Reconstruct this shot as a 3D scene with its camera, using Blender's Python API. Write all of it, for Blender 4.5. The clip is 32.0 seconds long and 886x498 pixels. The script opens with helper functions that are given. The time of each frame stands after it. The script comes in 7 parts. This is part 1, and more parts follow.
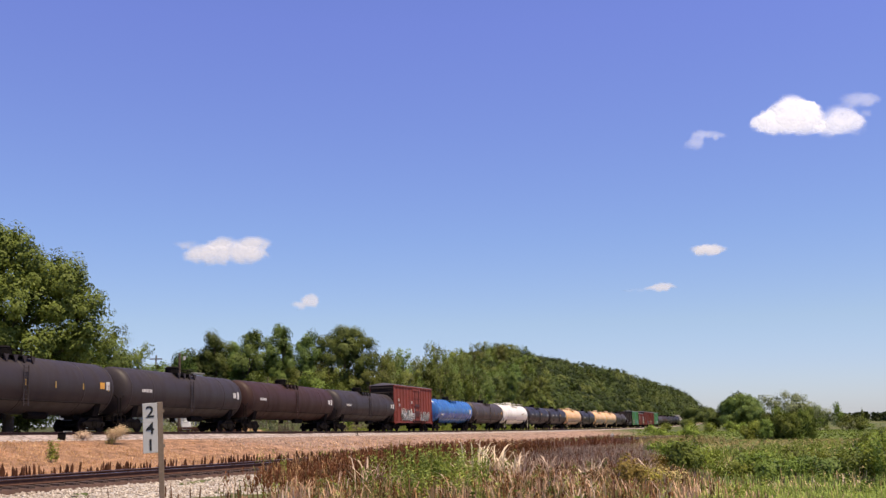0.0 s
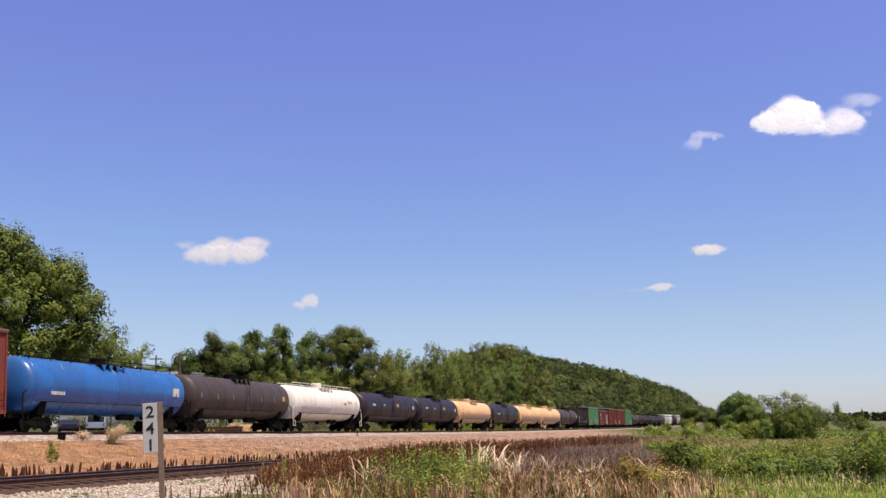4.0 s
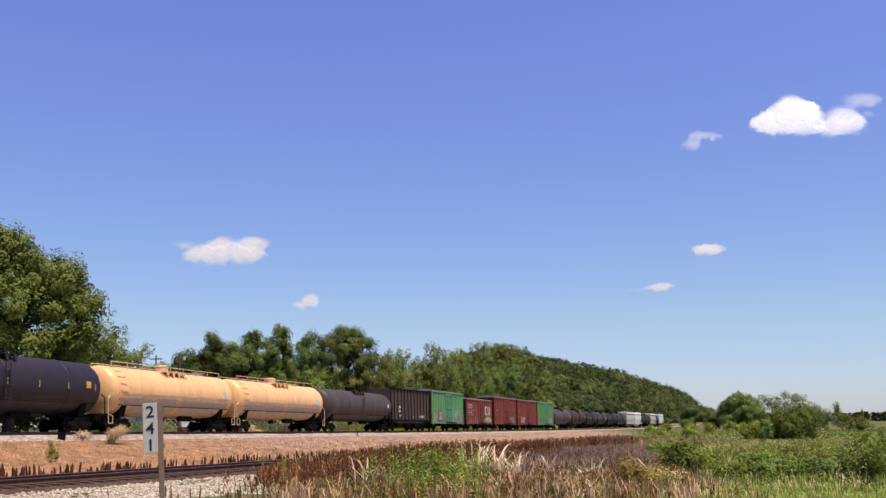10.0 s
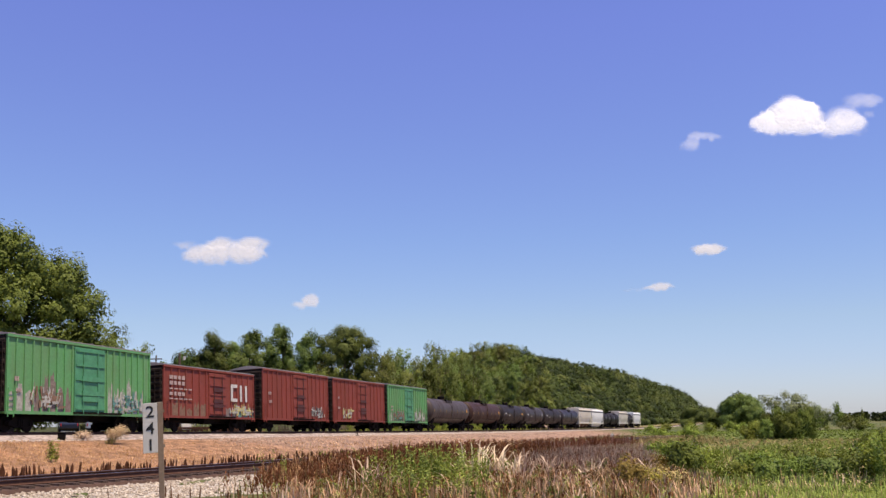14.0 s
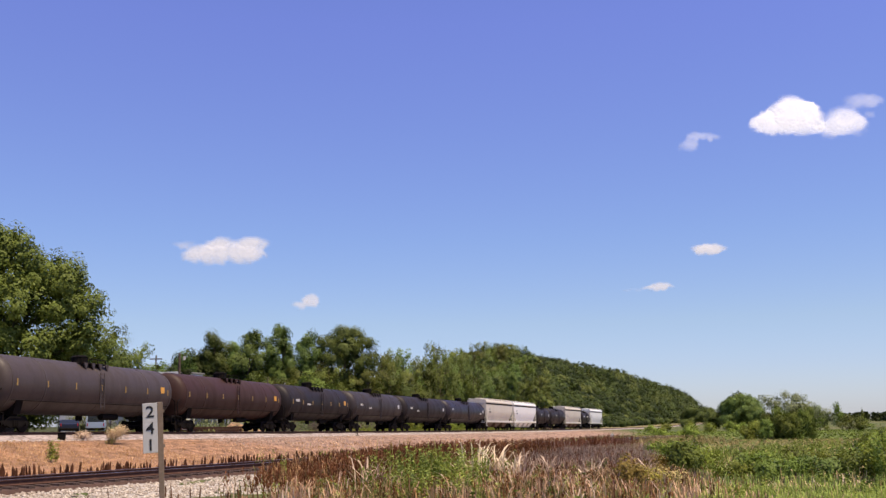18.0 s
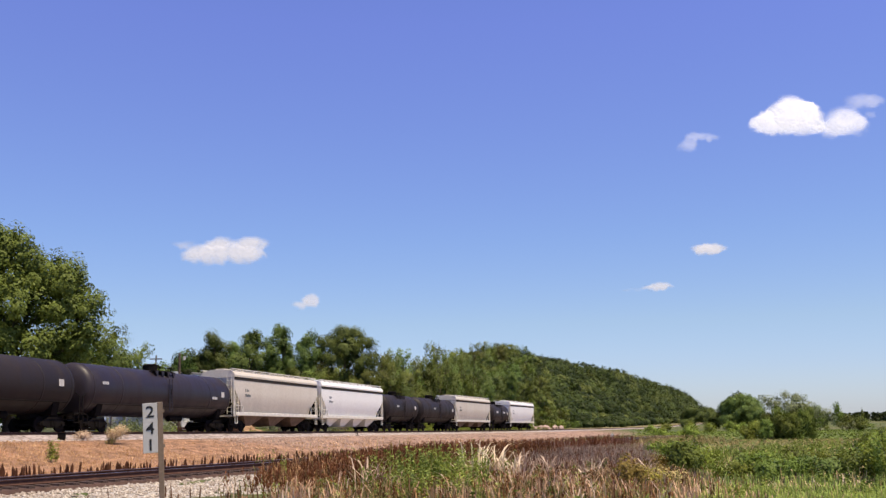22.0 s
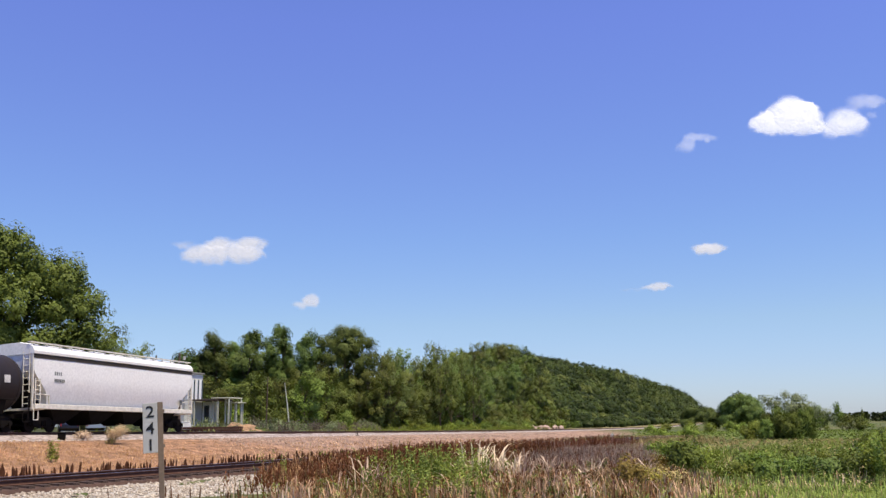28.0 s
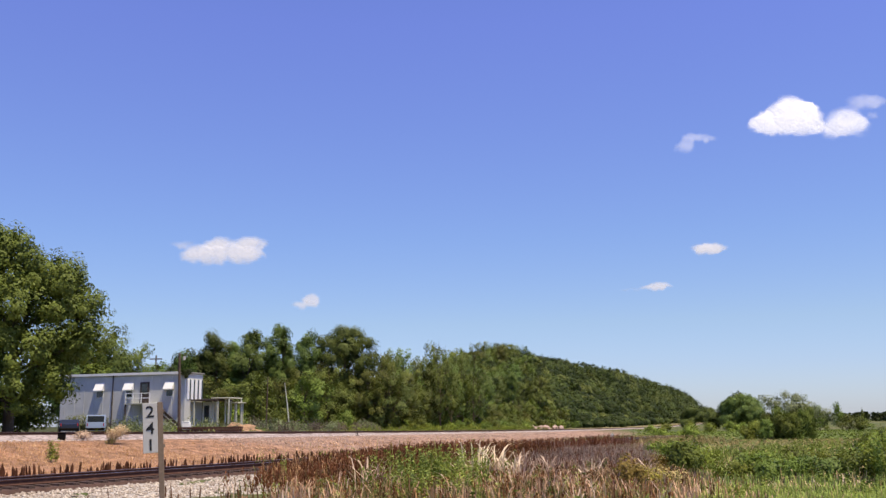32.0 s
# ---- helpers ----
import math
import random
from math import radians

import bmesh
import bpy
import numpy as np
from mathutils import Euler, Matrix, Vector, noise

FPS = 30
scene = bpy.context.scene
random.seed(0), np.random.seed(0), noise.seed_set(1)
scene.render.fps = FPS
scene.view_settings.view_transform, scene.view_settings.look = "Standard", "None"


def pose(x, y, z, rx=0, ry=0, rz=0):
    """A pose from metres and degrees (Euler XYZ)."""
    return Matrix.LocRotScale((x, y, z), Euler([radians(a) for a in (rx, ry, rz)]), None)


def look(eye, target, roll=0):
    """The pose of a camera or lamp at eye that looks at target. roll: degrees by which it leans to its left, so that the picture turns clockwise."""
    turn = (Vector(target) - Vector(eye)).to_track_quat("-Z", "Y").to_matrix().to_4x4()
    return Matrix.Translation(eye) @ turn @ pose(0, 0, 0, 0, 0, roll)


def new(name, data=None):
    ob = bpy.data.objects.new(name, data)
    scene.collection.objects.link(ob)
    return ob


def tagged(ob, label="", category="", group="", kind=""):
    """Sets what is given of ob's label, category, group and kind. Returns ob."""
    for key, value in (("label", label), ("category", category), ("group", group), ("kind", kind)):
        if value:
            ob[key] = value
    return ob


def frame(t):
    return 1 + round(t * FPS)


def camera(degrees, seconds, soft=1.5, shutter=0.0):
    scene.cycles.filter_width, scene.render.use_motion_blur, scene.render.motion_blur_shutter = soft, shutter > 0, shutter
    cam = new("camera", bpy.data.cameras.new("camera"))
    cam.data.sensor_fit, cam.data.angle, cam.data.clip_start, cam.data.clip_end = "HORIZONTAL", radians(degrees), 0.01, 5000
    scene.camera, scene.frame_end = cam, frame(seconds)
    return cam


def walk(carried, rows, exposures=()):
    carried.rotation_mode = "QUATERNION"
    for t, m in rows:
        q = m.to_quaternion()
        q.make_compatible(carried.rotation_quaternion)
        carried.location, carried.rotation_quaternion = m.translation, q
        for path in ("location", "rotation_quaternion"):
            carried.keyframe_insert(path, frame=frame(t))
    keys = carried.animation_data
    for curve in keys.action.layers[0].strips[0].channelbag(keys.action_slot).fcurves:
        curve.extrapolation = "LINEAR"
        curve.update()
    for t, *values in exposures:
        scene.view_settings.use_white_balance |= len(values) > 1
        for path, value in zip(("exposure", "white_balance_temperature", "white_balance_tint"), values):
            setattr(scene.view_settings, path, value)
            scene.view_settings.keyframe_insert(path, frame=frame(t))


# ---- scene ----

# ---------- camera: stands still beside the line, tilted up ----------
cam = camera(50, 32.0, soft=1.4)
EYE = (0.0, 0.0, 1.8)
VIEW = look(EYE, (0.0, math.cos(0.1802), 1.8 + math.sin(0.1802)), -0.647)
walk(cam, [(0, VIEW), (32, VIEW)], exposures=[
    (0, 0.45, 6620, 13), (6, 0.45, 6720, 12), (9, 0.45, 6580, 11), (12, 0.45, 6580, 12), (17, 0.45, 6580, 14), (22, 0.45, 6430, 11), (24, 0.45, 6320, 7),
    (25, 0.45, 6320, 6), (28, 0.45, 6130, 8), (29, 0.45, 6130, 8), (30, 0.45, 6300, 11), (32, 0.45, 6300, 12)])

# ---------- daylight: clear sky, high sun ----------
SUN_EL, SUN_AZ = radians(71), radians(-41)   # azimuth counted from +x towards +y
sun_dir = Vector((math.cos(SUN_EL) * math.cos(SUN_AZ), math.cos(SUN_EL) * math.sin(SUN_AZ), math.sin(SUN_EL)))
world = bpy.data.worlds.new("sky")
scene.world = world
world.use_nodes = True
wn, wl = world.node_tree.nodes, world.node_tree.links
sky = wn.new("ShaderNodeTexSky")
sky.sky_type, sky.sun_disc = "NISHITA", False
sky.sun_elevation, sky.sun_rotation = SUN_EL, radians(90) - SUN_AZ
sky.air_density, sky.dust_density, sky.ozone_density = 1.0, 0.3, 2.5
# blue cast of the hazy summer air: a little violet overhead, milky towards the horizon
w_tc, w_sep, w_ramp = wn.new("ShaderNodeTexCoord"), wn.new("ShaderNodeSeparateXYZ"), wn.new("ShaderNodeValToRGB")
w_mul = wn.new("ShaderNodeMix")
w_mul.data_type, w_mul.blend_type = "RGBA", "MULTIPLY"
w_mul.inputs[0].default_value = 1.0
while len(w_ramp.color_ramp.elements) < 5:
    w_ramp.color_ramp.elements.new(0.5)
for el, (at_, tint_) in zip(w_ramp.color_ramp.elements, ((0.0, (0.480, 0.533, 0.743)), (0.055, (0.523, 0.549, 0.720)), (0.10, (0.573, 0.580, 0.680)), (0.19, (0.589, 0.600, 0.771)), (0.40, (0.703, 0.618, 0.967)))):
    el.position, el.color = at_, (*tint_, 1)
wl.new(w_tc.outputs["Generated"], w_sep.inputs[0])
wl.new(w_sep.outputs[2], w_ramp.inputs[0])
wl.new(sky.outputs[0], w_mul.inputs[6])
wl.new(w_ramp.outputs[0], w_mul.inputs[7])
wl.new(w_mul.outputs[2], wn["Background"].inputs[0])
wn["Background"].inputs[1].default_value = 0.138
sun = new("sun", bpy.data.lights.new("sun", "SUN"))
sun.data.energy, sun.data.angle, sun.data.color = 4.75, radians(0.53), (1.0, 0.845, 0.595)
sun.matrix_world = look(sun_dir * 50, (0, 0, 0))

# ---------- materials ----------
def material(name, rough=0.8, metal=0.0, spec=0.5):
    m = bpy.data.materials.new(name)
    m.use_nodes = True
    b = m.node_tree.nodes["Principled BSDF"]
    b.inputs["Roughness"].default_value = rough
    b.inputs["Metallic"].default_value = metal
    b.inputs["Specular IOR Level"].default_value = spec
    return m, m.node_tree.nodes, m.node_tree.links, b


def mix(n, l, fac, a, b, mode="MIX"):
    x = n.new("ShaderNodeMix")
    x.data_type, x.blend_type = "RGBA", mode
    for sock, v in ((x.inputs[0], fac), (x.inputs[6], a), (x.inputs[7], b)):
        if isinstance(v, bpy.types.NodeSocket):
            l.new(v, sock)
        elif isinstance(v, (tuple, list)):
            sock.default_value = (*v[:3], 1)
        else:
            sock.default_value = v
    return x.outputs[2]


def noise_tex(n, l, scale, detail=4, stretch=(1, 1, 1), lo=0.35, hi=0.65, rough=0.6):
    tc = n.new("ShaderNodeTexCoord")
    mp = n.new("ShaderNodeMapping")
    mp.inputs["Scale"].default_value = stretch
    t = n.new("ShaderNodeTexNoise")
    t.inputs["Scale"].default_value, t.inputs["Detail"].default_value = scale, detail
    t.inputs["Roughness"].default_value = rough
    r = n.new("ShaderNodeMapRange")
    r.inputs[1].default_value, r.inputs[2].default_value = lo, hi
    l.new(tc.outputs["Object"], mp.inputs[0])
    l.new(mp.outputs[0], t.inputs[0])
    l.new(t.outputs[0], r.inputs[0])
    return r.outputs[0]


def bump(n, l, b, height, strength=0.3, dist=0.02):
    x = n.new("ShaderNodeBump")
    x.inputs["Strength"].default_value, x.inputs["Distance"].default_value = strength, dist
    l.new(height, x.inputs["Height"])
    l.new(x.outputs[0], b.inputs["Normal"])


def scaled(c, k):
    return tuple(min(1, v * k) for v in c)


def plain(name, color, rough=0.8, metal=0.0, vary=0.25, scale=3.0, spec=0.4, rel=0.0):
    """A painted or natural surface with broad and fine variation."""
    m, n, l, b = material(name, rough, metal, spec)
    big = noise_tex(n, l, scale, 3)
    fine = noise_tex(n, l, scale * 9, 4)
    c = mix(n, l, big, scaled(color, 1 - vary), scaled(color, 1 + vary))
    c = mix(n, l, fine, scaled(color, 1 - vary * 0.7), c)
    l.new(c, b.inputs["Base Color"])
    if rel:
        bump(n, l, b, fine, rel, 0.02)
    return m


def carpaint(name, color, dirt=(0.10, 0.075, 0.055), amount=0.5, rough=0.42, spec=0.5):
    """Railway paint: streaks running down, dust low on the flanks, blotches of rust."""
    m, n, l, b = material(name, rough, 0.0, spec)
    streak = noise_tex(n, l, 0.8, 5, (1.3, 1.0, 0.16), 0.46, 0.80)
    blotch = noise_tex(n, l, 0.5, 6, (1, 1, 1), 0.5, 0.75)
    fine = noise_tex(n, l, 7, 5, (1, 1, 1), 0.3, 0.7)
    c = mix(n, l, fine, scaled(color, 0.86), scaled(color, 1.08))
    k = n.new("ShaderNodeMath")
    k.operation = "MULTIPLY"
    l.new(streak, k.inputs[0])
    k.inputs[1].default_value = amount
    c = mix(n, l, k.outputs[0], c, dirt)
    k2 = n.new("ShaderNodeMath")
    k2.operation = "MULTIPLY"
    l.new(blotch, k2.inputs[0])
    k2.inputs[1].default_value = amount * 0.6
    c = mix(n, l, k2.outputs[0], c, scaled(dirt, 0.8))
    l.new(c, b.inputs["Base Color"])
    r = n.new("ShaderNodeMapRange")
    r.inputs[3].default_value, r.inputs[4].default_value = rough - 0.06, rough + 0.22
    l.new(streak, r.inputs[0])
    l.new(r.outputs[0], b.inputs["Roughness"])
    bump(n, l, b, fine, 0.12, 0.01)
    return m


def foliage(name, c1, c2, trans=0.28, rough=0.55, patch=0.55, vary=1.0, leafy_=1.0):
    """Leaves: colour changes from leaf to leaf and from tree to tree, light shines through."""
    m, n, l, b = material(name, rough - 0.04, 0.0, 0.11)
    g = n.new("ShaderNodeNewGeometry")
    o = n.new("ShaderNodeObjectInfo")
    lf = n.new("ShaderNodeMapRange")
    lf.inputs[3].default_value, lf.inputs[4].default_value = 0.5 - 0.5 * leafy_, 0.5 + 0.5 * leafy_
    l.new(g.outputs["Random Per Island"], lf.inputs[0])
    c = mix(n, l, lf.outputs[0], c1, c2)
    sprays = noise_tex(n, l, patch, 3, (1, 1, 1), 0.36, 0.64)
    c = mix(n, l, sprays, mix(n, l, 0.45, c, scaled(c1, 0.75)), mix(n, l, 0.5, c, scaled(c2, 1.2)))
    hs = n.new("ShaderNodeHueSaturation")
    r = n.new("ShaderNodeMapRange")
    r.inputs[3].default_value, r.inputs[4].default_value = 1 - 0.32 * vary, 1 + 0.38 * vary
    l.new(o.outputs["Random"], r.inputs[0])
    l.new(r.outputs[0], hs.inputs["Value"])
    r2 = n.new("ShaderNodeMapRange")
    r2.inputs[3].default_value, r2.inputs[4].default_value = 0.498 - 0.02 * vary, 0.498 + 0.02 * vary
    l.new(o.outputs["Random"], r2.inputs[0])
    l.new(r2.outputs[0], hs.inputs["Hue"])
    l.new(c, hs.inputs["Color"])
    l.new(hs.outputs[0], b.inputs["Base Color"])
    t = n.new("ShaderNodeBsdfTranslucent")
    l.new(hs.outputs[0], t.inputs[0])
    ms = n.new("ShaderNodeMixShader")
    ms.inputs[0].default_value = trans
    l.new(b.outputs[0], ms.inputs[1])
    l.new(t.outputs[0], ms.inputs[2])
    l.new(ms.outputs[0], n["Material Output"].inputs[0])
    return m


M_BLACK = carpaint("black tank paint", (0.018, 0.0135, 0.0135), (0.040, 0.028, 0.024), 0.5, 0.6, 0.24)
M_SOOT = carpaint("sooty grey tank paint", (0.037, 0.029, 0.028), (0.034, 0.026, 0.023), 0.5, 0.57, 0.28)
M_ASH = carpaint("ash grey weathered tank paint", (0.062, 0.048, 0.044), (0.036, 0.027, 0.024), 0.5, 0.55, 0.3)
M_BROWN = carpaint("oxide brown tank paint", (0.046, 0.021, 0.016), (0.03, 0.019, 0.013), 0.6, 0.6, 0.24)
M_NAVY = carpaint("dark navy tank paint", (0.021, 0.016, 0.021), (0.040, 0.029, 0.027), 0.4, 0.5, 0.32)
M_BLUE = carpaint("bright blue tank paint", (0.024, 0.135, 0.42), (0.035, 0.04, 0.075), 0.55, 0.32)
M_WHITE = carpaint("white tank paint", (0.84, 0.80, 0.71), (0.40, 0.36, 0.30), 0.5, 0.35)
M_TAN = carpaint("faded orange tan tank paint", (0.82, 0.49, 0.215), (0.45, 0.28, 0.155), 0.5, 0.42)
M_HTAN = carpaint("dusty light grey hopper paint", (0.60, 0.55, 0.46), (0.40, 0.33, 0.26), 0.22, 0.5)
M_HWHITE = carpaint("pale grey white hopper paint", (0.80, 0.795, 0.765), (0.58, 0.565, 0.54), 0.16, 0.5)
M_RED = carpaint("red oxide boxcar paint", (0.215, 0.050, 0.037), (0.115, 0.046, 0.034), 0.6, 0.7, 0.2)
M_GREEN = carpaint("green boxcar paint", (0.105, 0.30, 0.112), (0.15, 0.19, 0.11), 0.6, 0.6, 0.3)
M_TEAL = plain("teal green door paint", (0.070, 0.26, 0.13), 0.6, vary=0.25)
M_BHOP = carpaint("weathered black hopper paint", (0.054, 0.040, 0.034), (0.12, 0.065, 0.04), 0.5, 0.7, 0.25)
M_ROOF = plain("galvanised roof sheet", (0.30, 0.27, 0.26), 0.6, 0.2, 0.2)
M_EAVESHADE = plain("dark eave shade strip", (0.045, 0.040, 0.036), 0.9, spec=0.1)
M_BAYSHADE = plain("rusty brown hopper bay darkened as shade", (0.17, 0.11, 0.075), 0.85, 0, 0.4, 2)
M_UNDER = plain("grimy underframe steel", (0.009, 0.007, 0.006), 0.9, 0.0, 0.4, 2.0, 0.1)
M_WHEEL = plain("dark wheel steel", (0.010, 0.007, 0.006), 0.85, 0.0, 0.3, 3.0, 0.1)
M_CREAM = plain("cream white handrail paint", (0.70, 0.67, 0.58), 0.5)
M_TANRAIL = plain("dusty tan handrail paint", (0.58, 0.42, 0.26), 0.55)
M_LETTER = plain("faded white lettering", (0.58, 0.57, 0.54), 0.6)
M_FAINT = plain("worn pinkish white lettering", (0.42, 0.32, 0.29), 0.7, vary=0.4, scale=6)
M_YELLOW = plain("yellow reflective stripe", (0.36, 0.235, 0.07), 0.5)
M_ORANGE = plain("orange placard", (0.65, 0.33, 0.05), 0.5)
M_TAG = plain("silver grey spray paint", (0.40, 0.40, 0.36), 0.6, vary=0.4, scale=5)
M_TAGDARK = plain("dark outline spray paint", (0.10, 0.11, 0.11), 0.6)
M_TAGTEAL = plain("blue green spray paint", (0.10, 0.24, 0.22), 0.6, vary=0.4, scale=5)
M_TAGYEL = plain("yellow green spray paint", (0.50, 0.46, 0.18), 0.6, vary=0.4, scale=5)
M_DARKRED = plain("dark red brown paint", (0.07, 0.02, 0.018), 0.7)
M_ENDSHADE = plain("black end paint of shade and grime", (0.026, 0.019, 0.016), 0.85, 0, 0.4, 3, 0.15)
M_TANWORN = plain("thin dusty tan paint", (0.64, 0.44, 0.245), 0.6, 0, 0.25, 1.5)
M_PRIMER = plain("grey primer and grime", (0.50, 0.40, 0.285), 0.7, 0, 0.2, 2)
M_BROWNTAN = plain("brown patch on tan paint", (0.48, 0.27, 0.12), 0.6, 0, 0.35, 3)
M_BARESTEEL = plain("grey brown bare weathered steel", (0.21, 0.165, 0.145), 0.8, vary=0.45, scale=4)
M_CHALK = plain("chalky grey worn paint", (0.36, 0.36, 0.32), 0.8, vary=0.4, scale=5)
M_RUST = plain("brown rusty patch", (0.20, 0.12, 0.08), 0.8, vary=0.4, scale=4)
M_RAIL = plain("rusty rail steel", (0.095, 0.048, 0.033), 0.75, 0.0, 0.35, 4, 0.2)
M_HEAD = plain("worn rail head", (0.32, 0.30, 0.32), 0.32, 0.8, 0.2, 4)
M_TIE = plain("creosoted sleeper wood", (0.085, 0.055, 0.042), 0.85, 0, 0.4, 6, rel=0.5)
M_BARK = plain("grey brown bark", (0.13, 0.095, 0.065), 0.9, 0, 0.35, 8, rel=0.6)
M_POLE = plain("weathered pole wood", (0.11, 0.075, 0.055), 0.9, 0, 0.3, 8, rel=0.4)
M_PINKSTONE = plain("pinkish brown crushed stone", (0.50, 0.36, 0.28), 0.85, 0, 0.3, 10, rel=0.4)
M_LEAF = foliage("broad leaves", (0.084, 0.118, 0.019), (0.158, 0.196, 0.038), 0.2, 0.55, 0.55, 1.0, 0.4)
M_LEAF2 = foliage("darker leaves", (0.084, 0.122, 0.028), (0.152, 0.196, 0.048), 0.2, 0.55, 0.55, 1.0, 0.4)
M_LEAF3 = foliage("olive leaves", (0.084, 0.102, 0.020), (0.160, 0.176, 0.040), 0.2, 0.55, 0.55, 1.0, 0.4)
M_BIGLEAF = foliage("large tree leaves", (0.092, 0.126, 0.022), (0.170, 0.208, 0.042), 0.22, 0.55, 0.45, 0.1, 0.4)
M_FARLEAF = foliage("far ridge leaves", (0.020, 0.034, 0.008), (0.052, 0.072, 0.016), 0.2, 0.55, 0.16, 1.0, 0.3)
M_RIDGE = foliage("ridge leaves", (0.038, 0.064, 0.013), (0.104, 0.140, 0.030), 0.2, 0.55, 0.16, 1.0, 0.3)
M_RIDGE2 = foliage("olive ridge leaves", (0.058, 0.072, 0.017), (0.142, 0.150, 0.036), 0.2, 0.55, 0.16, 1.0, 0.3)
M_SILVER = foliage("silvery grey green leaves", (0.11, 0.14, 0.06), (0.23, 0.26, 0.13))
M_SCRUB = foliage("dull grey brown scrub", (0.12, 0.11, 0.07), (0.24, 0.20, 0.14))
M_WEED = foliage("weed leaves", (0.085, 0.130, 0.016), (0.28, 0.33, 0.055))
M_WEED2 = foliage("yellow green weed leaves", (0.13, 0.115, 0.024), (0.42, 0.33, 0.075))
M_DOCK = foliage("rust brown dock seed heads", (0.080, 0.036, 0.014), (0.30, 0.142, 0.050), 0.15, 0.8)
M_STRAW = foliage("bleached straw", (0.38, 0.20, 0.085), (0.88, 0.62, 0.37), 0.25, 0.7)
M_ORANGEGRASS = foliage("orange brown dry grass", (0.28, 0.145, 0.06), (0.54, 0.33, 0.165), 0.25, 0.8)
M_GREYGRASS = foliage("grey dead stalks", (0.145, 0.097, 0.066), (0.46, 0.335, 0.24), 0.2, 0.8)
M_OLIVE = foliage("dull olive grass", (0.095, 0.105, 0.032), (0.26, 0.235, 0.08))
M_LUSH = foliage("bright green grass", (0.18, 0.235, 0.042), (0.42, 0.46, 0.11))
M_DRYOLIVE = foliage("brownish dry field grass", (0.20, 0.145, 0.06), (0.38, 0.28, 0.125))
M_BLEACHED = foliage("bleached dead leaves", (0.50, 0.36, 0.23), (0.90, 0.72, 0.52), 0.3, 0.7)
M_TANBUSH = foliage("dry tan twigs", (0.33, 0.235, 0.135), (0.62, 0.47, 0.29), 0.25, 0.7)
M_PINKBUSH = foliage("dry pinkish twigs", (0.32, 0.225, 0.16), (0.54, 0.40, 0.29), 0.25, 0.7)
M_SPIKE = foliage("dark brown seed spikes", (0.070, 0.036, 0.017), (0.24, 0.130, 0.056), 0.12, 0.85)
M_CINDER = plain("brown dirt and cinders", (0.085, 0.048, 0.034), 0.95, 0, 0.35, 5, rel=0.5)
M_DIGIT = plain("black enamel digit", (0.012, 0.012, 0.014), 0.5)
M_SIGN = plain("dull white sign enamel", (0.50, 0.485, 0.45), 0.5, vary=0.1)
M_POST = plain("weathered sign post", (0.21, 0.15, 0.10), 0.6)


# ---------- mesh helpers ----------
def mesh_ob(name, bm, mat, smooth=False):
    me = bpy.data.meshes.new(name)
    bm.to_mesh(me)
    bm.free()
    for m in (mat if isinstance(mat, (list, tuple)) else [mat]):
        me.materials.append(m)
    if smooth:
        me.shade_smooth()
    return me


def part(name, bm, mat, parent, label="", smooth=False, at=None):
    """Link a bmesh (or a ready mesh) as one object under a thing or a part."""
    me = bm if isinstance(bm, bpy.types.Mesh) else mesh_ob(name, bm, mat, smooth)
    ob = new(name, me)
    ob.parent = parent
    if at is not None:
        ob.matrix_basis = at
    if label:
        tagged(ob, label)
    return ob


def thing(name, label, category, group="", kind="", at=None):
    ob = tagged(new(name), label, category, group, kind)
    if at is not None:
        ob.matrix_basis = at
    return ob


def block(bm, x0, x1, y0, y1, z0, z1, bev=0.0):
    vs = [bm.verts.new((x, y, z)) for x in (x0, x1) for y in (y0, y1) for z in (z0, z1)]
    fs = [bm.faces.new([vs[i] for i in q]) for q in
          ((0, 1, 3, 2), (4, 6, 7, 5), (0, 4, 5, 1), (2, 3, 7, 6), (0, 2, 6, 4), (1, 5, 7, 3))]
    if bev:
        es = list({e for f in fs for e in f.edges})
        bmesh.ops.bevel(bm, geom=es, offset=bev, segments=1, affect="EDGES")
    return vs


def tube(bm, a, b, r, n=8, r2=None, caps=True):
    a, b = Vector(a), Vector(b)
    q = (b - a).to_track_quat("Z", "Y")
    r2 = r if r2 is None else r2
    rings = []
    for p, rad in ((a, r), (b, r2)):
        rings.append([bm.verts.new(p + q @ Vector((rad * math.cos(k * math.tau / n), rad * math.sin(k * math.tau / n), 0))) for k in range(n)])
    for k in range(n):
        bm.faces.new((rings[0][k], rings[0][(k + 1) % n], rings[1][(k + 1) % n], rings[1][k]))
    if caps:
        bm.faces.new(rings[0][::-1])
        bm.faces.new(rings[1])


def path_tube(bm, pts, r, n=6):
    for a, b in zip(pts[:-1], pts[1:]):
        tube(bm, a, b, r, n)


def prism(bm, poly, y0, y1):
    """A polygon in the xz plane pushed from y0 to y1."""
    a = [bm.verts.new((x, y0, z)) for x, z in poly]
    b = [bm.verts.new((x, y1, z)) for x, z in poly]
    k = len(poly)
    for i in range(k):
        bm.faces.new((a[i], a[(i + 1) % k], b[(i + 1) % k], b[i]))
    bm.faces.new(a[::-1])
    bm.faces.new(b)


def prism_x(bm, poly, x0, x1):
    """A polygon in the yz plane pushed from x0 to x1."""
    a = [bm.verts.new((x0, y, z)) for y, z in poly]
    b = [bm.verts.new((x1, y, z)) for y, z in poly]
    k = len(poly)
    for i in range(k):
        bm.faces.new((a[i], a[(i + 1) % k], b[(i + 1) % k], b[i]))
    bm.faces.new(a[::-1])
    bm.faces.new(b)


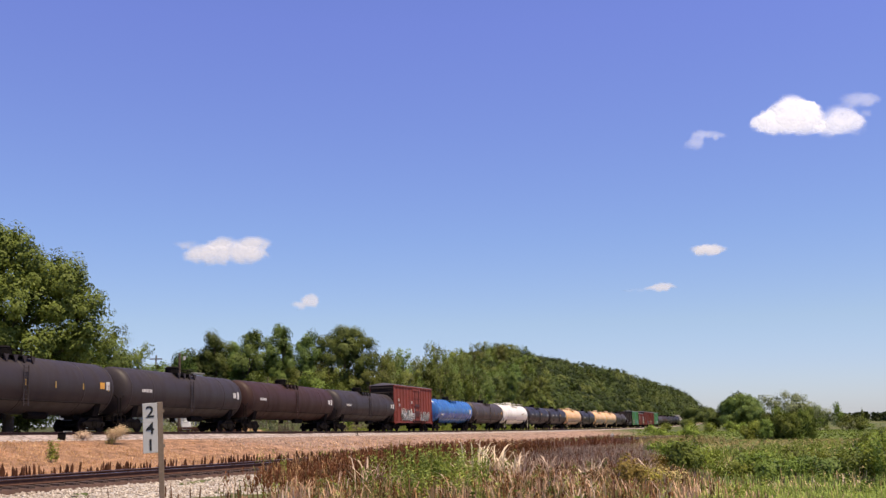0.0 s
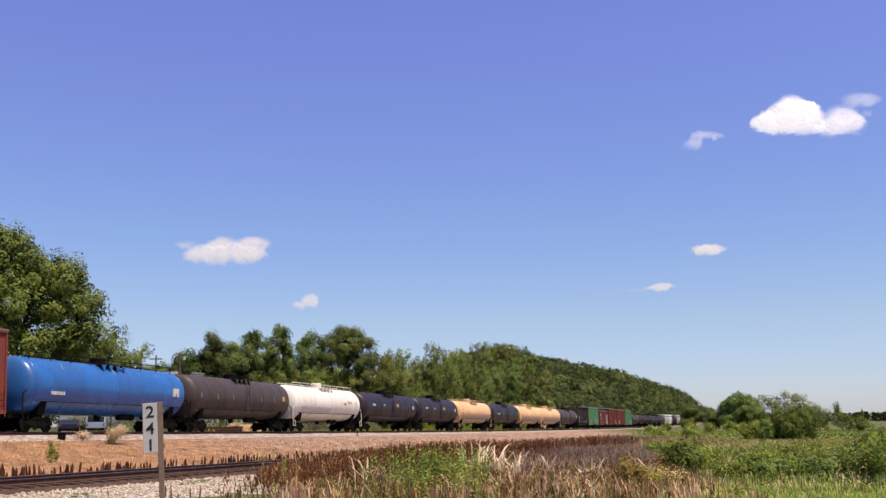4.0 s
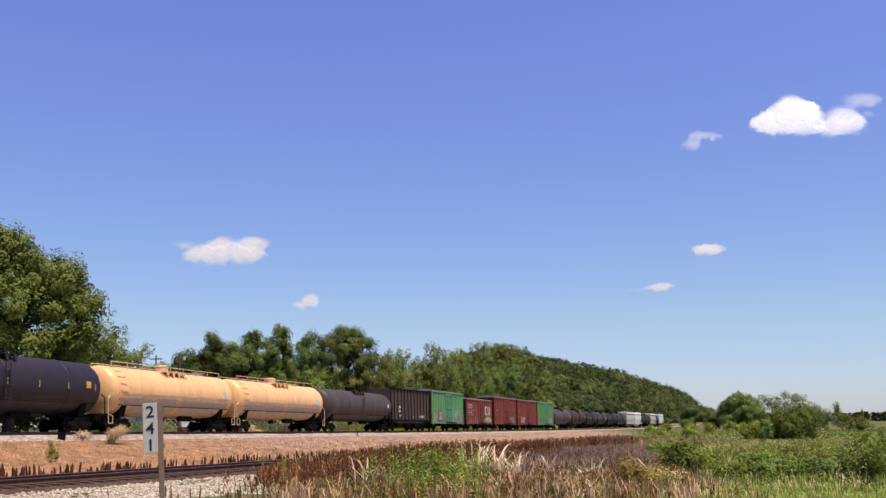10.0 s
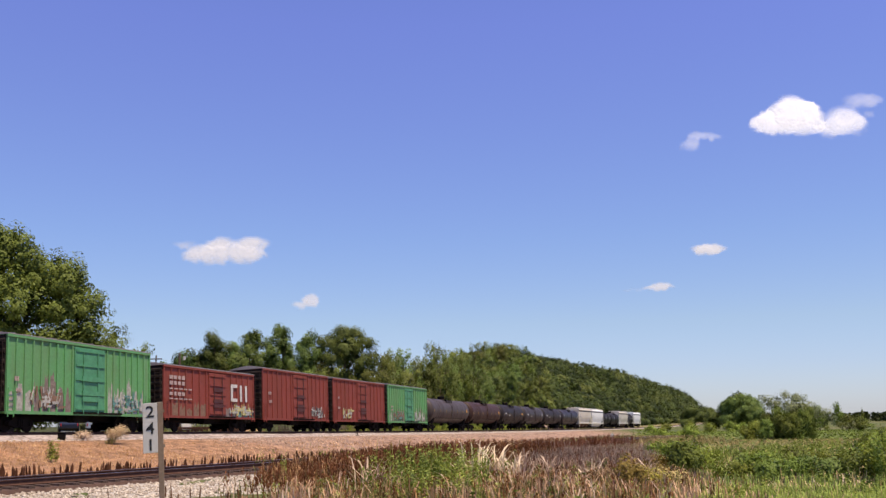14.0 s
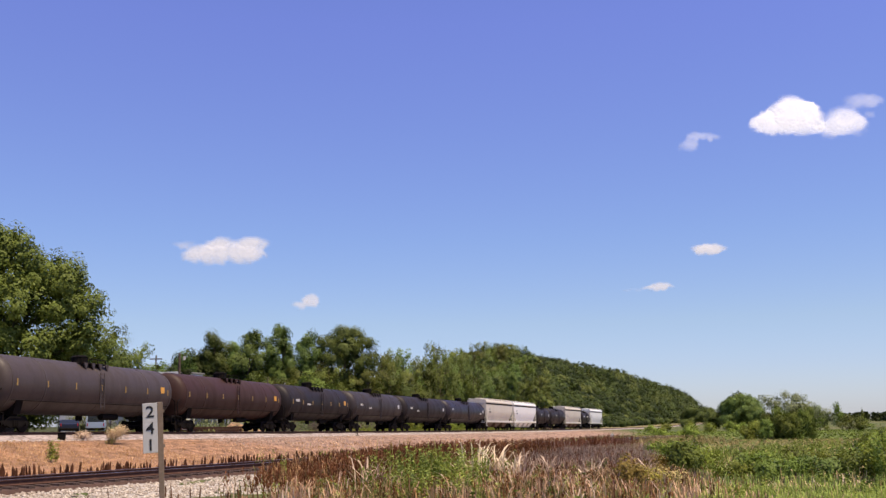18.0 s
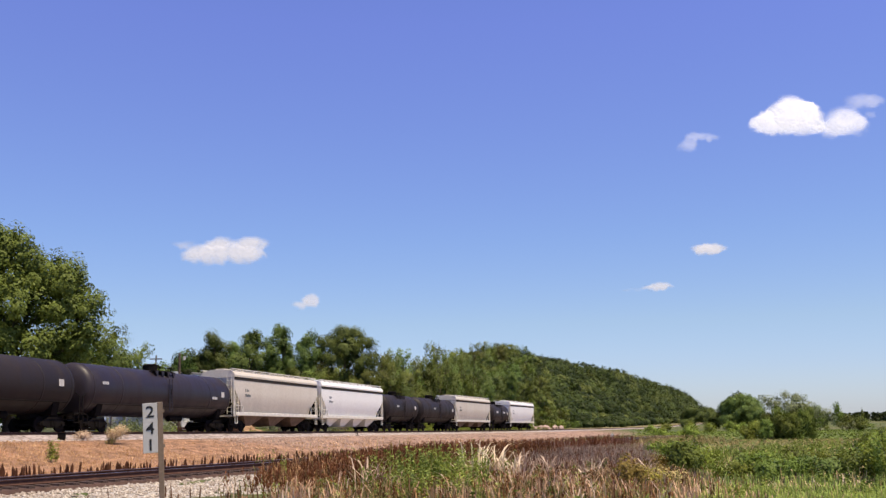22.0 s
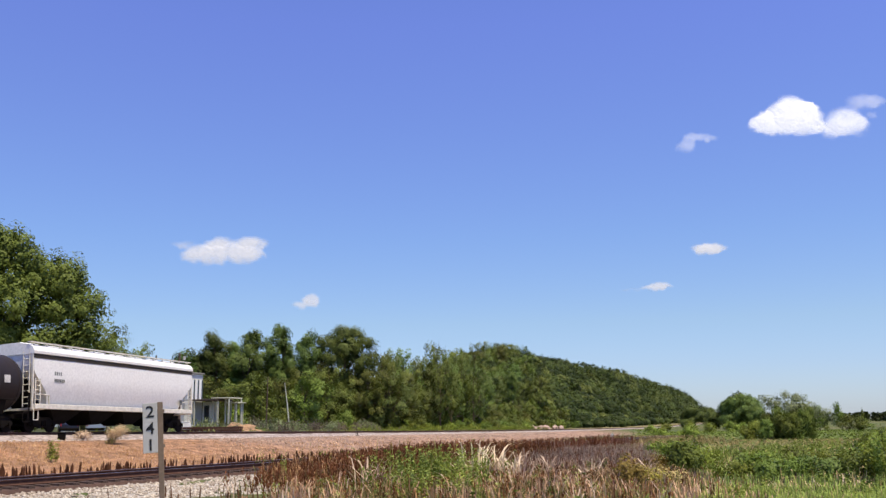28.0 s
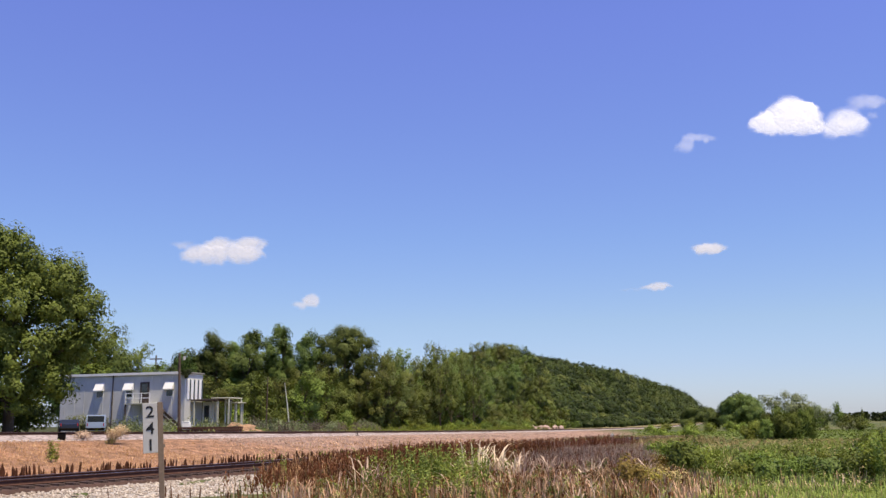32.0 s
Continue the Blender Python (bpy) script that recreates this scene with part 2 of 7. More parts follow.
def lathe_x(bm, prof, cz, n=40):
    """Turn (x, radius) pairs round a lengthwise axis at height cz."""
    rings = []
    for x, r in prof:
        if r < 1e-4:
            rings.append([bm.verts.new((x, 0, cz))])
        else:
            rings.append([bm.verts.new((x, r * math.cos(k * math.tau / n), cz + r * math.sin(k * math.tau / n))) for k in range(n)])
    for a, b in zip(rings[:-1], rings[1:]):
        for k in range(n):
            k2 = (k + 1) % n
            if len(a) == 1:
                bm.faces.new((a[0], b[k2], b[k]))
            elif len(b) == 1:
                bm.faces.new((a[k], a[k2], b[0]))
            else:
                bm.faces.new((a[k], a[k2], b[k2], b[k]))


def quads_mesh(name, P, mat):
    """Many loose four-cornered leaves: P has the shape (count, 4, 3)."""
    P = np.asarray(P, dtype=np.float32)
    c = len(P)
    me = bpy.data.meshes.new(name)
    me.vertices.add(4 * c)
    me.vertices.foreach_set("co", P.ravel())
    me.loops.add(4 * c)
    me.loops.foreach_set("vertex_index", np.arange(4 * c, dtype=np.int32))
    me.polygons.add(c)
    me.polygons.foreach_set("loop_start", np.arange(0, 4 * c, 4, dtype=np.int32))
    me.update(calc_edges=True)
    for m in (mat if isinstance(mat, (list, tuple)) else [mat]):
        me.materials.append(m)
    return me


def leaf_quads(C, size, rng, aspect=0.6, lift=0.3, jitter=0.4, facing=None):
    """Leaf-shaped quads round the centres C, turned at random or facing more or less one way each."""
    k = len(C)
    d = rng.normal(size=(k, 3))
    d[:, 2] += lift
    f = rng.normal(size=(k, 3))
    if facing is not None:
        f = facing + 0.18 * f
        d = np.cross(f, d)
    d /= np.linalg.norm(d, axis=1, keepdims=True) + 1e-9
    e = np.cross(d, f)
    e /= np.linalg.norm(e, axis=1, keepdims=True) + 1e-9
    s = (size * (1 + jitter * rng.uniform(-1, 1, k)))[:, None]
    u, v = d * s * 0.5, e * s * 0.5 * aspect
    return np.stack([C - u, C + v * 1.0 - u * 0.1, C + u, C - v * 1.0 - u * 0.1], axis=1)


def blades(B, h, w, rng, lean=0.3):
    """Upright grass blades from the feet B: narrow tapering quads."""
    k = len(B)
    a = rng.uniform(0, math.tau, k)
    side = np.stack([np.cos(a), np.sin(a), np.zeros(k)], 1) * (np.asarray(w) * rng.uniform(0.6, 1.4, k))[:, None] * 0.5
    top = np.stack([rng.normal(0, lean, k), rng.normal(0, lean, k), np.ones(k)], 1) * (np.asarray(h) * rng.uniform(0.6, 1.3, k))[:, None]
    return np.stack([B - side, B + side, B + top + side * 0.25, B + top - side * 0.25], axis=1)


# ---------- the line of the main track ----------
HEADS = (0.2352, 0.2984, 0.3209, 0.3233, 0.3262, 0.3296, 0.3177)
S_AX = np.arange(-780.0, 1400.1, 0.5)
_th = np.interp(S_AX, np.linspace(0, 330, 7), HEADS)
_th = np.convolve(np.pad(_th, 20, "edge"), np.ones(41) / 41, "valid")
_x = np.concatenate([[0], np.cumsum(np.sin(_th[:-1]) * 0.5)])
_y = np.concatenate([[0], np.cumsum(np.cos(_th[:-1]) * 0.5)])
_x += -24.52 - np.interp(0, S_AX, _x)
_y += 51.22 - np.interp(0, S_AX, _y)


def smooth(v, a, b):
    t = np.clip((np.asarray(v, dtype=float) - a) / (b - a), 0, 1)
    return t * t * (3 - 2 * t)


def rail_z(s):
    s = np.clip(s, -60, 458)
    return 1.493 - 0.011 * s + 0.000012 * s * s


def cant(s):
    """Degrees by which the line leans away from the field, running out along the curve."""
    return 3.4 * (1 - smooth(s, -10, 130))


def line_at(s):
    return np.interp(s, S_AX, _x), np.interp(s, S_AX, _y), rail_z(s)


T0 = np.array((0.2924, 0.9563))
N0 = np.array((0.9563, -0.2924))
A_AX = _x * T0[0] + _y * T0[1]


def along(x, y):
    """Distance along the main track and to its right, for a place on the ground."""
    s = np.interp(np.asarray(x) * T0[0] + np.asarray(y) * T0[1], A_AX, S_AX)
    px, py, _ = line_at(s)
    return s, (x - px) * N0[0] + (y - py) * N0[1]


def relief(x, y, s, lat):
    rz = rail_z(s)
    top = rz - 0.45
    low = -0.15 - 0.008 * np.clip(y - 70, 0, 220)
    low = np.minimum(low, top)
    right = top + (low - top) * smooth(lat, 3.0, 15.0)
    hill = 25.0 * smooth(s + 1.6 * lat, 85, 270) * smooth(-lat, 18, 62)
    left = top + 0.45 * smooth(-lat, 4, 16) + hill
    return np.where(lat >= 0, right, left)


def ground_z(x, y):
    s, lat = along(x, y)
    return relief(x, y, s, lat)


# near track: a straight line that draws away to the right of the main one
NA, NDIR = np.array((-13.82, 30.23)), np.array((0.4756, 0.8797))
NN = np.array((NDIR[1], -NDIR[0]))


def near_at(d, off=0.0):
    p = NA + NDIR * d + NN * (off + 0.75)
    return float(p[0]), float(p[1])


# ---------- ground ----------
def ground_material():
    m, n, l, b = material("dry earth with mixed ground cover", 0.95, 0, 0.15)
    a = n.new("ShaderNodeVertexColor")
    a.layer_name = "cover"
    fine = noise_tex(n, l, 6.0, 6, (1, 1, 1), 0.3, 0.7)
    big = noise_tex(n, l, 0.35, 5, (1, 1, 1), 0.35, 0.65)
    c = mix(n, l, fine, (0.62, 0.62, 0.62), (1.25, 1.22, 1.18))
    c2 = mix(n, l, big, (0.8, 0.82, 0.85), (1.15, 1.12, 1.08))
    x = mix(n, l, 1.0, a.outputs[0], c, "MULTIPLY")
    x = mix(n, l, 1.0, x, c2, "MULTIPLY")
    mid = noise_tex(n, l, 1.7, 5, (1, 1, 1), 0.38, 0.62)
    x = mix(n, l, 1.0, x, mix(n, l, mid, (0.62, 0.60, 0.60), (1.30, 1.3, 1.34)), "MULTIPLY")
    l.new(x, b.inputs["Base Color"])
    bump(n, l, b, fine, 0.7, 0.08)
    return m


def spread(lo, hi, step, far, grow=1.25):
    out = list(np.arange(lo, hi, step))
    d, v = step, hi
    while v < far:
        out.append(v)
        d *= grow
        v += d
    out.append(far)
    return out


def make_ground():
    ss = sorted(set([-x for x in spread(60, 61, 2, 760)] + list(np.arange(-60, 130, 1.5)) + spread(130, 420, 5, 1380)))
    ll = sorted(set([-x for x in spread(24, 90, 4, 3200)] + list(np.arange(-24, 40, 1.0)) + spread(40, 80, 3, 3800)))
    S, L = np.meshgrid(np.array(ss), np.array(ll), indexing="ij")
    px, py, _ = line_at(S)
    far = np.clip(S - 1200, 0, None) * 14          # the last rows run out to the horizon
    X, Y = px + L * N0[0] + far * T0[0], py + L * N0[1] + far * T0[1]
    Z = relief(X, Y, S, L)
    rng = np.random.default_rng(4)
    Z = Z + np.where((np.abs(L) > 5), rng.normal(0, 0.035, Z.shape), 0)
    a, b = S.shape
    me = bpy.data.meshes.new("ground")
    V = np.stack([X, Y, Z], -1).reshape(-1, 3)
    idx = np.arange(a * b).reshape(a, b)
    F = np.stack([idx[:-1, :-1], idx[:-1, 1:], idx[1:, 1:], idx[1:, :-1]], -1).reshape(-1, 4)[:, ::-1]
    me.from_pydata(V.tolist(), [], F.tolist())
    col = np.zeros((a, b, 4))
    green, olive = np.array((0.085, 0.115, 0.035)), np.array((0.17, 0.15, 0.07))
    pink, orange = np.array((0.33, 0.225, 0.165)), np.array((0.315, 0.188, 0.112))
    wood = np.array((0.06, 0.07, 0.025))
    nz = np.array([[noise.noise(Vector((x * 0.07, y * 0.07, 0.3))) for x, y in zip(r1, r2)] for r1, r2 in zip(X, Y)])
    k = smooth(nz, -0.25, 0.3)[..., None]
    base = green * (1 - 0.6 * k) + olive * 0.6 * k
    bank = (smooth(L, 1, 3) * (1 - smooth(L, 13, 19)) * (1 - smooth(S, 150, 230)))[..., None]
    dry = smooth(S + nz * 12, 22, 6)[..., None]
    slope = pink * (1 - dry) + orange * dry
    c = base * (1 - bank) + slope * bank
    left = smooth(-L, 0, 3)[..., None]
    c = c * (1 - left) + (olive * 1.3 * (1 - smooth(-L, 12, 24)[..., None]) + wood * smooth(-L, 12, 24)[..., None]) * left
    col[..., :3], col[..., 3] = c, 1
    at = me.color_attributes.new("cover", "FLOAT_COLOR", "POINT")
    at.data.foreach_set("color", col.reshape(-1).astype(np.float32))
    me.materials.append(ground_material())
    me.shade_smooth()
    return tagged(new("ground", me), "uneven ground with dry grass, bare gravel slope and green field", "ground", kind="structure")


make_ground()


def ribbon(name, pts, prof, mat, jig=0.0, seed=1):
    """A strip with a cross-section prof (offset, height) swept along pts (x, y, z, nx, ny)."""
    rng = np.random.default_rng(seed)
    V, F, w = [], [], len(prof)
    for x, y, z, nx, ny, lean in pts:
        for o, h in prof:
            V.append((x + nx * o + rng.normal(0, jig), y + ny * o + rng.normal(0, jig), z + h + o * lean + rng.normal(0, jig * 0.5)))
    for i in range(len(pts) - 1):
        for j in range(w - 1):
            p = i * w + j
            F.append((p, p + w, p + w + 1, p + 1))
    me = bpy.data.meshes.new(name)
    me.from_pydata(V, [], F)
    me.materials.append(mat)
    return me


def main_pts(s0, s1, step):
    out = []
    for s in np.arange(s0, s1 + 0.01, step):
        x, y, z = line_at(s)
        t = float(np.interp(s, S_AX, _th))
        out.append((x, y, z, math.cos(t), -math.sin(t), math.tan(radians(float(cant(s))))))
    return out


def near_pts(d0, d1, step):
    return [(*near_at(d), 0.27, NN[0], NN[1], 0.0) for d in np.arange(d0, d1 + 0.01, step)]


def gravel(name, color, light, lumps=11, mixed=1.0):
    m, n, l, b = material(name, 0.9, 0, 0.2)
    v = n.new("ShaderNodeTexVoronoi")
    v.inputs["Scale"].default_value = lumps
    tc = n.new("ShaderNodeTexCoord")
    l.new(tc.outputs["Object"], v.inputs[0])
    c = mix(n, l, v.outputs["Color"], scaled(color, 0.55), light)
    big = noise_tex(n, l, 0.8, 4)
    c = mix(n, l, big, c, mix(n, l, mixed, c, color))
    l.new(c, b.inputs["Base Color"])
    bump(n, l, b, v.outputs["Distance"], 0.9, 0.05)
    return m


M_BED = gravel("grey pink ballast bed", (0.19, 0.15, 0.135), (0.52, 0.445, 0.41), 5.0, 0.35)
M_BED2 = gravel("white limestone gravel", (0.36, 0.32, 0.27), (0.66, 0.61, 0.54))
BED = [(-3.0, -0.75), (-1.75, -0.24), (1.75, -0.24), (2.6, -0.52), (3.6, -0.80)]
tagged(new("ballast_main", ribbon("ballast_main", main_pts(-150, 700, 2.0), BED, M_BED, 0.03)), "grey and pinkish crushed stone ballast under the main track", "ballast", kind="structure")
BED2 = [(-2.6, -0.50), (-1.6, -0.38), (1.2, -0.38), (1.5, -0.38), (5.0, -0.38), (7.6, -0.38), (9.0, -0.62)]
tagged(new("ballast_near", ribbon("ballast_near", near_pts(-22, 50, 1.0), BED2, M_BED2, 0.03, 2)), "white limestone ballast beside the near track", "ballast", kind="structure")

tagged(new("cinder_bed", ribbon("cinder_bed", near_pts(-22, 60, 0.7), [(-1.9, -0.34), (-1.4, -0.24), (-0.7, -0.19), (0.7, -0.19), (0.85, -0.24), (1.38, -0.27), (1.55, -0.42)], M_CINDER, 0.02, 6)), "brown dirt between and beside the near rails", "ballast", kind="structure")


def scatter_stones(name, mat, places, lo, hi, label, seed):
    """Loose angular stones lying on the bed, joined: far too many to count."""
    rng = np.random.default_rng(seed)
    k = len(places)
    base = np.array(((1, 0, 0), (-1, 0, 0), (0, 1, 0), (0, -1, 0), (0, 0, 1), (0, 0, -1)), float)
    R = rng.uniform(lo, hi, k)[:, None, None]
    V = base[None] * R * rng.uniform(0.6, 1.3, (k, 6, 3))
    a = rng.uniform(0, math.tau, k)
    c, s_ = np.cos(a)[:, None], np.sin(a)[:, None]
    V = np.stack([V[..., 0] * c - V[..., 1] * s_, V[..., 0] * s_ + V[..., 1] * c, V[..., 2] * 0.7], -1) + places[:, None, :]
    F = np.array(((0, 2, 4), (2, 1, 4), (1, 3, 4), (3, 0, 4), (2, 0, 5), (1, 2, 5), (3, 1, 5), (0, 3, 5)))
    F = (F[None] + 6 * np.arange(k)[:, None, None]).reshape(-1, 3)
    me = bpy.data.meshes.new(name)
    me.from_pydata(V.reshape(-1, 3).tolist(), [], F.tolist())
    me.materials.append(mat)
    return tagged(new(name, me), label, "stones", kind="stuff")


def stone_material(name, a, b):
    m, n, l, bs = material(name, 0.85, 0, 0.3)
    g = n.new("ShaderNodeNewGeometry")
    fine = noise_tex(n, l, 30, 3)
    c = mix(n, l, g.outputs["Random Per Island"], a, b)
    l.new(mix(n, l, fine, scaled(a, 0.9), c), bs.inputs["Base Color"])
    return m


_rng = np.random.default_rng(21)
_d, _o = _rng.uniform(-12, 40, 9000), _rng.uniform(1.45, 7.6, 9000)
_p = NA + _d[:, None] * NDIR + (_o + 0.75)[:, None] * NN
scatter_stones("ballast_stones", stone_material("limestone lumps", (0.26, 0.21, 0.16), (0.74, 0.67, 0.56)), np.column_stack([_p, np.full(9000, 0.27) + np.interp(_o, (1.4, 7.6), (-0.38, -0.38)) + 0.02]), 0.03, 0.085, "loose white limestone lumps on the ballast", 22)
_s, _o = _rng.uniform(-15, 130, 9000), _rng.uniform(1.4, 9.0, 9000)
_o = np.where(_s < 14, 1.4 + (_o - 1.4) * 0.3, _o)
_x0, _y0, _z0 = line_at(_s)
_X, _Y = _x0 + _o * N0[0], _y0 + _o * N0[1]
scatter_stones("bank_stones", stone_material("pinkish gravel lumps", (0.24, 0.165, 0.12), (0.66, 0.53, 0.43)), np.column_stack([_X, _Y, np.where(_o < 3.4, _z0 + np.interp(_o, (1.75, 2.6, 3.6), (-0.24, -0.52, -0.8)), ground_z(_X, _Y)) + 0.01]), 0.03, 0.085, "loose pinkish stones on the track bank", 23)

_s, _o = _rng.uniform(-15, 170, 7000), _rng.normal(2.7, 0.35, 7000)
_x0, _y0, _z0 = line_at(_s)
scatter_stones("shoulder_stones", stone_material("pale ballast lumps", (0.34, 0.28, 0.25), (0.80, 0.74, 0.68)), np.column_stack([_x0 + _o * N0[0], _y0 + _o * N0[1], np.maximum(_z0 + np.interp(_o, (1.75, 2.6, 3.6), (-0.24, -0.52, -0.8)), _z0 - 0.45) + 0.01]), 0.03, 0.08, "pale loose stones along the ballast shoulder", 24)

RAILPROF = [(-0.07, -0.18), (-0.07, -0.16), (-0.012, -0.14), (-0.012, -0.045), (-0.037, -0.035), (-0.037, -0.004),
            (0.037, -0.004), (0.037, -0.035), (0.012, -0.045), (0.012, -0.14), (0.07, -0.16), (0.07, -0.18)]
HEADPROF = [(-0.034, -0.004), (-0.030, 0.0), (0.030, 0.0), (0.034, -0.004)]


def tracks(name, label, pts_rail, tie_places, singles):
    t = thing(name, label, "railway track")
    for o in (-0.754, 0.754):
        pr = [(q + o, h) for q, h in RAILPROF]
        r = part("rail", ribbon("rail", pts_rail, pr, M_RAIL), None, t, "rusty brown steel rail")
        part("rail_head", ribbon("rail_head", pts_rail, [(q + o, h + 0.002) for q, h in HEADPROF], M_HEAD), None, r, "worn shiny running surface")
    bm = bmesh.new()
    block(bm, -1.3, 1.3, -0.115, 0.115, -0.18, 0, 0.012)
    tie = mesh_ob("sleeper", bm, M_TIE)
    rng = np.random.default_rng(3)
    far = []
    for i, (x, y, z, ang, lean) in enumerate(tie_places):
        if i < singles:
            part("sleeper", tie, None, t, at=pose(x, y, z - 0.185, 0, -lean, ang + rng.normal(0, 0.6)))
        else:
            far.append((x, y, z - 0.185, ang, lean))
    if far:
        bm = bmesh.new()
        for x, y, z, ang, lean in far:
            vs = block(bm, -1.3, 1.3, -0.115, 0.115, -0.18, 0)
            bmesh.ops.transform(bm, matrix=pose(x, y, z, 0, -lean, ang), verts=vs)
        tagged(part("sleepers", bm, M_TIE, t), kind="stuff")
    return t


near_ties = [(*near_at(d), 0.27, -math.degrees(math.atan2(NDIR[0], NDIR[1])), 0.0) for d in np.arange(-12, 62, 0.55)]
tracks("near_track", "rusty near railway track on white ballast", near_pts(-22, 75, 3.0), near_ties, 140)
main_ties = []
for s in np.arange(-30, 110, 0.55):
    x, y, z = line_at(s)
    main_ties.append((x, y, z, -math.degrees(float(np.interp(s, S_AX, _th))), float(cant(s))))
tracks("main_track", "main railway track on raised ballast, curving away", main_pts(-150, 700, 4.0), main_ties, 160)

# ---------- trees ----------
def crown_quads(rng, lobes, clumps, per, leaf, spread_=0.55, lift=0.3, spray=0.1, ball=0.85):
    """Leaf clumps over the outside of a few overlapping lobes (x, y, z, rx, rz)."""
    C, N = [], []
    w = np.array([l[3] ** 2 for l in lobes])
    pick = rng.choice(len(lobes), clumps, p=w / w.sum())
    for i in pick:
        x, y, z, rx, rz = lobes[i]
        d = rng.normal(size=3)
        d /= np.linalg.norm(d)
        if d[2] < -0.3 and rng.random() < 0.6:
            d[2] = -d[2]
        k = rng.uniform(0.74, 1.06)
        c = np.array((x, y, z)) + d * np.array((rx, rx, rz)) * k
        g = rng.normal(size=(per, 3))
        g *= np.minimum(1.0, 1.5 / np.linalg.norm(g, axis=1, keepdims=True))
        ax = d + np.array((0, 0, 0.55))
        ax /= np.linalg.norm(ax)
        off = g * (1.0 - 0.35 * spray) + (g @ ax)[:, None] * ax * spray
        C.append(c + off * spread_ * rng.uniform(0.7, 1.3))
        N.append(d * ball + g * (1.05 - ball) * 0.9 + np.array((0, 0, 0.3)))
    return leaf_quads(np.concatenate(C), leaf, rng, lift=lift, facing=np.concatenate(N))


def trunk_mesh(rng, h, r, lobes, sides=7):
    bm = bmesh.new()
    z = 0.0
    p = Vector((0, 0, -0.3))
    top = h * 0.75
    steps = 4
    pts = [p]
    for i in range(1, steps + 1):
        pts.append(Vector((rng.normal(0, 0.15 * i / steps), rng.normal(0, 0.15 * i / steps), top * i / steps)))
    for i in range(steps):
        tube(bm, pts[i], pts[i + 1], r * (1 - 0.2 * i), sides, r * (1 - 0.2 * (i + 1)), caps=i == 0)
    for x, y, z, rx, rz in lobes:
        k = min(max((z - 0.35 * rz) / top * 0.7, 0.25), 0.95)
        j = min(int(k * steps), steps - 1)
        a = pts[j].lerp(pts[j + 1], k * steps - j)
        mid = a.lerp(Vector((x, y, z)), 0.5) + Vector((0, 0, 0.1 * rz))
        tube(bm, a, mid, r * 0.42, 5, r * 0.26, caps=False)
        tube(bm, mid, (x, y, z), r * 0.26, 5, r * 0.08, caps=False)
        for q in range(2):
            d = Vector(rng.normal(size=3)) * rx * 0.5
            tube(bm, mid, Vector((x, y, z)) + d, r * 0.18, 4, r * 0.05, caps=False)
    return mesh_ob("trunk", bm, M_BARK, True)


def lobes_for(rng, h, r, low, n, oval=1.0):
    out = []
    for i in range(n):
        f = (i + 0.5) / n
        z = low + (h - low) * (0.12 + 0.8 * f)
        prof = math.sin(math.pi * min(0.95, 0.18 + 0.75 * f)) ** 0.7
        a = rng.uniform(0, math.tau)
        d = r * prof * rng.uniform(0.3, 0.68)
        rx = r * rng.uniform(0.36, 0.52) * (0.6 + 0.5 * prof)
        out.append((math.cos(a) * d, math.sin(a) * d, z, rx, rx * oval * rng.uniform(0.75, 1.0)))
    out.append((0, 0, low + (h - low) * 0.5, r * 0.5, (h - low) * 0.4))
    return out


def tree_kind(seed, h, r, low, lobes, clumps, per, leaf, mat, oval=1.0, spread_=0.5, trunk=0.22):
    rng = np.random.default_rng(seed)
    lb = lobes_for(rng, h, r, low, lobes, oval)
    Q = crown_quads(rng, lb, clumps, per, leaf, spread_)
    k = h / np.percentile(Q[..., 2], 99.5)
    Q[..., 2] *= k
    lb = [(x, y, z * k, a, b * k) for x, y, z, a, b in lb]
    return trunk_mesh(rng, h, trunk, lb), quads_mesh("crown", Q, mat)


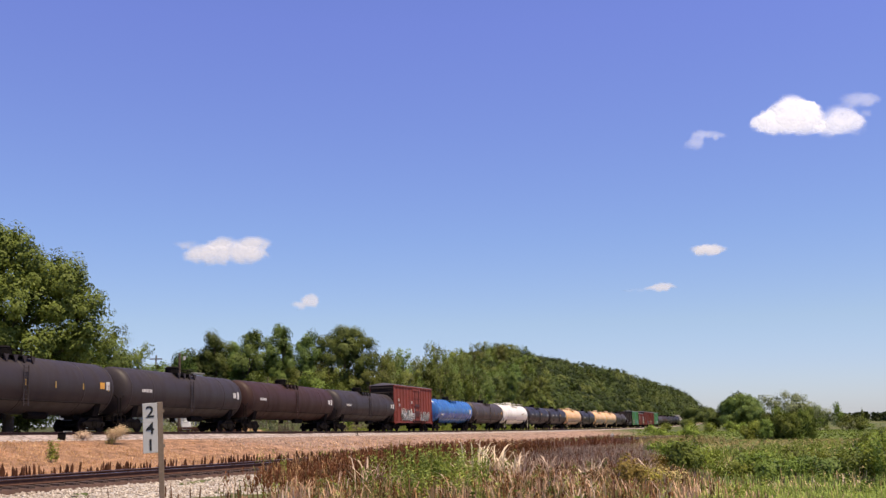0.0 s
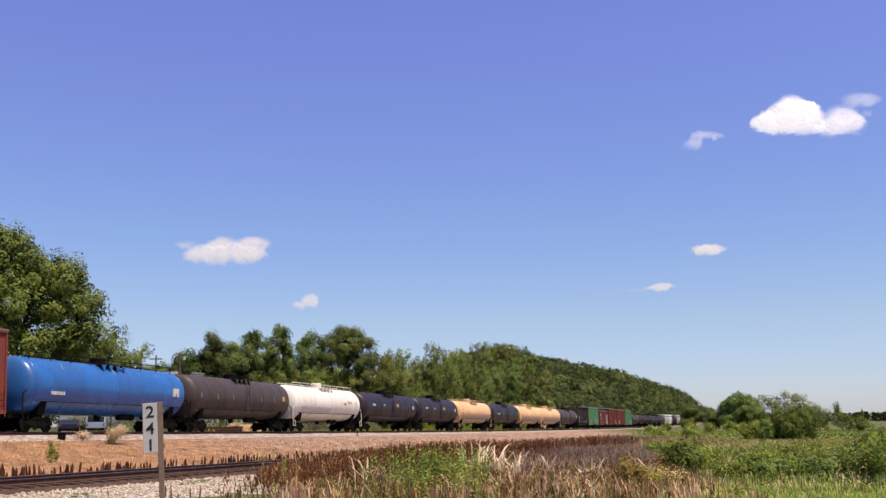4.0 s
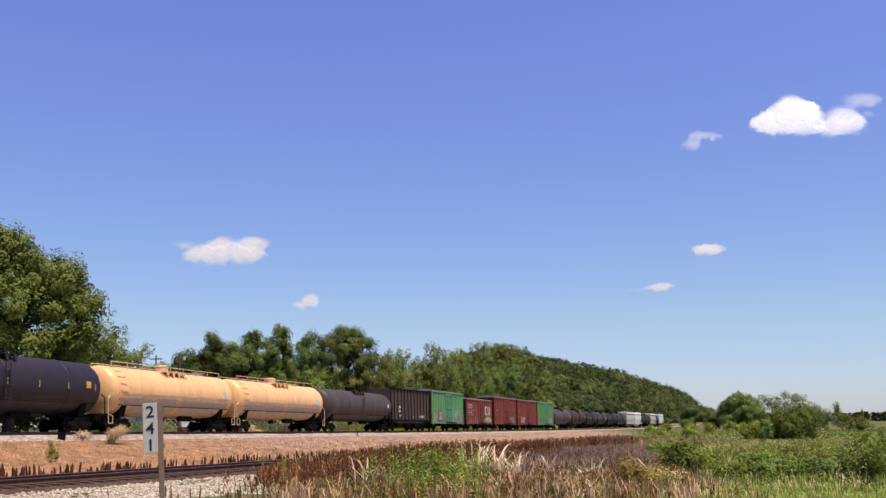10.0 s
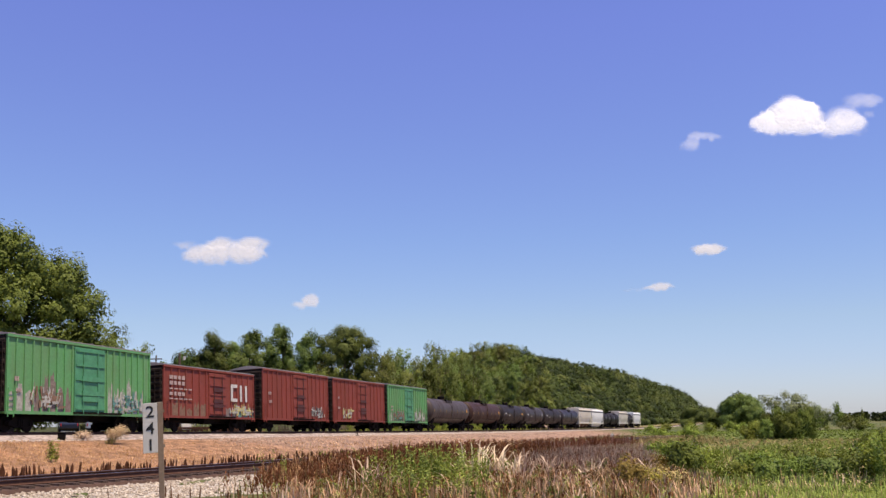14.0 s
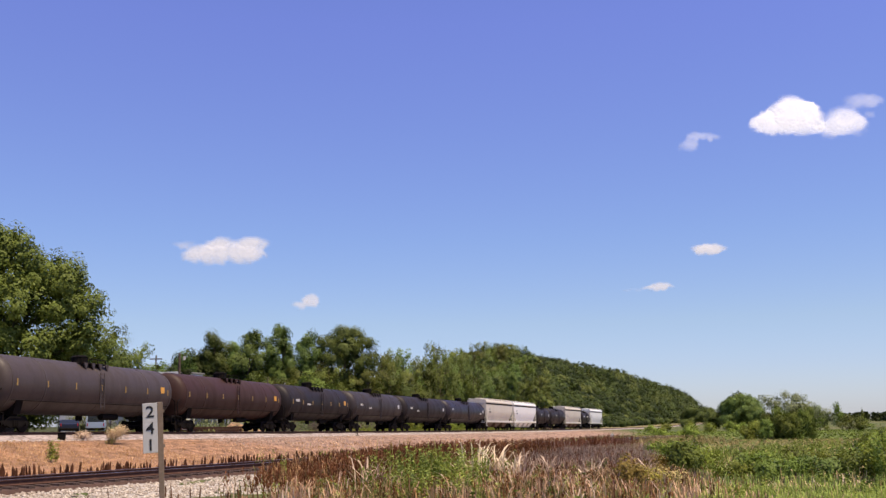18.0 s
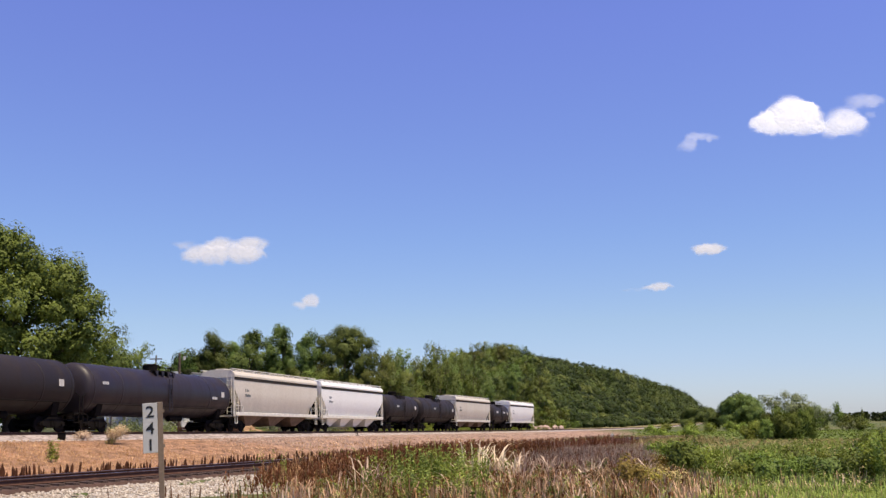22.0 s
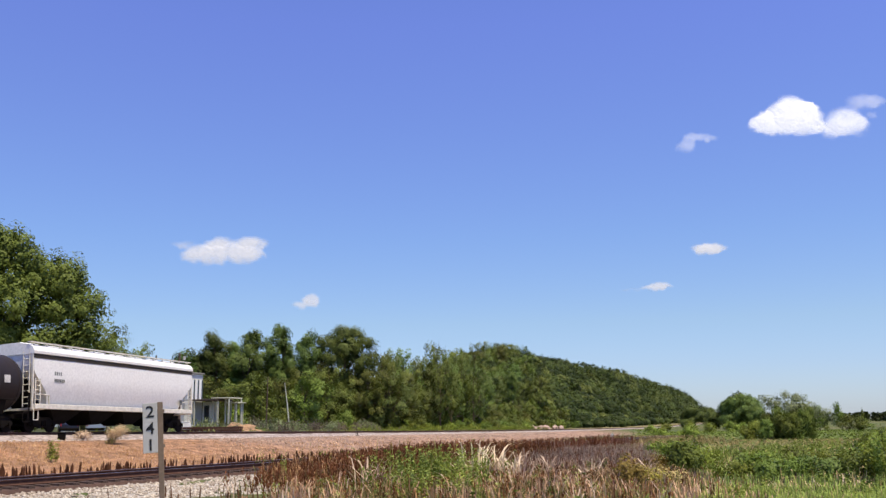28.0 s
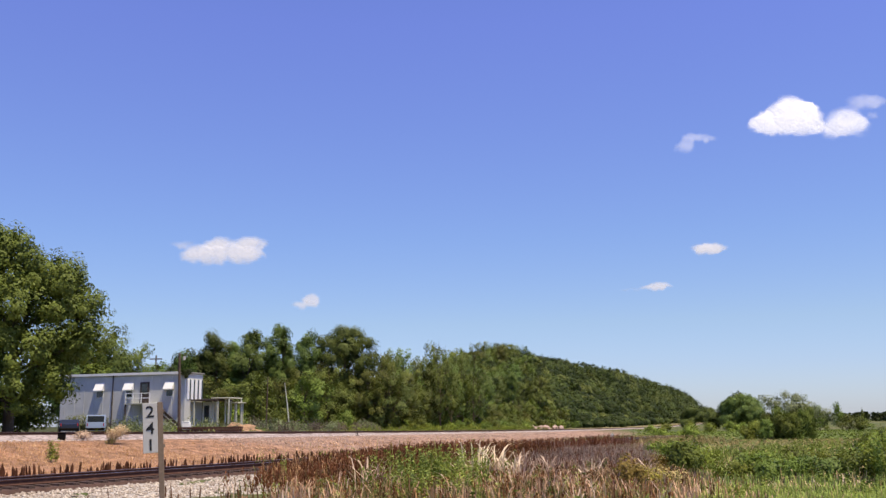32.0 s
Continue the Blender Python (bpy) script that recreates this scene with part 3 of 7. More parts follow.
KINDS = {
    "tall": [tree_kind(11, 15, 2.6, 5.2, 13, 190, 80, 0.24, M_LEAF2, 1.1, 0.42), tree_kind(12, 14, 2.3, 4.6, 12, 180, 80, 0.24, M_LEAF2, 1.2, 0.4)],
    "round": [tree_kind(21, 12, 5.4, 0.3, 17, 150, 52, 0.31, M_LEAF, 0.85, 0.48), tree_kind(22, 12, 5.6, 0.2, 18, 150, 52, 0.31, M_LEAF3, 0.85, 0.48), tree_kind(23, 11, 5.2, 0.2, 17, 150, 52, 0.31, M_LEAF2, 0.85, 0.48)],
    "shady": [tree_kind(24, 11, 4.4, 0.2, 15, 150, 60, 0.29, M_RIDGE, 0.9, 0.44)],
    "small": [tree_kind(31, 6.5, 3.0, 0.2, 10, 92, 48, 0.25, M_LEAF, 0.9, 0.36, 0.12), tree_kind(32, 6.0, 3.2, 0.2, 10, 92, 48, 0.25, M_LEAF3, 0.9, 0.36, 0.12)],
    "shrub": [tree_kind(41, 3.0, 2.2, 0.0, 6, 130, 12, 0.30, M_LEAF, 0.8, 0.35, 0.06), tree_kind(42, 2.6, 2.0, 0.0, 6, 120, 16, 0.24, M_WEED, 0.8, 0.3, 0.06), tree_kind(43, 2.8, 2.1, 0.0, 9, 210, 24, 0.17, M_LEAF, 0.8, 0.26, 0.06)],
    "scrub": [tree_kind(45, 2.6, 2.1, 0.0, 6, 120, 12, 0.26, M_SILVER, 0.8, 0.35, 0.06), tree_kind(46, 2.2, 2.0, 0.0, 6, 110, 12, 0.26, M_SCRUB, 0.8, 0.35, 0.06)],
    "dome": [tree_kind(61, 12, 6.2, 0.2, 12, 330, 40, 0.55, M_LEAF2, 0.9, 0.7)],
    "far": [tree_kind(51, 13, 4.8, 0.5, 10, 170, 14, 0.6, M_LEAF2, 1.0, 0.7), tree_kind(52, 12, 5.2, 0.5, 10, 170, 14, 0.6, M_LEAF, 1.0, 0.7)],
}
made = {}


def plant(kind, i, x, y, scale=1.0, turn=0.0, label="", group="", name="tree", sz=None, dz=0.0):
    tm, cm = KINDS[kind][i]
    t = thing(name, label, "shrub" if kind in ("shrub", "scrub") else "tree", group)
    t.matrix_basis = pose(x, y, float(ground_z(x, y)) - 0.05 + dz, 0, 0, turn) @ Matrix.Diagonal((scale, scale, sz or scale, 1))
    part("trunk", tm, None, t)
    part("crown", cm, None, t)
    return t


def make_woods():
    rng = np.random.default_rng(8)
    # belt of wood on the rising ground left of the line
    rows = [(17, "shrub", 3.4, 84, 260), (21, "small", 4.6, 74, 290), (27, "small", 5.0, 74, 290), (34, "round", 6.2, 78, 300),
            (43, "round", 6.8, 82, 310), (54, "round", 7.0, 88, 350), (66, "round", 7.0, 96, 380)]
    for off, kind, step, s0, s1 in rows:
        s = s0
        while s < s1:
            s += step * (1 + max(0, s - 160) / 300) * rng.uniform(0.7, 1.35)
            px, py, _ = line_at(s)
            lat = -(off + rng.normal(0, 1.6))
            if s + 1.6 * lat < 34:
                continue
            x, y = px + lat * N0[0], py + lat * N0[1]
            kd = "tall" if kind == "round" and rng.random() < 0.05 else kind
            v = int(rng.integers(len(KINDS[kd])))
            lab = {"shrub": "leafy green shrub at the wood's edge", "small": "low bushy green tree beside the railway",
                   "round": "round-crowned green tree on the wooded slope", "tall": "tall slender green tree in the wood"}[kd]
            plant(kd, v, x, y, rng.uniform(0.78, 1.12) * (1 - 0.05 * float(smooth(s, 170, 250))), rng.uniform(0, 360), lab, "trees of the wooded slope", "shrub" if kd == "shrub" else "tree", sz=rng.uniform(0.75, 1.0) if kd == "tall" else None)
    # the wood runs on out of sight
    CF = [([], []), ([], []), ([], [])]
    for s0, s1, step, per in ((285, 460, 6.2, 330), (460, 760, 8.0, 240), (760, 1300, 10.0, 190)):
        for s in np.arange(s0, s1, step):
            for off, h0, h1 in ((18, 2, 4), (23, 4, 7), (31, 7, 10), (36, 7, 9), (41, 8, 12), (47, 7, 10), (53, 9, 13), (59, 8, 11), (66, 9, 14)):
                C, F = CF[int(rng.choice(3, p=(0.5, 0.32, 0.18)))]
                px, py, _ = line_at(s + rng.uniform(-3, 3))
                lat = -(off + rng.normal(0, 2))
                x, y = px + lat * N0[0], py + lat * N0[1]
                h = rng.uniform(h0, h1) * (0.76 + 0.66 * smooth(s, 360, 720)) * (1.12 if rng.random() < 0.1 else 1.0)
                r = min(0.42 * h + 0.6, 5.6) * rng.uniform(0.8, 1.15)
                nc = max(9, per // 7)
                d = rng.normal(size=(nc, 3))
                d[:, 1] -= 0.4
                d[:, 2] = np.where(d[:, 2] < -0.4, -d[:, 2], d[:, 2])
                d /= np.linalg.norm(d, axis=1, keepdims=True)
                c = d * rng.uniform(0.72, 1.0, (nc, 1)) * np.array((r * 1.1, r, h * 0.5))
                g = rng.normal(size=(nc, 16, 3))
                g *= np.minimum(1.0, 1.5 / np.linalg.norm(g, axis=2, keepdims=True))
                C.append((np.array((x, y, float(ground_z(x, y)) + h * 0.46)) + c[:, None] + g * 0.62).reshape(-1, 3))
                F.append((d[:, None] * 1.0 + g * 0.5 + np.array((0, 0, 0.3))).reshape(-1, 3))
    for (C, F), mat, lab in zip(CF, (M_FARLEAF, M_RIDGE, M_RIDGE2), ("far dark green trees along the ridge", "far green trees along the ridge", "far olive trees along the ridge")):
        me = quads_mesh("far_woods", leaf_quads(np.concatenate(C), 0.8, rng, 0.8, facing=np.concatenate(F)), mat)
        tagged(new("far_woods", me), lab, "woods", kind="stuff")


make_woods()


def make_left_trees():
    # row of tall trees behind the yard: x, y, kind, variant, width scale, height in metres, label
    tall = "tall slender green tree behind the yard"
    rows = [(-34.6, 145, "tall", 0, 1.05, 15.0), (-32.2, 147, "tall", 1, 0.95, 13.6), (-29.6, 145, "tall", 1, 1.15, 15.2), (-27.2, 148, "tall", 0, 0.6, 14.4),
            (-24.6, 145, "tall", 1, 0.95, 16.1), (-20.9, 145, "tall", 0, 0.85, 15.0), (-37.6, 150, "tall", 1, 0.9, 12.6)]
    for x, y, k, v, w, h in rows:
        base = 15.0 if v == 0 else 14.0
        plant(k, v, x, y, w, x * 37 % 360, tall, "tall trees behind the yard", sz=h / base)
    # the big broad one in that row
    rng = np.random.default_rng(77)
    lb = [(-2.6, 0, 12.9, 1.7, 1.5), (-0.6, 0.5, 14.2, 1.9, 1.5), (1.6, 0.3, 14.0, 1.7, 1.5), (3.2, -0.3, 12.6, 1.6, 1.5), (-3.6, 0.5, 10.6, 1.5, 1.5), (4.0, 0, 10.6, 1.4, 1.4), (0.3, -1.4, 12.2, 1.9, 1.6),
          (-1.6, -1.0, 10.2, 1.7, 1.5), (2.2, -0.8, 10.4, 1.7, 1.4), (0.2, 1.4, 11.5, 2.2, 1.8), (-2.4, 0.4, 8.2, 1.4, 1.3), (2.6, 0.5, 8.4, 1.4, 1.2), (0.2, 0.4, 7.4, 1.5, 1.4)]
    t = thing("tree", "broad tall cottonwood-like tree with a full dark crown", "tree", at=pose(-15.3, 146, float(ground_z(-15.3, 146))))
    part("trunk", trunk_mesh(rng, 13, 0.34, lb), None, t)
    part("crown", quads_mesh("crown", crown_quads(rng, lb, 420, 84, 0.25, 0.42), M_LEAF2), None, t)
    # undergrowth and smaller trees under them
    under = "bushy green undergrowth tree behind the track"
    for i in range(70):
        x = rng.uniform(-38, 2)
        y = rng.uniform(108, 138)
        if not -60 < along(x, y)[1] < -15 or (x < -20 and y < 116):
            continue
        plant("small" if rng.random() < 0.6 else "shrub", int(rng.integers(2)), x, y, rng.uniform(0.8, 1.25), rng.uniform(0, 360), under, "undergrowth behind the yard", dz=-0.1)
    for i in range(16):
        x = rng.uniform(-24, -6)
        plant("round", int(rng.integers(3)), x, 152 + rng.uniform(-8, 8) + (x + 10) * 0.6, rng.uniform(0.7, 0.85), rng.uniform(0, 360), "round-crowned green tree behind the yard", "undergrowth behind the yard")
    for x, y, h in ((-46.5, 150, 9.8), (-41.5, 152, 12.0), (-38.6, 150, 11.6), (-49.5, 150, 9.5), (-44, 155, 10.4), (-43, 149, 10.8), (-36.8, 153, 12), (-40.4, 146, 11.6), (-38.9, 144, 12.0), (-37.2, 145, 12.4)):
        plant("shady", 0, x, y, 0.9, x * 31 % 360, "dark green tree behind the grey building", "trees behind the building", sz=h / 11)
    # trees that fill the skyline between the yard and the ridge
    for x, y, top in ((-10.8, 160, 13.2), (-9.1, 165, 13.9), (-7.3, 170, 14.4), (-4.5, 176, 13.9), (-0.85, 182, 16.5), (1.2, 186, 16.0), (3.4, 190, 14.6), (6.0, 200, 16.6), (-6.0, 178, 13.6), (-2.6, 184, 14.6)):
        h = top - float(ground_z(x, y))
        plant("round", int(rng.integers(3)), x, y, 0.8, rng.uniform(0, 360), "round-crowned green tree on the skyline", "trees of the wooded slope", sz=h / 12)
    # scrub close behind the main track
    for i in range(90):
        q = rng.uniform(38, 190)
        px, py, _ = line_at(q)
        lat = -rng.uniform(7, 17) if q > 62 else -rng.uniform(20, 26)
        x, y = px + lat * N0[0], py + lat * N0[1]
        grey = q < 95
        plant("scrub" if grey else "shrub", int(rng.integers(2)), x, y, rng.uniform(0.35, 0.75), rng.uniform(0, 360), "grey-green scrub bush behind the track" if grey else "low leafy scrub behind the track", "scrub behind the track", "shrub")
    # large tree over the building's far end
    rng = np.random.default_rng(5)
    lb = []
    for x, y, z, r in ((-1.5, 0, 15.4, 3.2), (2.3, 0.5, 13.4, 3.1), (-5, 0, 14.6, 3.6), (4.2, 0, 10.6, 2.3), (0.4, -1.5, 11.2, 3.6), (-4, -2, 10.5, 4.0), (3.8, 0.5, 7.6, 1.9),
                       (1.8, -1.5, 7.4, 3.0), (-2.8, -2.2, 6.4, 3.4), (-7.5, -1, 8, 3.6), (3.4, -0.5, 4.9, 1.8), (0.2, -2, 4.3, 2.6), (-4.5, -2.5, 3.2, 2.6), (-8.5, 0, 12.5, 3.5), (4.3, 0, 12.9, 2.1), (6.0, 0.3, 10.9, 1.7), (6.2, 0, 8.6, 1.6)):
        lb.append((x, y, z - 1.0, r, r * 0.85))
    t = thing("tree", "large broad-leaved tree with a heavy spreading green crown", "tree", at=pose(-36.2, 80, float(ground_z(-36.2, 80))))
    part("trunk", trunk_mesh(rng, 15, 0.5, lb, 10), None, t)
    part("crown", quads_mesh("crown", crown_quads(rng, lb, 980, 140, 0.24, 0.5, 0.3, 0.7, 0.5), M_BIGLEAF), None, t)
    plant("round", 0, -42.6, 121, 0.85, 40, "green tree behind the grey building", sz=1.12)
    plant("round", 0, -44.6, 118, 0.72, 140, "green tree behind the grey building", sz=0.85)
    plant("round", 1, -40.3, 119, 0.66, 200, "green tree behind the grey building", sz=0.8)
    for x, y, w, h in ((-40.6, 118, 0.8, 1.04), (-38.3, 119, 0.66, 0.9), (-43.2, 114, 0.85, 1.08), (-36.8, 121, 0.6, 0.74)):
        plant("round", 2 if x < -40 else 0, x, y, w, x * 29 % 360, "leafy green tree behind the grey building", "trees behind the building", sz=h)
    for x, y, k in ((-44.2, 116, 1.5), (-42.2, 117, 1.6), (-40.2, 118, 1.35), (-46.2, 117, 1.7)):
        plant("small", 0, x, y, k, x * 47 % 360, "bushy green tree behind the grey building", "trees behind the building")
    plant("round", 2, -47.5, 119, 0.9, 80, "green tree behind the grey building", sz=1.1)
    for x, y, k in ((-43, 84, 1.2), (-40.5, 79, 0.9), (-38, 77, 0.9), (-45.5, 80, 1.3), (-36.3, 84, 0.9), (-42, 88, 1.5), (-47, 88, 1.6), (-39, 88, 1.4), (-44.5, 92, 1.5), (-50, 90, 1.6), (-41, 84, 1.3), (-48, 84, 1.4)):
        plant("shrub", 0, x, y, k, x * 53 % 360, "leafy green shrub under the large tree", "shrubs under the large tree", "shrub")


make_left_trees()


# ---------- the field on the other side of the line ----------
def make_field_trees():
    far = "dark green tree clump at the field's far edge"
    for x, y, s, z in ((107, 360, 0.85, 1.0), (110, 364, 0.95, 1.1), (113, 358, 0.9, 1.05), (115.5, 362, 0.7, 0.85), (100, 366, 0.75, 0.68), (95, 372, 0.8, 0.72), (112, 354, 0.9, 0.9)):
        plant("dome", 0, x, y, s, x * 31 % 360, far, "far field trees", sz=z)
    for x, y, k, w in ((85.3, 220, 0.52, 0.36), (88, 224, 0.36, 0.3), (162.5, 400, 0.86, 0.5), (158, 404, 0.6, 0.5), (242, 560, 0.72, 0.26), (92, 222, 0.33, 0.45), (96, 225, 0.3, 0.5), (99, 229, 0.26, 0.45), (153, 400, 0.35, 0.6)):
        plant("far", 1, x, y, w, x * 17 % 360, far, "far field trees", sz=k)
    rng = np.random.default_rng(31)
    # bush group in the field with a silvery tree standing out of it
    lb = [(-1.7, 0, 4.1, 1.0, 0.5), (-0.3, 0.2, 4.8, 1.1, 0.45), (0.9, 0, 4.5, 1.0, 0.5), (1.9, 0, 3.7, 1.0, 0.6), (0.0, -0.3, 3.6, 1.7, 0.7), (-2.2, 0.1, 4.5, 0.7, 0.3), (2.8, 0, 3.2, 0.7, 0.5), (1.2, 0.2, 3.3, 1.4, 0.7), (4.0, 0.4, 3.0, 0.55, 0.4), (4.3, 0.4, 2.4, 0.6, 0.5)]
    t = thing("tree", "silvery grey-green open tree above dark bushes in the field", "tree", at=pose(34.9, 98, float(ground_z(34.9, 98)) - 0.5))
    part("trunk", trunk_mesh(rng, 4.4, 0.10, lb), None, t)
    part("crown", quads_mesh("crown", crown_quads(rng, lb, 210, 30, 0.15, 0.26), M_SILVER), None, t)
    for x, y, k, i, h in ((33.2, 96.5, 0.75, 2, 1.2), (34.6, 97, 0.75, 2, 1.3), (35.9, 96.8, 0.68, 2, 1.25), (32.3, 96.4, 0.62, 2, 1.0), (36.3, 95.8, 0.5, 2, 1.15), (35.2, 95.6, 0.65, 2, 1.1), (34.0, 95.4, 0.65, 2, 1.0), (32.9, 95, 0.6, 2, 0.95),
                          (30.6, 96, 0.62, 1, 0.8), (29.6, 95, 0.5, 1, 0.62), (31.5, 94.5, 0.55, 0, 0.75), (36.5, 96.6, 0.45, 2, 1.2)):
        plant("shrub", i, x, y, k, x * 61 % 360, "dense bush standing in the field", "field bushes", "shrub", sz=h)
    for x, y, k in ((25, 100, 0.62), (22.4, 99, 0.5), (50, 220, 1.0), (57, 224, 1.1), (63, 230, 1.0), (70, 236, 1.1), (76, 245, 1.0), (46, 215, 0.8), (84, 262, 1.2), (91, 270, 1.2)):
        plant("shrub", 1, x, y, k, x * 61 % 360, "low green bush beside the line", "bushes beside the line", "shrub")
    C = []
    for x in np.arange(150, 900, 6):
        y = 900 + rng.normal(0, 10)
        h = rng.uniform(6, 9)
        C.append(np.array((x, y, -1.9 + h * 0.5)) + np.clip(rng.normal(size=(80, 3)), -1.5, 1.5) * np.array((4, 4, h * 0.28)))
    tagged(new("far_hedge", quads_mesh("far_hedge", leaf_quads(np.concatenate(C), 3.0, rng, 0.9), M_FARLEAF)), "dark tree line on the horizon beyond the field", "woods", kind="stuff")


make_field_trees()


# ---------- weeds and grasses ----------
def inside(poly, rng, n):
    P = np.array(poly, float)
    lo, hi = P.min(0), P.max(0)
    out = np.empty((0, 2))
    while len(out) < n:
        q = rng.uniform(lo, hi, (n * 3, 2))
        c = np.zeros(len(q), bool)
        for i in range(len(P)):
            (x1, y1), (x2, y2) = P[i], P[i - 1]
            hit = ((y1 > q[:, 1]) != (y2 > q[:, 1])) & (q[:, 0] < (x2 - x1) * (q[:, 1] - y1) / (y2 - y1 + 1e-12) + x1)
            c ^= hit
        out = np.concatenate([out, q[c]])
    out = out[:n]
    return np.column_stack([out, ground_z(out[:, 0], out[:, 1])])


def stuff(name, Q, mat, label, category):
    return tagged(new(name, quads_mesh(name, Q, mat)), label, category, kind="stuff")


def stalks(B, h, rng, heads, hw, hl, lean=0.12):
    """Stems with slim upright seed clusters up their length."""
    k = len(B)
    H = h * rng.uniform(0.55, 1.3, k)
    L = np.stack([rng.normal(0, lean, k), rng.normal(0, lean, k), np.ones(k)], 1) * H[:, None]
    a = rng.uniform(0, math.tau, k)
    side = np.stack([np.cos(a), np.sin(a), np.zeros(k)], 1) * 0.011
    Q = [np.stack([B - side, B + side, B + L + side * 0.5, B + L - side * 0.5], 1)]
    for i in range(heads):
        f = rng.uniform(0.3, 1.05, k)[:, None]
        C = B + L * f + rng.normal(0, hw, (k, 3))
        Q.append(leaf_quads(C, hl, rng, 0.34, 2.6))
    return np.concatenate(Q)


def spikes(B, h, w, rng):
    """Upright spindle-shaped seed heads on short bare stems, each of two crossed blades."""
    k = len(B)
    H = (h * rng.uniform(0.5, 1.25, k))[:, None]
    L = np.stack([rng.normal(0, 0.09, k), rng.normal(0, 0.09, k), np.ones(k)], 1) * H
    a = rng.uniform(0, math.tau, k)
    Q = []
    for turn in (0, math.pi / 2):
        side = np.stack([np.cos(a + turn), np.sin(a + turn), np.zeros(k)], 1) * (w * rng.uniform(0.7, 1.4, k))[:, None]
        Q += [np.stack([B - side * 0.2, B + side * 0.2, B + L * 0.3 + side, B + L * 0.3 - side], 1), np.stack([B + L * 0.3 - side, B + L * 0.3 + side, B + L * 0.8 + side * 0.8, B + L * 0.8 - side * 0.8], 1),
              np.stack([B + L * 0.8 - side * 0.8, B + L * 0.8 + side * 0.8, B + L + side * 0.15, B + L - side * 0.15], 1)]
    return np.concatenate(Q)


def arching(B, h, w, rng, bend=0.5):
    """Blades that rise and bow over, in three pieces each."""
    k = len(B)
    a = rng.uniform(0, math.tau, k)
    out = np.stack([np.cos(a), np.sin(a), np.zeros(k)], 1)
    side = np.stack([-np.sin(a), np.cos(a), np.zeros(k)], 1) * (w * rng.uniform(0.6, 1.4, k))[:, None] * 0.5
    H = (h * rng.uniform(0.5, 1.3, k))[:, None]
    bd = rng.uniform(0.1, 1.0, k)[:, None] * bend * H
    pts = [B + np.array((0, 0, 1.0)) * H * (t * (1.25 - 0.45 * t * t)) + out * bd * t * t for t in (0, 0.4, 0.75, 1.0)]
    wd = (1.0, 0.9, 0.6, 0.1)
    return np.concatenate([np.stack([pts[i] - side * wd[i], pts[i] + side * wd[i], pts[i + 1] + side * wd[i + 1], pts[i + 1] - side * wd[i + 1]], 1) for i in range(3)])


def drift(poly, rng, n, jit=0.9):
    """Places in a patch whose border is ragged."""
    B = inside(poly, rng, n)
    xy = B[:, :2] + rng.normal(0, jit, (n, 2))
    return np.column_stack([xy, ground_z(xy[:, 0], xy[:, 1])])


def tufts(poly, rng, n, per, r, jit=0.9):
    """Feet of blades gathered in tufts."""
    C = drift(poly, rng, n, jit)
    xy = np.repeat(C[:, :2], per, 0) + rng.normal(0, r, (n * per, 2))
    return np.column_stack([xy, ground_z(xy[:, 0], xy[:, 1])])


def leafy(B, h, leaves, size, rng, wide=0.07):
    """Upright weeds: a stem each with leaves all the way up."""
    k = len(B)
    H = (h * rng.uniform(0.5, 1.25, k))[:, None]
    Q = [blades(B, H[:, 0], 0.02, rng, 0.08)]
    for i in range(leaves):
        f = rng.uniform(0.15, 1.0, k)[:, None]
        C = B + np.array((0, 0, 1.0)) * H * f + rng.normal(0, 1, (k, 3)) * np.array((wide, wide, 0.02)) * (1.25 - f)
        Q.append(leaf_quads(C, size, rng, 0.42, 0.5, facing=rng.normal(0, 0.5, (k, 3)) + np.array((0, 0, 0.8))))
    return np.concatenate(Q)


def lowly(B):
    """Height factor of the dock: stunted where it thins out over the gravel by the milepost."""
    return np.interp(B[:, 0] / B[:, 1], (-0.20, -0.12, -0.04), (0.42, 0.72, 1.0))


def thin(B, rng):
    return B[rng.random(len(B)) < np.interp(B[:, 0] / B[:, 1], (-0.20, -0.15, -0.08), (0.12, 0.45, 1.0))]


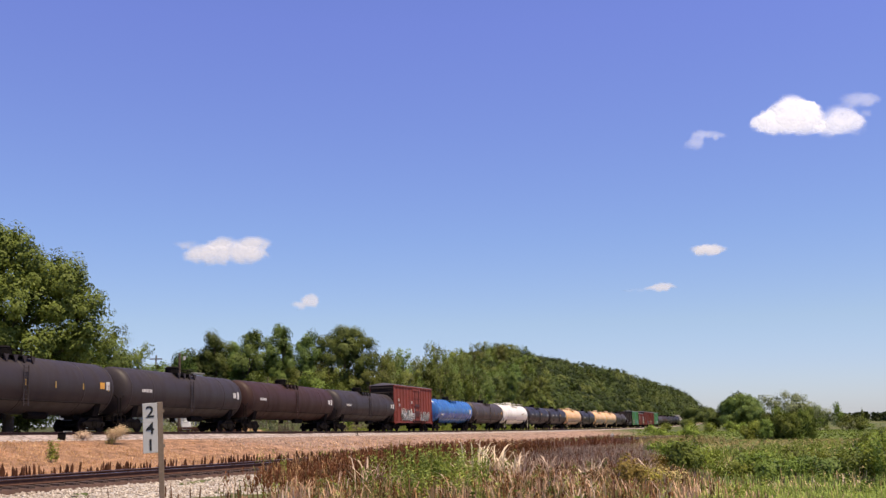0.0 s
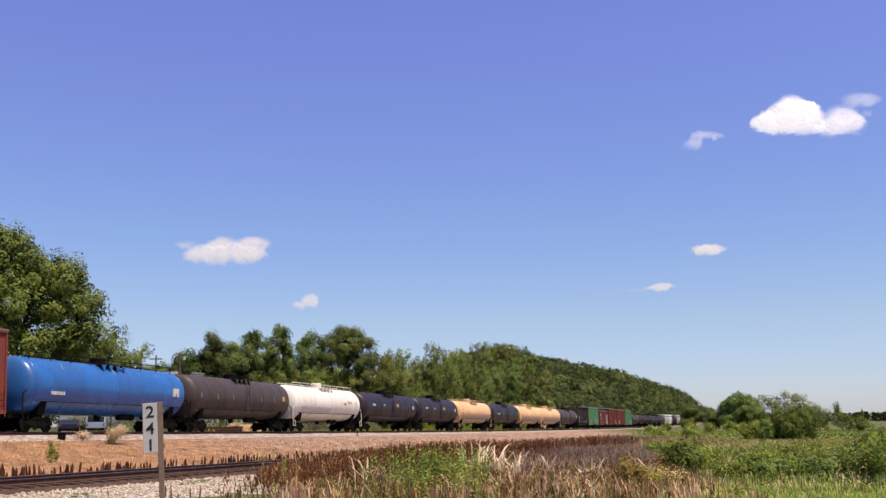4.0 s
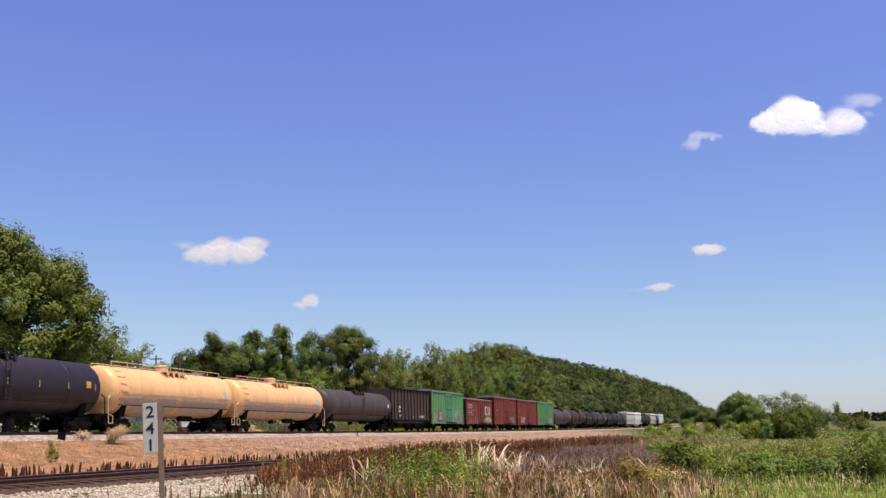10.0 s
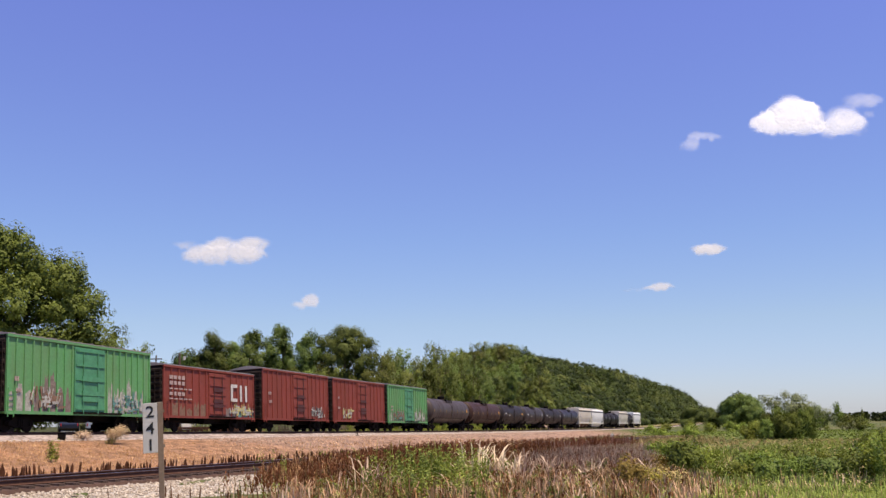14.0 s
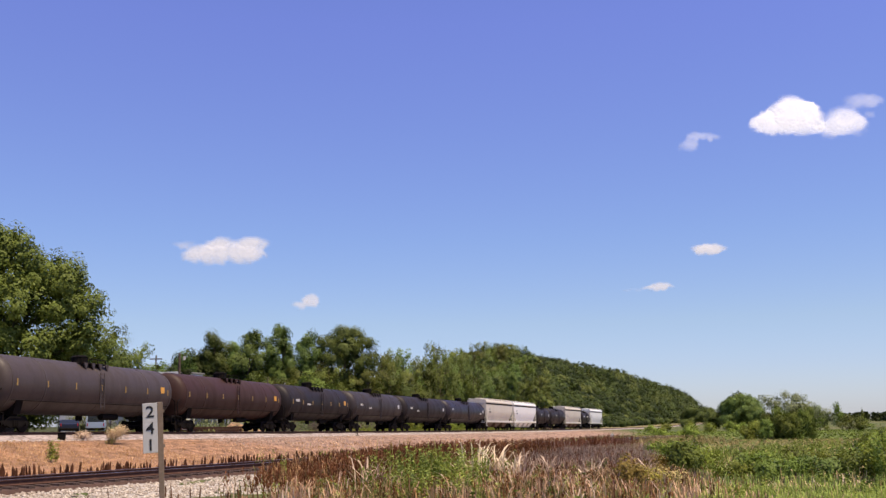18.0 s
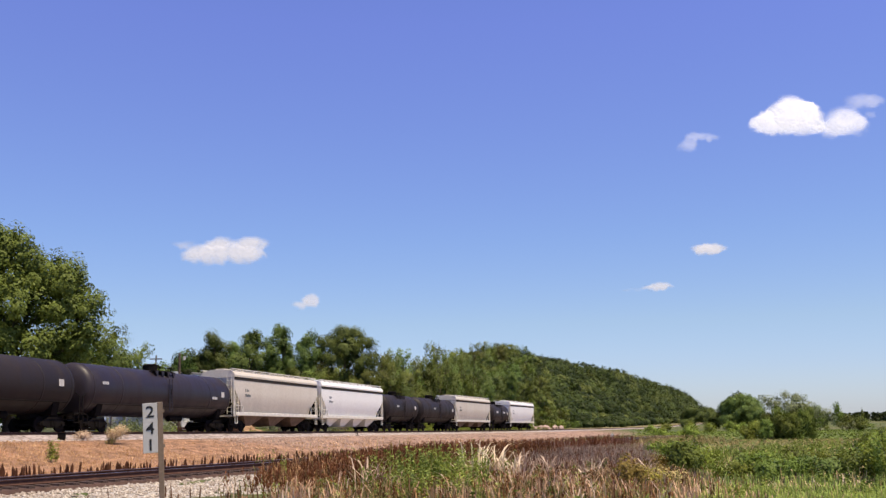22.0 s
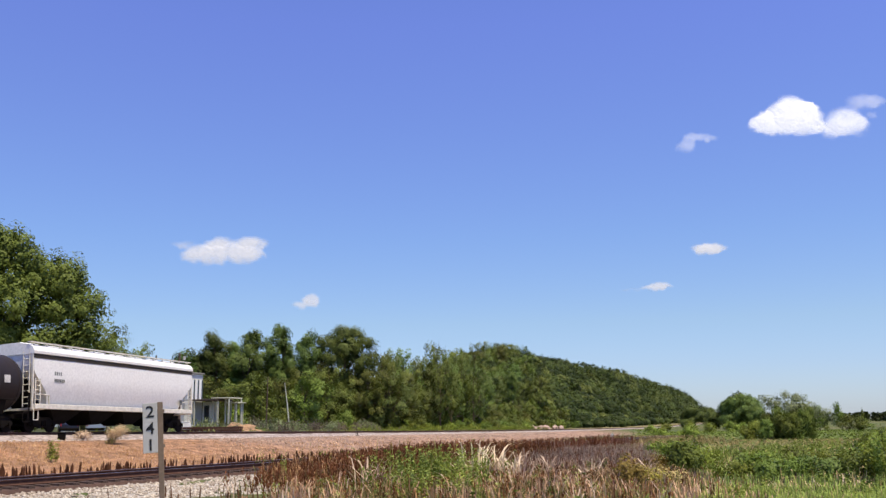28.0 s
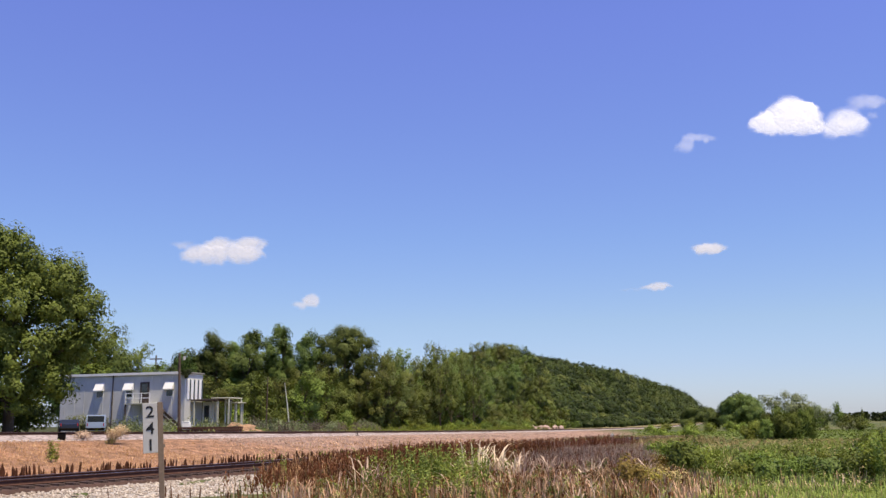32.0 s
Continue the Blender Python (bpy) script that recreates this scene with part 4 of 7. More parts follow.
def make_weeds():
    rng = np.random.default_rng(15)
    # rust-brown dock along the near track
    dock = [(-6.3, 29), (-3.6, 26.5), (-1.2, 29), (1.2, 36), (5.4, 47), (2.6, 50), (-2.6, 46), (-7.2, 39)]
    B = thin(drift(dock, rng, 5600, 0.5), rng)
    stuff("dock_weeds", stalks(B, 0.8 * lowly(B), rng, 12, 0.028, 0.11, 0.09), M_DOCK, "dense mass of rust-brown dried dock weeds", "weeds")
    stuff("dock_leaves", arching(thin(drift(dock, rng, 4600, 0.6), rng), 0.42, 0.03, rng, 0.4), M_OLIVE, "dull olive grass among the dock weeds", "grass")
    c = rng.uniform(-3, 34, 64)
    d = np.concatenate([rng.uniform(-3, 34, 110), c.repeat(5) + rng.normal(0, 0.2, 320)])
    P = NA + d[:, None] * NDIR + NN * rng.uniform(-3.1, -1.5, (len(d), 1))
    B = np.column_stack([P, ground_z(P[:, 0], P[:, 1]) + 0.05])
    stuff("seed_spikes", spikes(B, 0.48, 0.042, rng), M_SPIKE, "dark brown dock spikes standing along the rail", "weeds")
    stuff("seed_spikes", spikes(inside([(-9, 24), (-4, 23), (-3, 26), (-6, 29)], rng, 26), 0.42, 0.017, rng), M_SPIKE, "dark brown dock spikes in the gravel", "weeds")
    B = thin(drift(dock, rng, 900, 0.5), rng)
    stuff("seed_spikes", spikes(B, 0.85 * lowly(B), 0.02, rng), M_SPIKE, "dark spikes rising over the dock weeds", "weeds")
    # rank weeds hiding the near track farther on
    d, o = rng.uniform(20, 49, 2600), rng.uniform(1.9, 4.6, 2600)
    P = NA + d[:, None] * NDIR + NN * (o[:, None] + 0.75)
    B = np.column_stack([P, ground_z(P[:, 0], P[:, 1])])
    stuff("verge_weeds", stalks(B[:1700], 0.72, rng, 9, 0.03, 0.11, 0.1), M_DOCK, "rust-brown weeds hiding the near track", "weeds")
    stuff("verge_weeds", blades(B[1700:], 0.75, 0.03, rng, 0.15), M_GREYGRASS, "grey stalks beside the near track", "weeds")
    stuff("straw_stems", blades(thin(drift(dock, rng, 900, 0.8), rng), 0.62, 0.02, rng, 0.12), M_STRAW, "pale stems among the brown weeds", "grass")
    stuff("green_stems", leafy(tufts(dock, rng, 26, 4, 0.14), 0.95, 16, 0.09, rng, 0.05), M_WEED, "scattered green stalks among brown weeds", "weeds")
    stuff("rust_stems", stalks(thin(drift(dock, rng, 1500, 0.6), rng), 0.55, rng, 9, 0.03, 0.10, 0.12), M_ORANGEGRASS, "orange-brown seed stems among the dock", "weeds")
    # upright green weeds
    green = [(-1.1, 23), (0.1, 23), (0.5, 30), (-0.1, 34), (-1.1, 31)]
    stuff("green_weeds", leafy(drift(green, rng, 150, 0.6), 0.95, 24, 0.10, rng), M_LEAF, "upright dark green weeds among the dry ones", "weeds")
    stuff("green_weeds", leafy(drift(green, rng, 210, 0.7), 1.0, 22, 0.10, rng), M_WEED, "upright leafy green weeds among the dry ones", "weeds")
    stuff("green_weeds", leafy(drift(green, rng, 90, 0.6), 1.05, 24, 0.11, rng), M_LUSH, "bright green upright weeds among the dry ones", "weeds")
    # tall leafy clumps that stand out of the field: x, y, spread, height
    for x, y, w, h in ((10.1, 39.5, 0.45, 1.35), (9.3, 38.8, 0.3, 0.9), (12.8, 29.0, 0.4, 1.25), (13.5, 29.6, 0.45, 1.45), (12.2, 29.6, 0.3, 0.9), (11.4, 34, 0.35, 0.8)):
        P = rng.normal((x, y), w * 0.5, (34, 2))
        P = np.column_stack([P, ground_z(P[:, 0], P[:, 1])])
        t = thing("tall_weed", "tall leafy green weed clump in the field", "weed", "tall weeds in the field")
        part("leaves", quads_mesh("leaves", leafy(P[:18], h, 26, 0.11, rng, 0.08), M_LEAF), None, t)
        part("leaves", quads_mesh("leaves", leafy(P[18:], h * 0.95, 24, 0.11, rng, 0.08), M_WEED), None, t)
    # dry foreground: straw, orange and green tufts together
    dry = [(-4.4, 23), (5.6, 21.5), (6.4, 32), (4.6, 35), (0.8, 35), (-1.8, 27)]
    stuff("dry_grass", arching(tufts(dry, rng, 300, 16, 0.14), rng.uniform(0.22, 0.72, 300).repeat(16), 0.024, rng, 0.6), M_STRAW, "arching tufts of bleached straw-coloured grass", "grass")
    stuff("orange_grass", arching(tufts(dry, rng, 400, 16, 0.2), rng.uniform(0.2, 0.55, 400).repeat(16), 0.024, rng, 0.5), M_ORANGEGRASS, "orange-brown dry grass under the straw", "grass")
    stuff("green_grass", arching(tufts(dry, rng, 620, 14, 0.2), rng.uniform(0.2, 0.6, 620).repeat(14), 0.024, rng, 0.4), M_OLIVE, "olive green grass mixed into the dry", "grass")
    stuff("low_weeds", leafy(tufts(dry, rng, 90, 5, 0.18), rng.uniform(0.25, 0.7, 90).repeat(5), 16, 0.09, rng, 0.08), M_LEAF, "scattered dark green leafy weeds in the dry grass", "weeds")
    stuff("low_weeds", leafy(tufts(dry, rng, 60, 5, 0.18), rng.uniform(0.25, 0.6, 60).repeat(5), 14, 0.08, rng, 0.08), M_LUSH, "scattered bright green weeds in the dry grass", "weeds")
    stuff("brown_weeds", stalks(drift(dry, rng, 900), 0.5, rng, 10, 0.03, 0.09), M_DOCK, "brown seed heads in the dry grass", "weeds")
    stuff("pale_blades", arching(tufts(dry, rng, 150, 9, 0.16), rng.uniform(0.3, 0.75, 150).repeat(9), 0.026, rng, 0.9), M_BLEACHED, "pale curling blades through the dry grass", "grass")
    stuff("pale_blades", arching(tufts([(6.0, 24), (16, 22), (20, 34), (9, 36)], rng, 36, 7, 0.2), rng.uniform(0.2, 0.45, 36).repeat(7), 0.022, rng, 0.9), M_BLEACHED, "pale dry blades among the field weeds", "grass")
    # bleached curling leaves of single dead plants
    for x, y, h in ((1.15, 31.5, 1.15), (1.75, 32.2, 1.0), (0.7, 31.0, 0.85), (2.6, 33.0, 0.9), (3.3, 31.0, 0.7), (-2.2, 26.5, 0.85), (-1.7, 27, 0.7), (2.0, 29, 0.8), (4.3, 28.5, 0.7), (6.1, 29.5, 0.7), (6.8, 30.6, 0.6)):
        B = np.column_stack([rng.normal(x, 0.15, 30), rng.normal(y, 0.15, 30), np.full(30, float(ground_z(x, y)))])
        t = thing("dead_plant", "bleached dead plant with curling long leaves", "plant", "dead plants in the weeds")
        part("leaves", quads_mesh("leaves", arching(B, h * 1.25, 0.052, rng, 1.0), M_BLEACHED), None, t)
    # grey dead stalks
    grey = [(2.8, 33), (6.2, 30), (7.2, 36), (9.2, 47), (7.4, 51), (4.6, 46)]
    stuff("grey_stalks", blades(drift(grey, rng, 8500, 0.6), 0.6, 0.024, rng, 0.16), M_GREYGRASS, "grey dead stalks standing close together", "weeds")
    stuff("grey_stalks", stalks(drift(grey, rng, 2200, 0.6), 0.55, rng, 6, 0.03, 0.08), M_DOCK, "brown seed heads among grey stalks", "weeds")
    stuff("pale_stems", blades(drift([(3, 27), (7, 26), (7.5, 34), (4, 35)], rng, 1500, 0.6), 0.45, 0.022, rng, 0.3), M_GREYGRASS, "pale lilac-grey stems in the dry grass", "grass")
    for n, h, mat, lab in ((5200, 0.30, M_GREYGRASS, "low grey stalks over the ballast"), (1500, 0.30, M_OLIVE, "low olive grass over the ballast"), (1500, 0.34, M_DOCK, "low brown stalks over the ballast")):
        d, o = rng.uniform(17, 48, n), rng.uniform(2.9, 9.4, n)
        P = NA + d[:, None] * NDIR + NN * (o[:, None] + 0.75)
        stuff("ballast_weeds", blades(np.column_stack([P, np.maximum(ground_z(P[:, 0], P[:, 1]), -0.08)]), h, 0.03, rng, 0.25), mat, lab, "weeds")
    d, o = rng.uniform(26, 62, 1500), rng.uniform(-1.5, 1.5, 1500)
    P = NA + d[:, None] * NDIR + NN * (o[:, None] + 0.75)
    stuff("track_weeds", blades(np.column_stack([P, np.full(1500, 0.0)]), 0.2, 0.05, rng, 0.4), M_OLIVE, "low olive weeds growing between the rails", "weeds")
    # dry grass on the bank of the main track
    bank = [(-24.0, 33), (-13, 33), (-8, 45), (-12, 52), (-20.5, 50)]
    stuff("bank_grass", blades(drift(bank, rng, 9000, 1.2), 0.12, 0.02, rng, 0.7), M_ORANGEGRASS, "short orange-brown dry grass on the track bank", "grass")
    stuff("bank_grass", blades(drift(bank, rng, 2600, 1.5), 0.11, 0.016, rng, 0.7), M_STRAW, "short bleached grass on the track bank", "grass")
    slope = [(-15, 54), (-7.5, 48), (8, 76), (22, 120), (12, 130), (-6, 90)]
    stuff("slope_grass", blades(drift(slope, rng, 6000, 1.5), 0.14, 0.05, rng, 0.7), M_STRAW, "sparse pale grass on the gravel slope", "grass")
    stuff("slope_tufts", blades(tufts(slope, rng, 420, 9, 0.12, 1.5), 0.13, 0.03, rng, 0.6), M_DOCK, "small brown dry tufts on the gravel slope", "grass")
    stuff("slope_tufts", blades(tufts(slope, rng, 260, 9, 0.15, 1.5), 0.16, 0.03, rng, 0.6), M_GREYGRASS, "small grey dry tufts on the gravel slope", "grass")
    stuff("slope_weeds", blades(drift([(11.5, 84), (14.2, 84), (18.5, 100), (15, 102)], rng, 3200, 0.6), 0.35, 0.07, rng, 0.4), M_WEED, "green weeds at the foot of the slope", "weeds")
    stuff("slope_weeds", blades(drift([(15.5, 78), (21, 80), (26, 104), (20, 106)], rng, 2600, 1.6), 0.55, 0.07, rng, 0.5), M_DRYOLIVE, "orange dry weeds at the foot of the slope", "weeds")
    # yard grass behind the line
    yard = [(-34, 84), (-20, 80), (-6, 118), (-22, 122), (-40, 104)]
    stuff("yard_grass", blades(drift(yard, rng, 9000, 1.5), 0.18, 0.05, rng, 0.5), M_OLIVE, "rough olive grass in the yard", "grass")
    stuff("yard_grass", blades(drift([(-31, 66), (-22.5, 64), (-16, 88), (-24, 92)], rng, 5000, 1.0), 0.15, 0.05, rng, 0.5), M_STRAW, "rough pale grass behind the line", "grass")
    stuff("yard_weeds", leafy(drift([(-32, 92), (-24, 90), (-18, 100), (-24, 104), (-34, 98)], rng, 500, 1.0), 0.7, 10, 0.17, rng, 0.1), M_WEED, "green weeds growing in the yard", "weeds")
    for s0, s1, l0, l1, n, h, mat, lab in ((30, 70, 7, 15, 900, 1.25, M_SILVER, "wispy grey-green weeds behind the line"), (48, 78, 6, 13, 420, 1.4, M_SCRUB, "wispy brownish weeds behind the line"), (70, 190, 5, 12, 2400, 1.0, M_WEED, "rank green weeds behind the line"), (20, 200, 4, 7, 2600, 0.5, M_OLIVE, "olive weeds along the far side of the ballast")):
        s = rng.uniform(s0, s1, n // 14).repeat(14) + rng.normal(0, 0.7, n // 14 * 14)
        o = rng.uniform(l0, l1, n // 14).repeat(14) + rng.normal(0, 0.4, n // 14 * 14)
        h = h * rng.uniform(0.5, 1.25, n // 14).repeat(14)
        x, y, _ = line_at(s)
        P = np.stack([x - o * N0[0], y - o * N0[1]], 1)
        stuff("line_weeds", leafy(np.column_stack([P, ground_z(P[:, 0], P[:, 1])]), h, 16, 0.22, rng, 0.16), mat, lab, "weeds")
    # field: leafy weeds, grass in front, crop behind
    field1 = [(7.2, 24), (24, 23), (40, 56), (24, 64), (13, 54), (8.6, 38)]
    stuff("field_weeds", leafy(tufts(field1, rng, 130, 12, 0.3), 0.46, 22, 0.10, rng, 0.10), M_LEAF, "leafy dark green weeds covering the field", "weeds")
    stuff("field_weeds", leafy(tufts(field1, rng, 120, 9, 0.26), 0.62, 18, 0.10, rng, 0.10), M_WEED, "leafy green weeds in the field", "weeds")
    stuff("field_grass", arching(tufts(field1, rng, 900, 14, 0.22), 0.42, 0.026, rng, 0.45), M_LUSH, "yellow-green arching grass in the field", "grass")
    stuff("field_grass", arching(tufts(field1, rng, 420, 12, 0.25), 0.44, 0.024, rng, 0.45), M_OLIVE, "dull olive grass in the field", "grass")
    stuff("field_straw", arching(tufts(field1, rng, 170, 10, 0.25), 0.46, 0.022, rng, 0.5), M_STRAW, "dry pale grass blades in the field", "grass")
    stuff("verge_straw", arching(tufts([(5.5, 20.5), (14, 20), (15, 26), (6.5, 28)], rng, 170, 8, 0.2), 0.28, 0.02, rng, 0.5), M_STRAW, "dry orange blades in the verge", "grass")
    stuff("verge_grass", arching(tufts([(5.5, 20.5), (14, 20), (15, 25), (6.5, 27)], rng, 800, 16, 0.22), 0.26, 0.022, rng, 0.4), M_LUSH, "short bright green verge grass", "grass")
    stuff("pale_sprigs", leafy(drift(field1, rng, 420, 1.0), 0.6, 5, 0.07, rng, 0.06), M_STRAW, "pale seed sprigs over the field weeds", "weeds")
    field2 = [(22, 58), (48, 52), (190, 300), (60, 300), (14, 66)]
    B = drift(field2, rng, 26000, 1.5)
    stuff("field_crop", leaf_quads(B + np.stack([np.zeros(len(B)), np.zeros(len(B)), rng.uniform(0.02, 0.16, len(B))], 1), 0.42, rng, 0.6, 0.5, facing=rng.normal(0, 0.4, (len(B), 3)) + np.array((0, 0, 1.0))), M_LEAF, "low green crop of the far field", "crop")
    stuff("field_dry_grass", blades(drift([(18, 62), (46, 62), (54, 95), (24, 94), (13, 74)], rng, 12000, 2.0), 0.2, 0.05, rng, 0.5), M_DRYOLIVE, "brownish dry grass strip in the field", "grass")

    def bush(x, y, h, r, mat, n, leaf, label):
        z = float(ground_z(x, y))
        lb = [(rng.normal(0, r * 0.36), rng.normal(0, r * 0.36), h * rng.uniform(0.3, 0.72), r * rng.uniform(0.3, 0.5), h * rng.uniform(0.2, 0.3)) for _ in range(7)]
        t = thing("bush", label, "bush", "bushes in the weeds", at=pose(x, y, z))
        for k in range(5):
            bm = bmesh.new()
            tube(bm, (0, 0, -0.05), (lb[k][0], lb[k][1], lb[k][2] + lb[k][4]), 0.02, 4, 0.006, caps=False)
            part("stem", bm, M_BARK, t)
        part("leaves", quads_mesh("leaves", crown_quads(rng, lb, n // 18, 18, leaf, 0.11), mat), None, t)
    yel, grn, edge = "yellowing bush among the weeds", "tall green bush among the weeds", "large leafy green bush at the field's edge"
    bush(4.75, 25.2, 1.05, 0.55, M_WEED2, 1500, 0.085, yel)
    bush(5.35, 25.8, 0.95, 0.5, M_WEED2, 1100, 0.085, yel)
    bush(5.9, 26.4, 0.8, 0.5, M_DRYOLIVE, 900, 0.07, "half-dry bush turning brown")
    bush(4.2, 26.6, 0.7, 0.45, M_DRYOLIVE, 700, 0.07, "half-dry bush turning brown")
    bush(7.5, 31, 1.5, 0.85, M_LEAF, 2200, 0.095, grn)
    bush(8.3, 32.5, 1.3, 0.8, M_WEED, 1700, 0.095, grn)
    bush(6.7, 30.5, 1.0, 0.6, M_WEED2, 900, 0.09, yel)
    bush(9.6, 42, 1.1, 0.8, M_WEED, 1200, 0.10, grn)
    bush(13.6, 30.6, 1.65, 1.1, M_WEED, 2600, 0.10, edge)
    bush(14.8, 32.6, 1.85, 1.2, M_LEAF, 2600, 0.10, edge)
    bush(12.7, 29.6, 1.1, 0.9, M_LEAF, 1900, 0.10, edge)
    bush(15.2, 29.4, 1.2, 0.9, M_WEED, 1600, 0.10, edge)
    for x, y, h, r, m in ((9.9, 29.5, 0.72, 0.7, M_LEAF), (10.8, 30.2, 0.9, 0.8, M_LEAF), (11.6, 29.8, 0.85, 0.8, M_LEAF2), (12.0, 31.5, 0.9, 0.9, M_WEED), (9.2, 30.4, 0.6, 0.6, M_WEED), (10.3, 32.5, 0.9, 0.9, M_LEAF), (13.2, 35, 1.0, 1.1, M_LEAF), (11.4, 35.5, 0.8, 0.9, M_WEED)):
        bush(x, y, h, r, m, 1300, 0.095, "leafy green bush in the field")
    t = thing("weed", "upright yellow-green weed on the dry bank", "weed")
    B = np.column_stack([rng.normal(-16.7, 0.12, 16), rng.normal(41.2, 0.12, 16), np.full(16, float(ground_z(-16.7, 41.2)))])
    part("leaves", quads_mesh("leaves", leafy(B, 0.78, 22, 0.11, rng, 0.07), M_WEED), None, t)
    bush(-18.3, 53, 1.02, 0.72, M_TANBUSH, 3400, 0.06, "straw-coloured dry bush beside the main track")
    bush(-20.6, 55, 0.72, 0.6, M_PINKBUSH, 1800, 0.06, "pinkish dry bush beside the main track")
    B = np.column_stack([rng.normal(-18.2, 0.16, 60), rng.normal(52.8, 0.12, 60), np.full(60, float(ground_z(-18.2, 52.8)))])
    stuff("bush_grass", arching(B, 0.42, 0.03, rng, 0.4), M_OLIVE, "green grass at the dry bush's foot", "grass")


make_weeds()


# ---------- freight cars (x runs to the rear, the side at -y faces the field) ----------
def truck_meshes():
    bm = bmesh.new()
    block(bm, -0.22, 0.22, -0.95, 0.95, 0.42, 0.78, 0.03)
    for x in (-0.89, 0.89):
        tube(bm, (x, -0.75, 0.42), (x, 0.75, 0.42), 0.085, 10)
    bol = mesh_ob("truck", bm, M_UNDER)
    bm = bmesh.new()
    prism(bm, [(-1.12, 0.36), (-1.12, 0.56), (-0.72, 0.62), (-0.42, 0.82), (0.42, 0.82), (0.72, 0.62), (1.12, 0.56), (1.12, 0.36), (0.74, 0.36), (0.38, 0.22), (-0.38, 0.22), (-0.74, 0.36)], -0.07, 0.07)
    for x in (-0.16, 0, 0.16):
        tube(bm, (x, -0.1, 0.3), (x, -0.1, 0.62), 0.07, 8)
    for x in (-0.89, 0.89):
        tube(bm, (x, -0.14, 0.44), (x, 0.09, 0.44), 0.13, 10)
    fr = mesh_ob("side_frame", bm, M_UNDER)
    bm = bmesh.new()
    prof = [(-0.07, 0.18), (-0.07, 0.40), (-0.045, 0.42), (0.045, 0.425), (0.06, 0.45), (0.075, 0.45), (0.075, 0.2)]
    rings = [[bm.verts.new((r * math.cos(k * math.tau / 20), y, r * math.sin(k * math.tau / 20))) for k in range(20)] for y, r in prof]
    for a, b in zip(rings[:-1], rings[1:]):
        for k in range(20):
            bm.faces.new((a[k], a[(k + 1) % 20], b[(k + 1) % 20], b[k]))
    bm.faces.new(rings[0])
    bm.faces.new(rings[-1][::-1])
    wh = mesh_ob("wheel", bm, M_WHEEL)
    return bol, fr, wh


BOLSTER, SIDEFRAME, WHEEL = truck_meshes()
bm = bmesh.new()
block(bm, -0.45, 0.12, -0.09, 0.09, 0.80, 0.98, 0.02)
block(bm, 0.05, 0.42, -0.16, 0.16, 0.72, 1.02, 0.05)
tube(bm, (0.1, -0.05, 0.75), (-0.1, -0.1, 0.32), 0.03, 6)
COUPLER = mesh_ob("coupler", bm, M_UNDER)


def running_gear(car, L, inset):
    for x in (-(L / 2 - inset), L / 2 - inset):
        t = part("truck", BOLSTER, None, car, at=pose(x, 0, 0))
        part("side_frame", SIDEFRAME, None, t, at=pose(0, -0.98, 0))
        part("side_frame", SIDEFRAME, None, t, at=pose(0, 0.98, 0, 0, 0, 180))
        for wx in (-0.89, 0.89):
            part("wheel", WHEEL, None, t, at=pose(wx, -0.754, 0.425, 0, 0, 180))
            part("wheel", WHEEL, None, t, at=pose(wx, 0.754, 0.425))
    part("coupler", COUPLER, None, car, at=pose(L / 2 - 0.42, 0, 0))
    part("coupler", COUPLER, None, car, at=pose(-(L / 2 - 0.42), 0, 0, 0, 0, 180))


def ladder(car, x, y, z0, z1, mat, w=0.42, n=8, axis="x"):
    bm = bmesh.new()
    d = Vector((w / 2, 0, 0)) if axis == "x" else Vector((0, w / 2, 0))
    a, b = Vector((x, y, z0)), Vector((x, y, z1))
    for s in (-1, 1):
        tube(bm, a + d * s, b + d * s, 0.03, 6)
    for i in range(n):
        p = a.lerp(b, (i + 0.5) / n)
        tube(bm, p - d, p + d, 0.022, 5)
    part("ladder", bm, mat, car)


def bars(car, name, places, mat, y, label):
    """Unreadable writing: small plain bars (x, z, width, height)."""
    bm = bmesh.new()
    for x, z, w, h in places:
        block(bm, x - w / 2, x + w / 2, y - 0.012, y + 0.03, z - h / 2, z + h / 2)
    part(name, bm, mat, car, label)


def word(x, z, n, h, rng, w=None):
    w = w or h * 0.62
    return [(x + i * w * 1.3, z, w * rng.uniform(0.7, 1.0), h * rng.uniform(0.85, 1.0)) for i in range(n)]


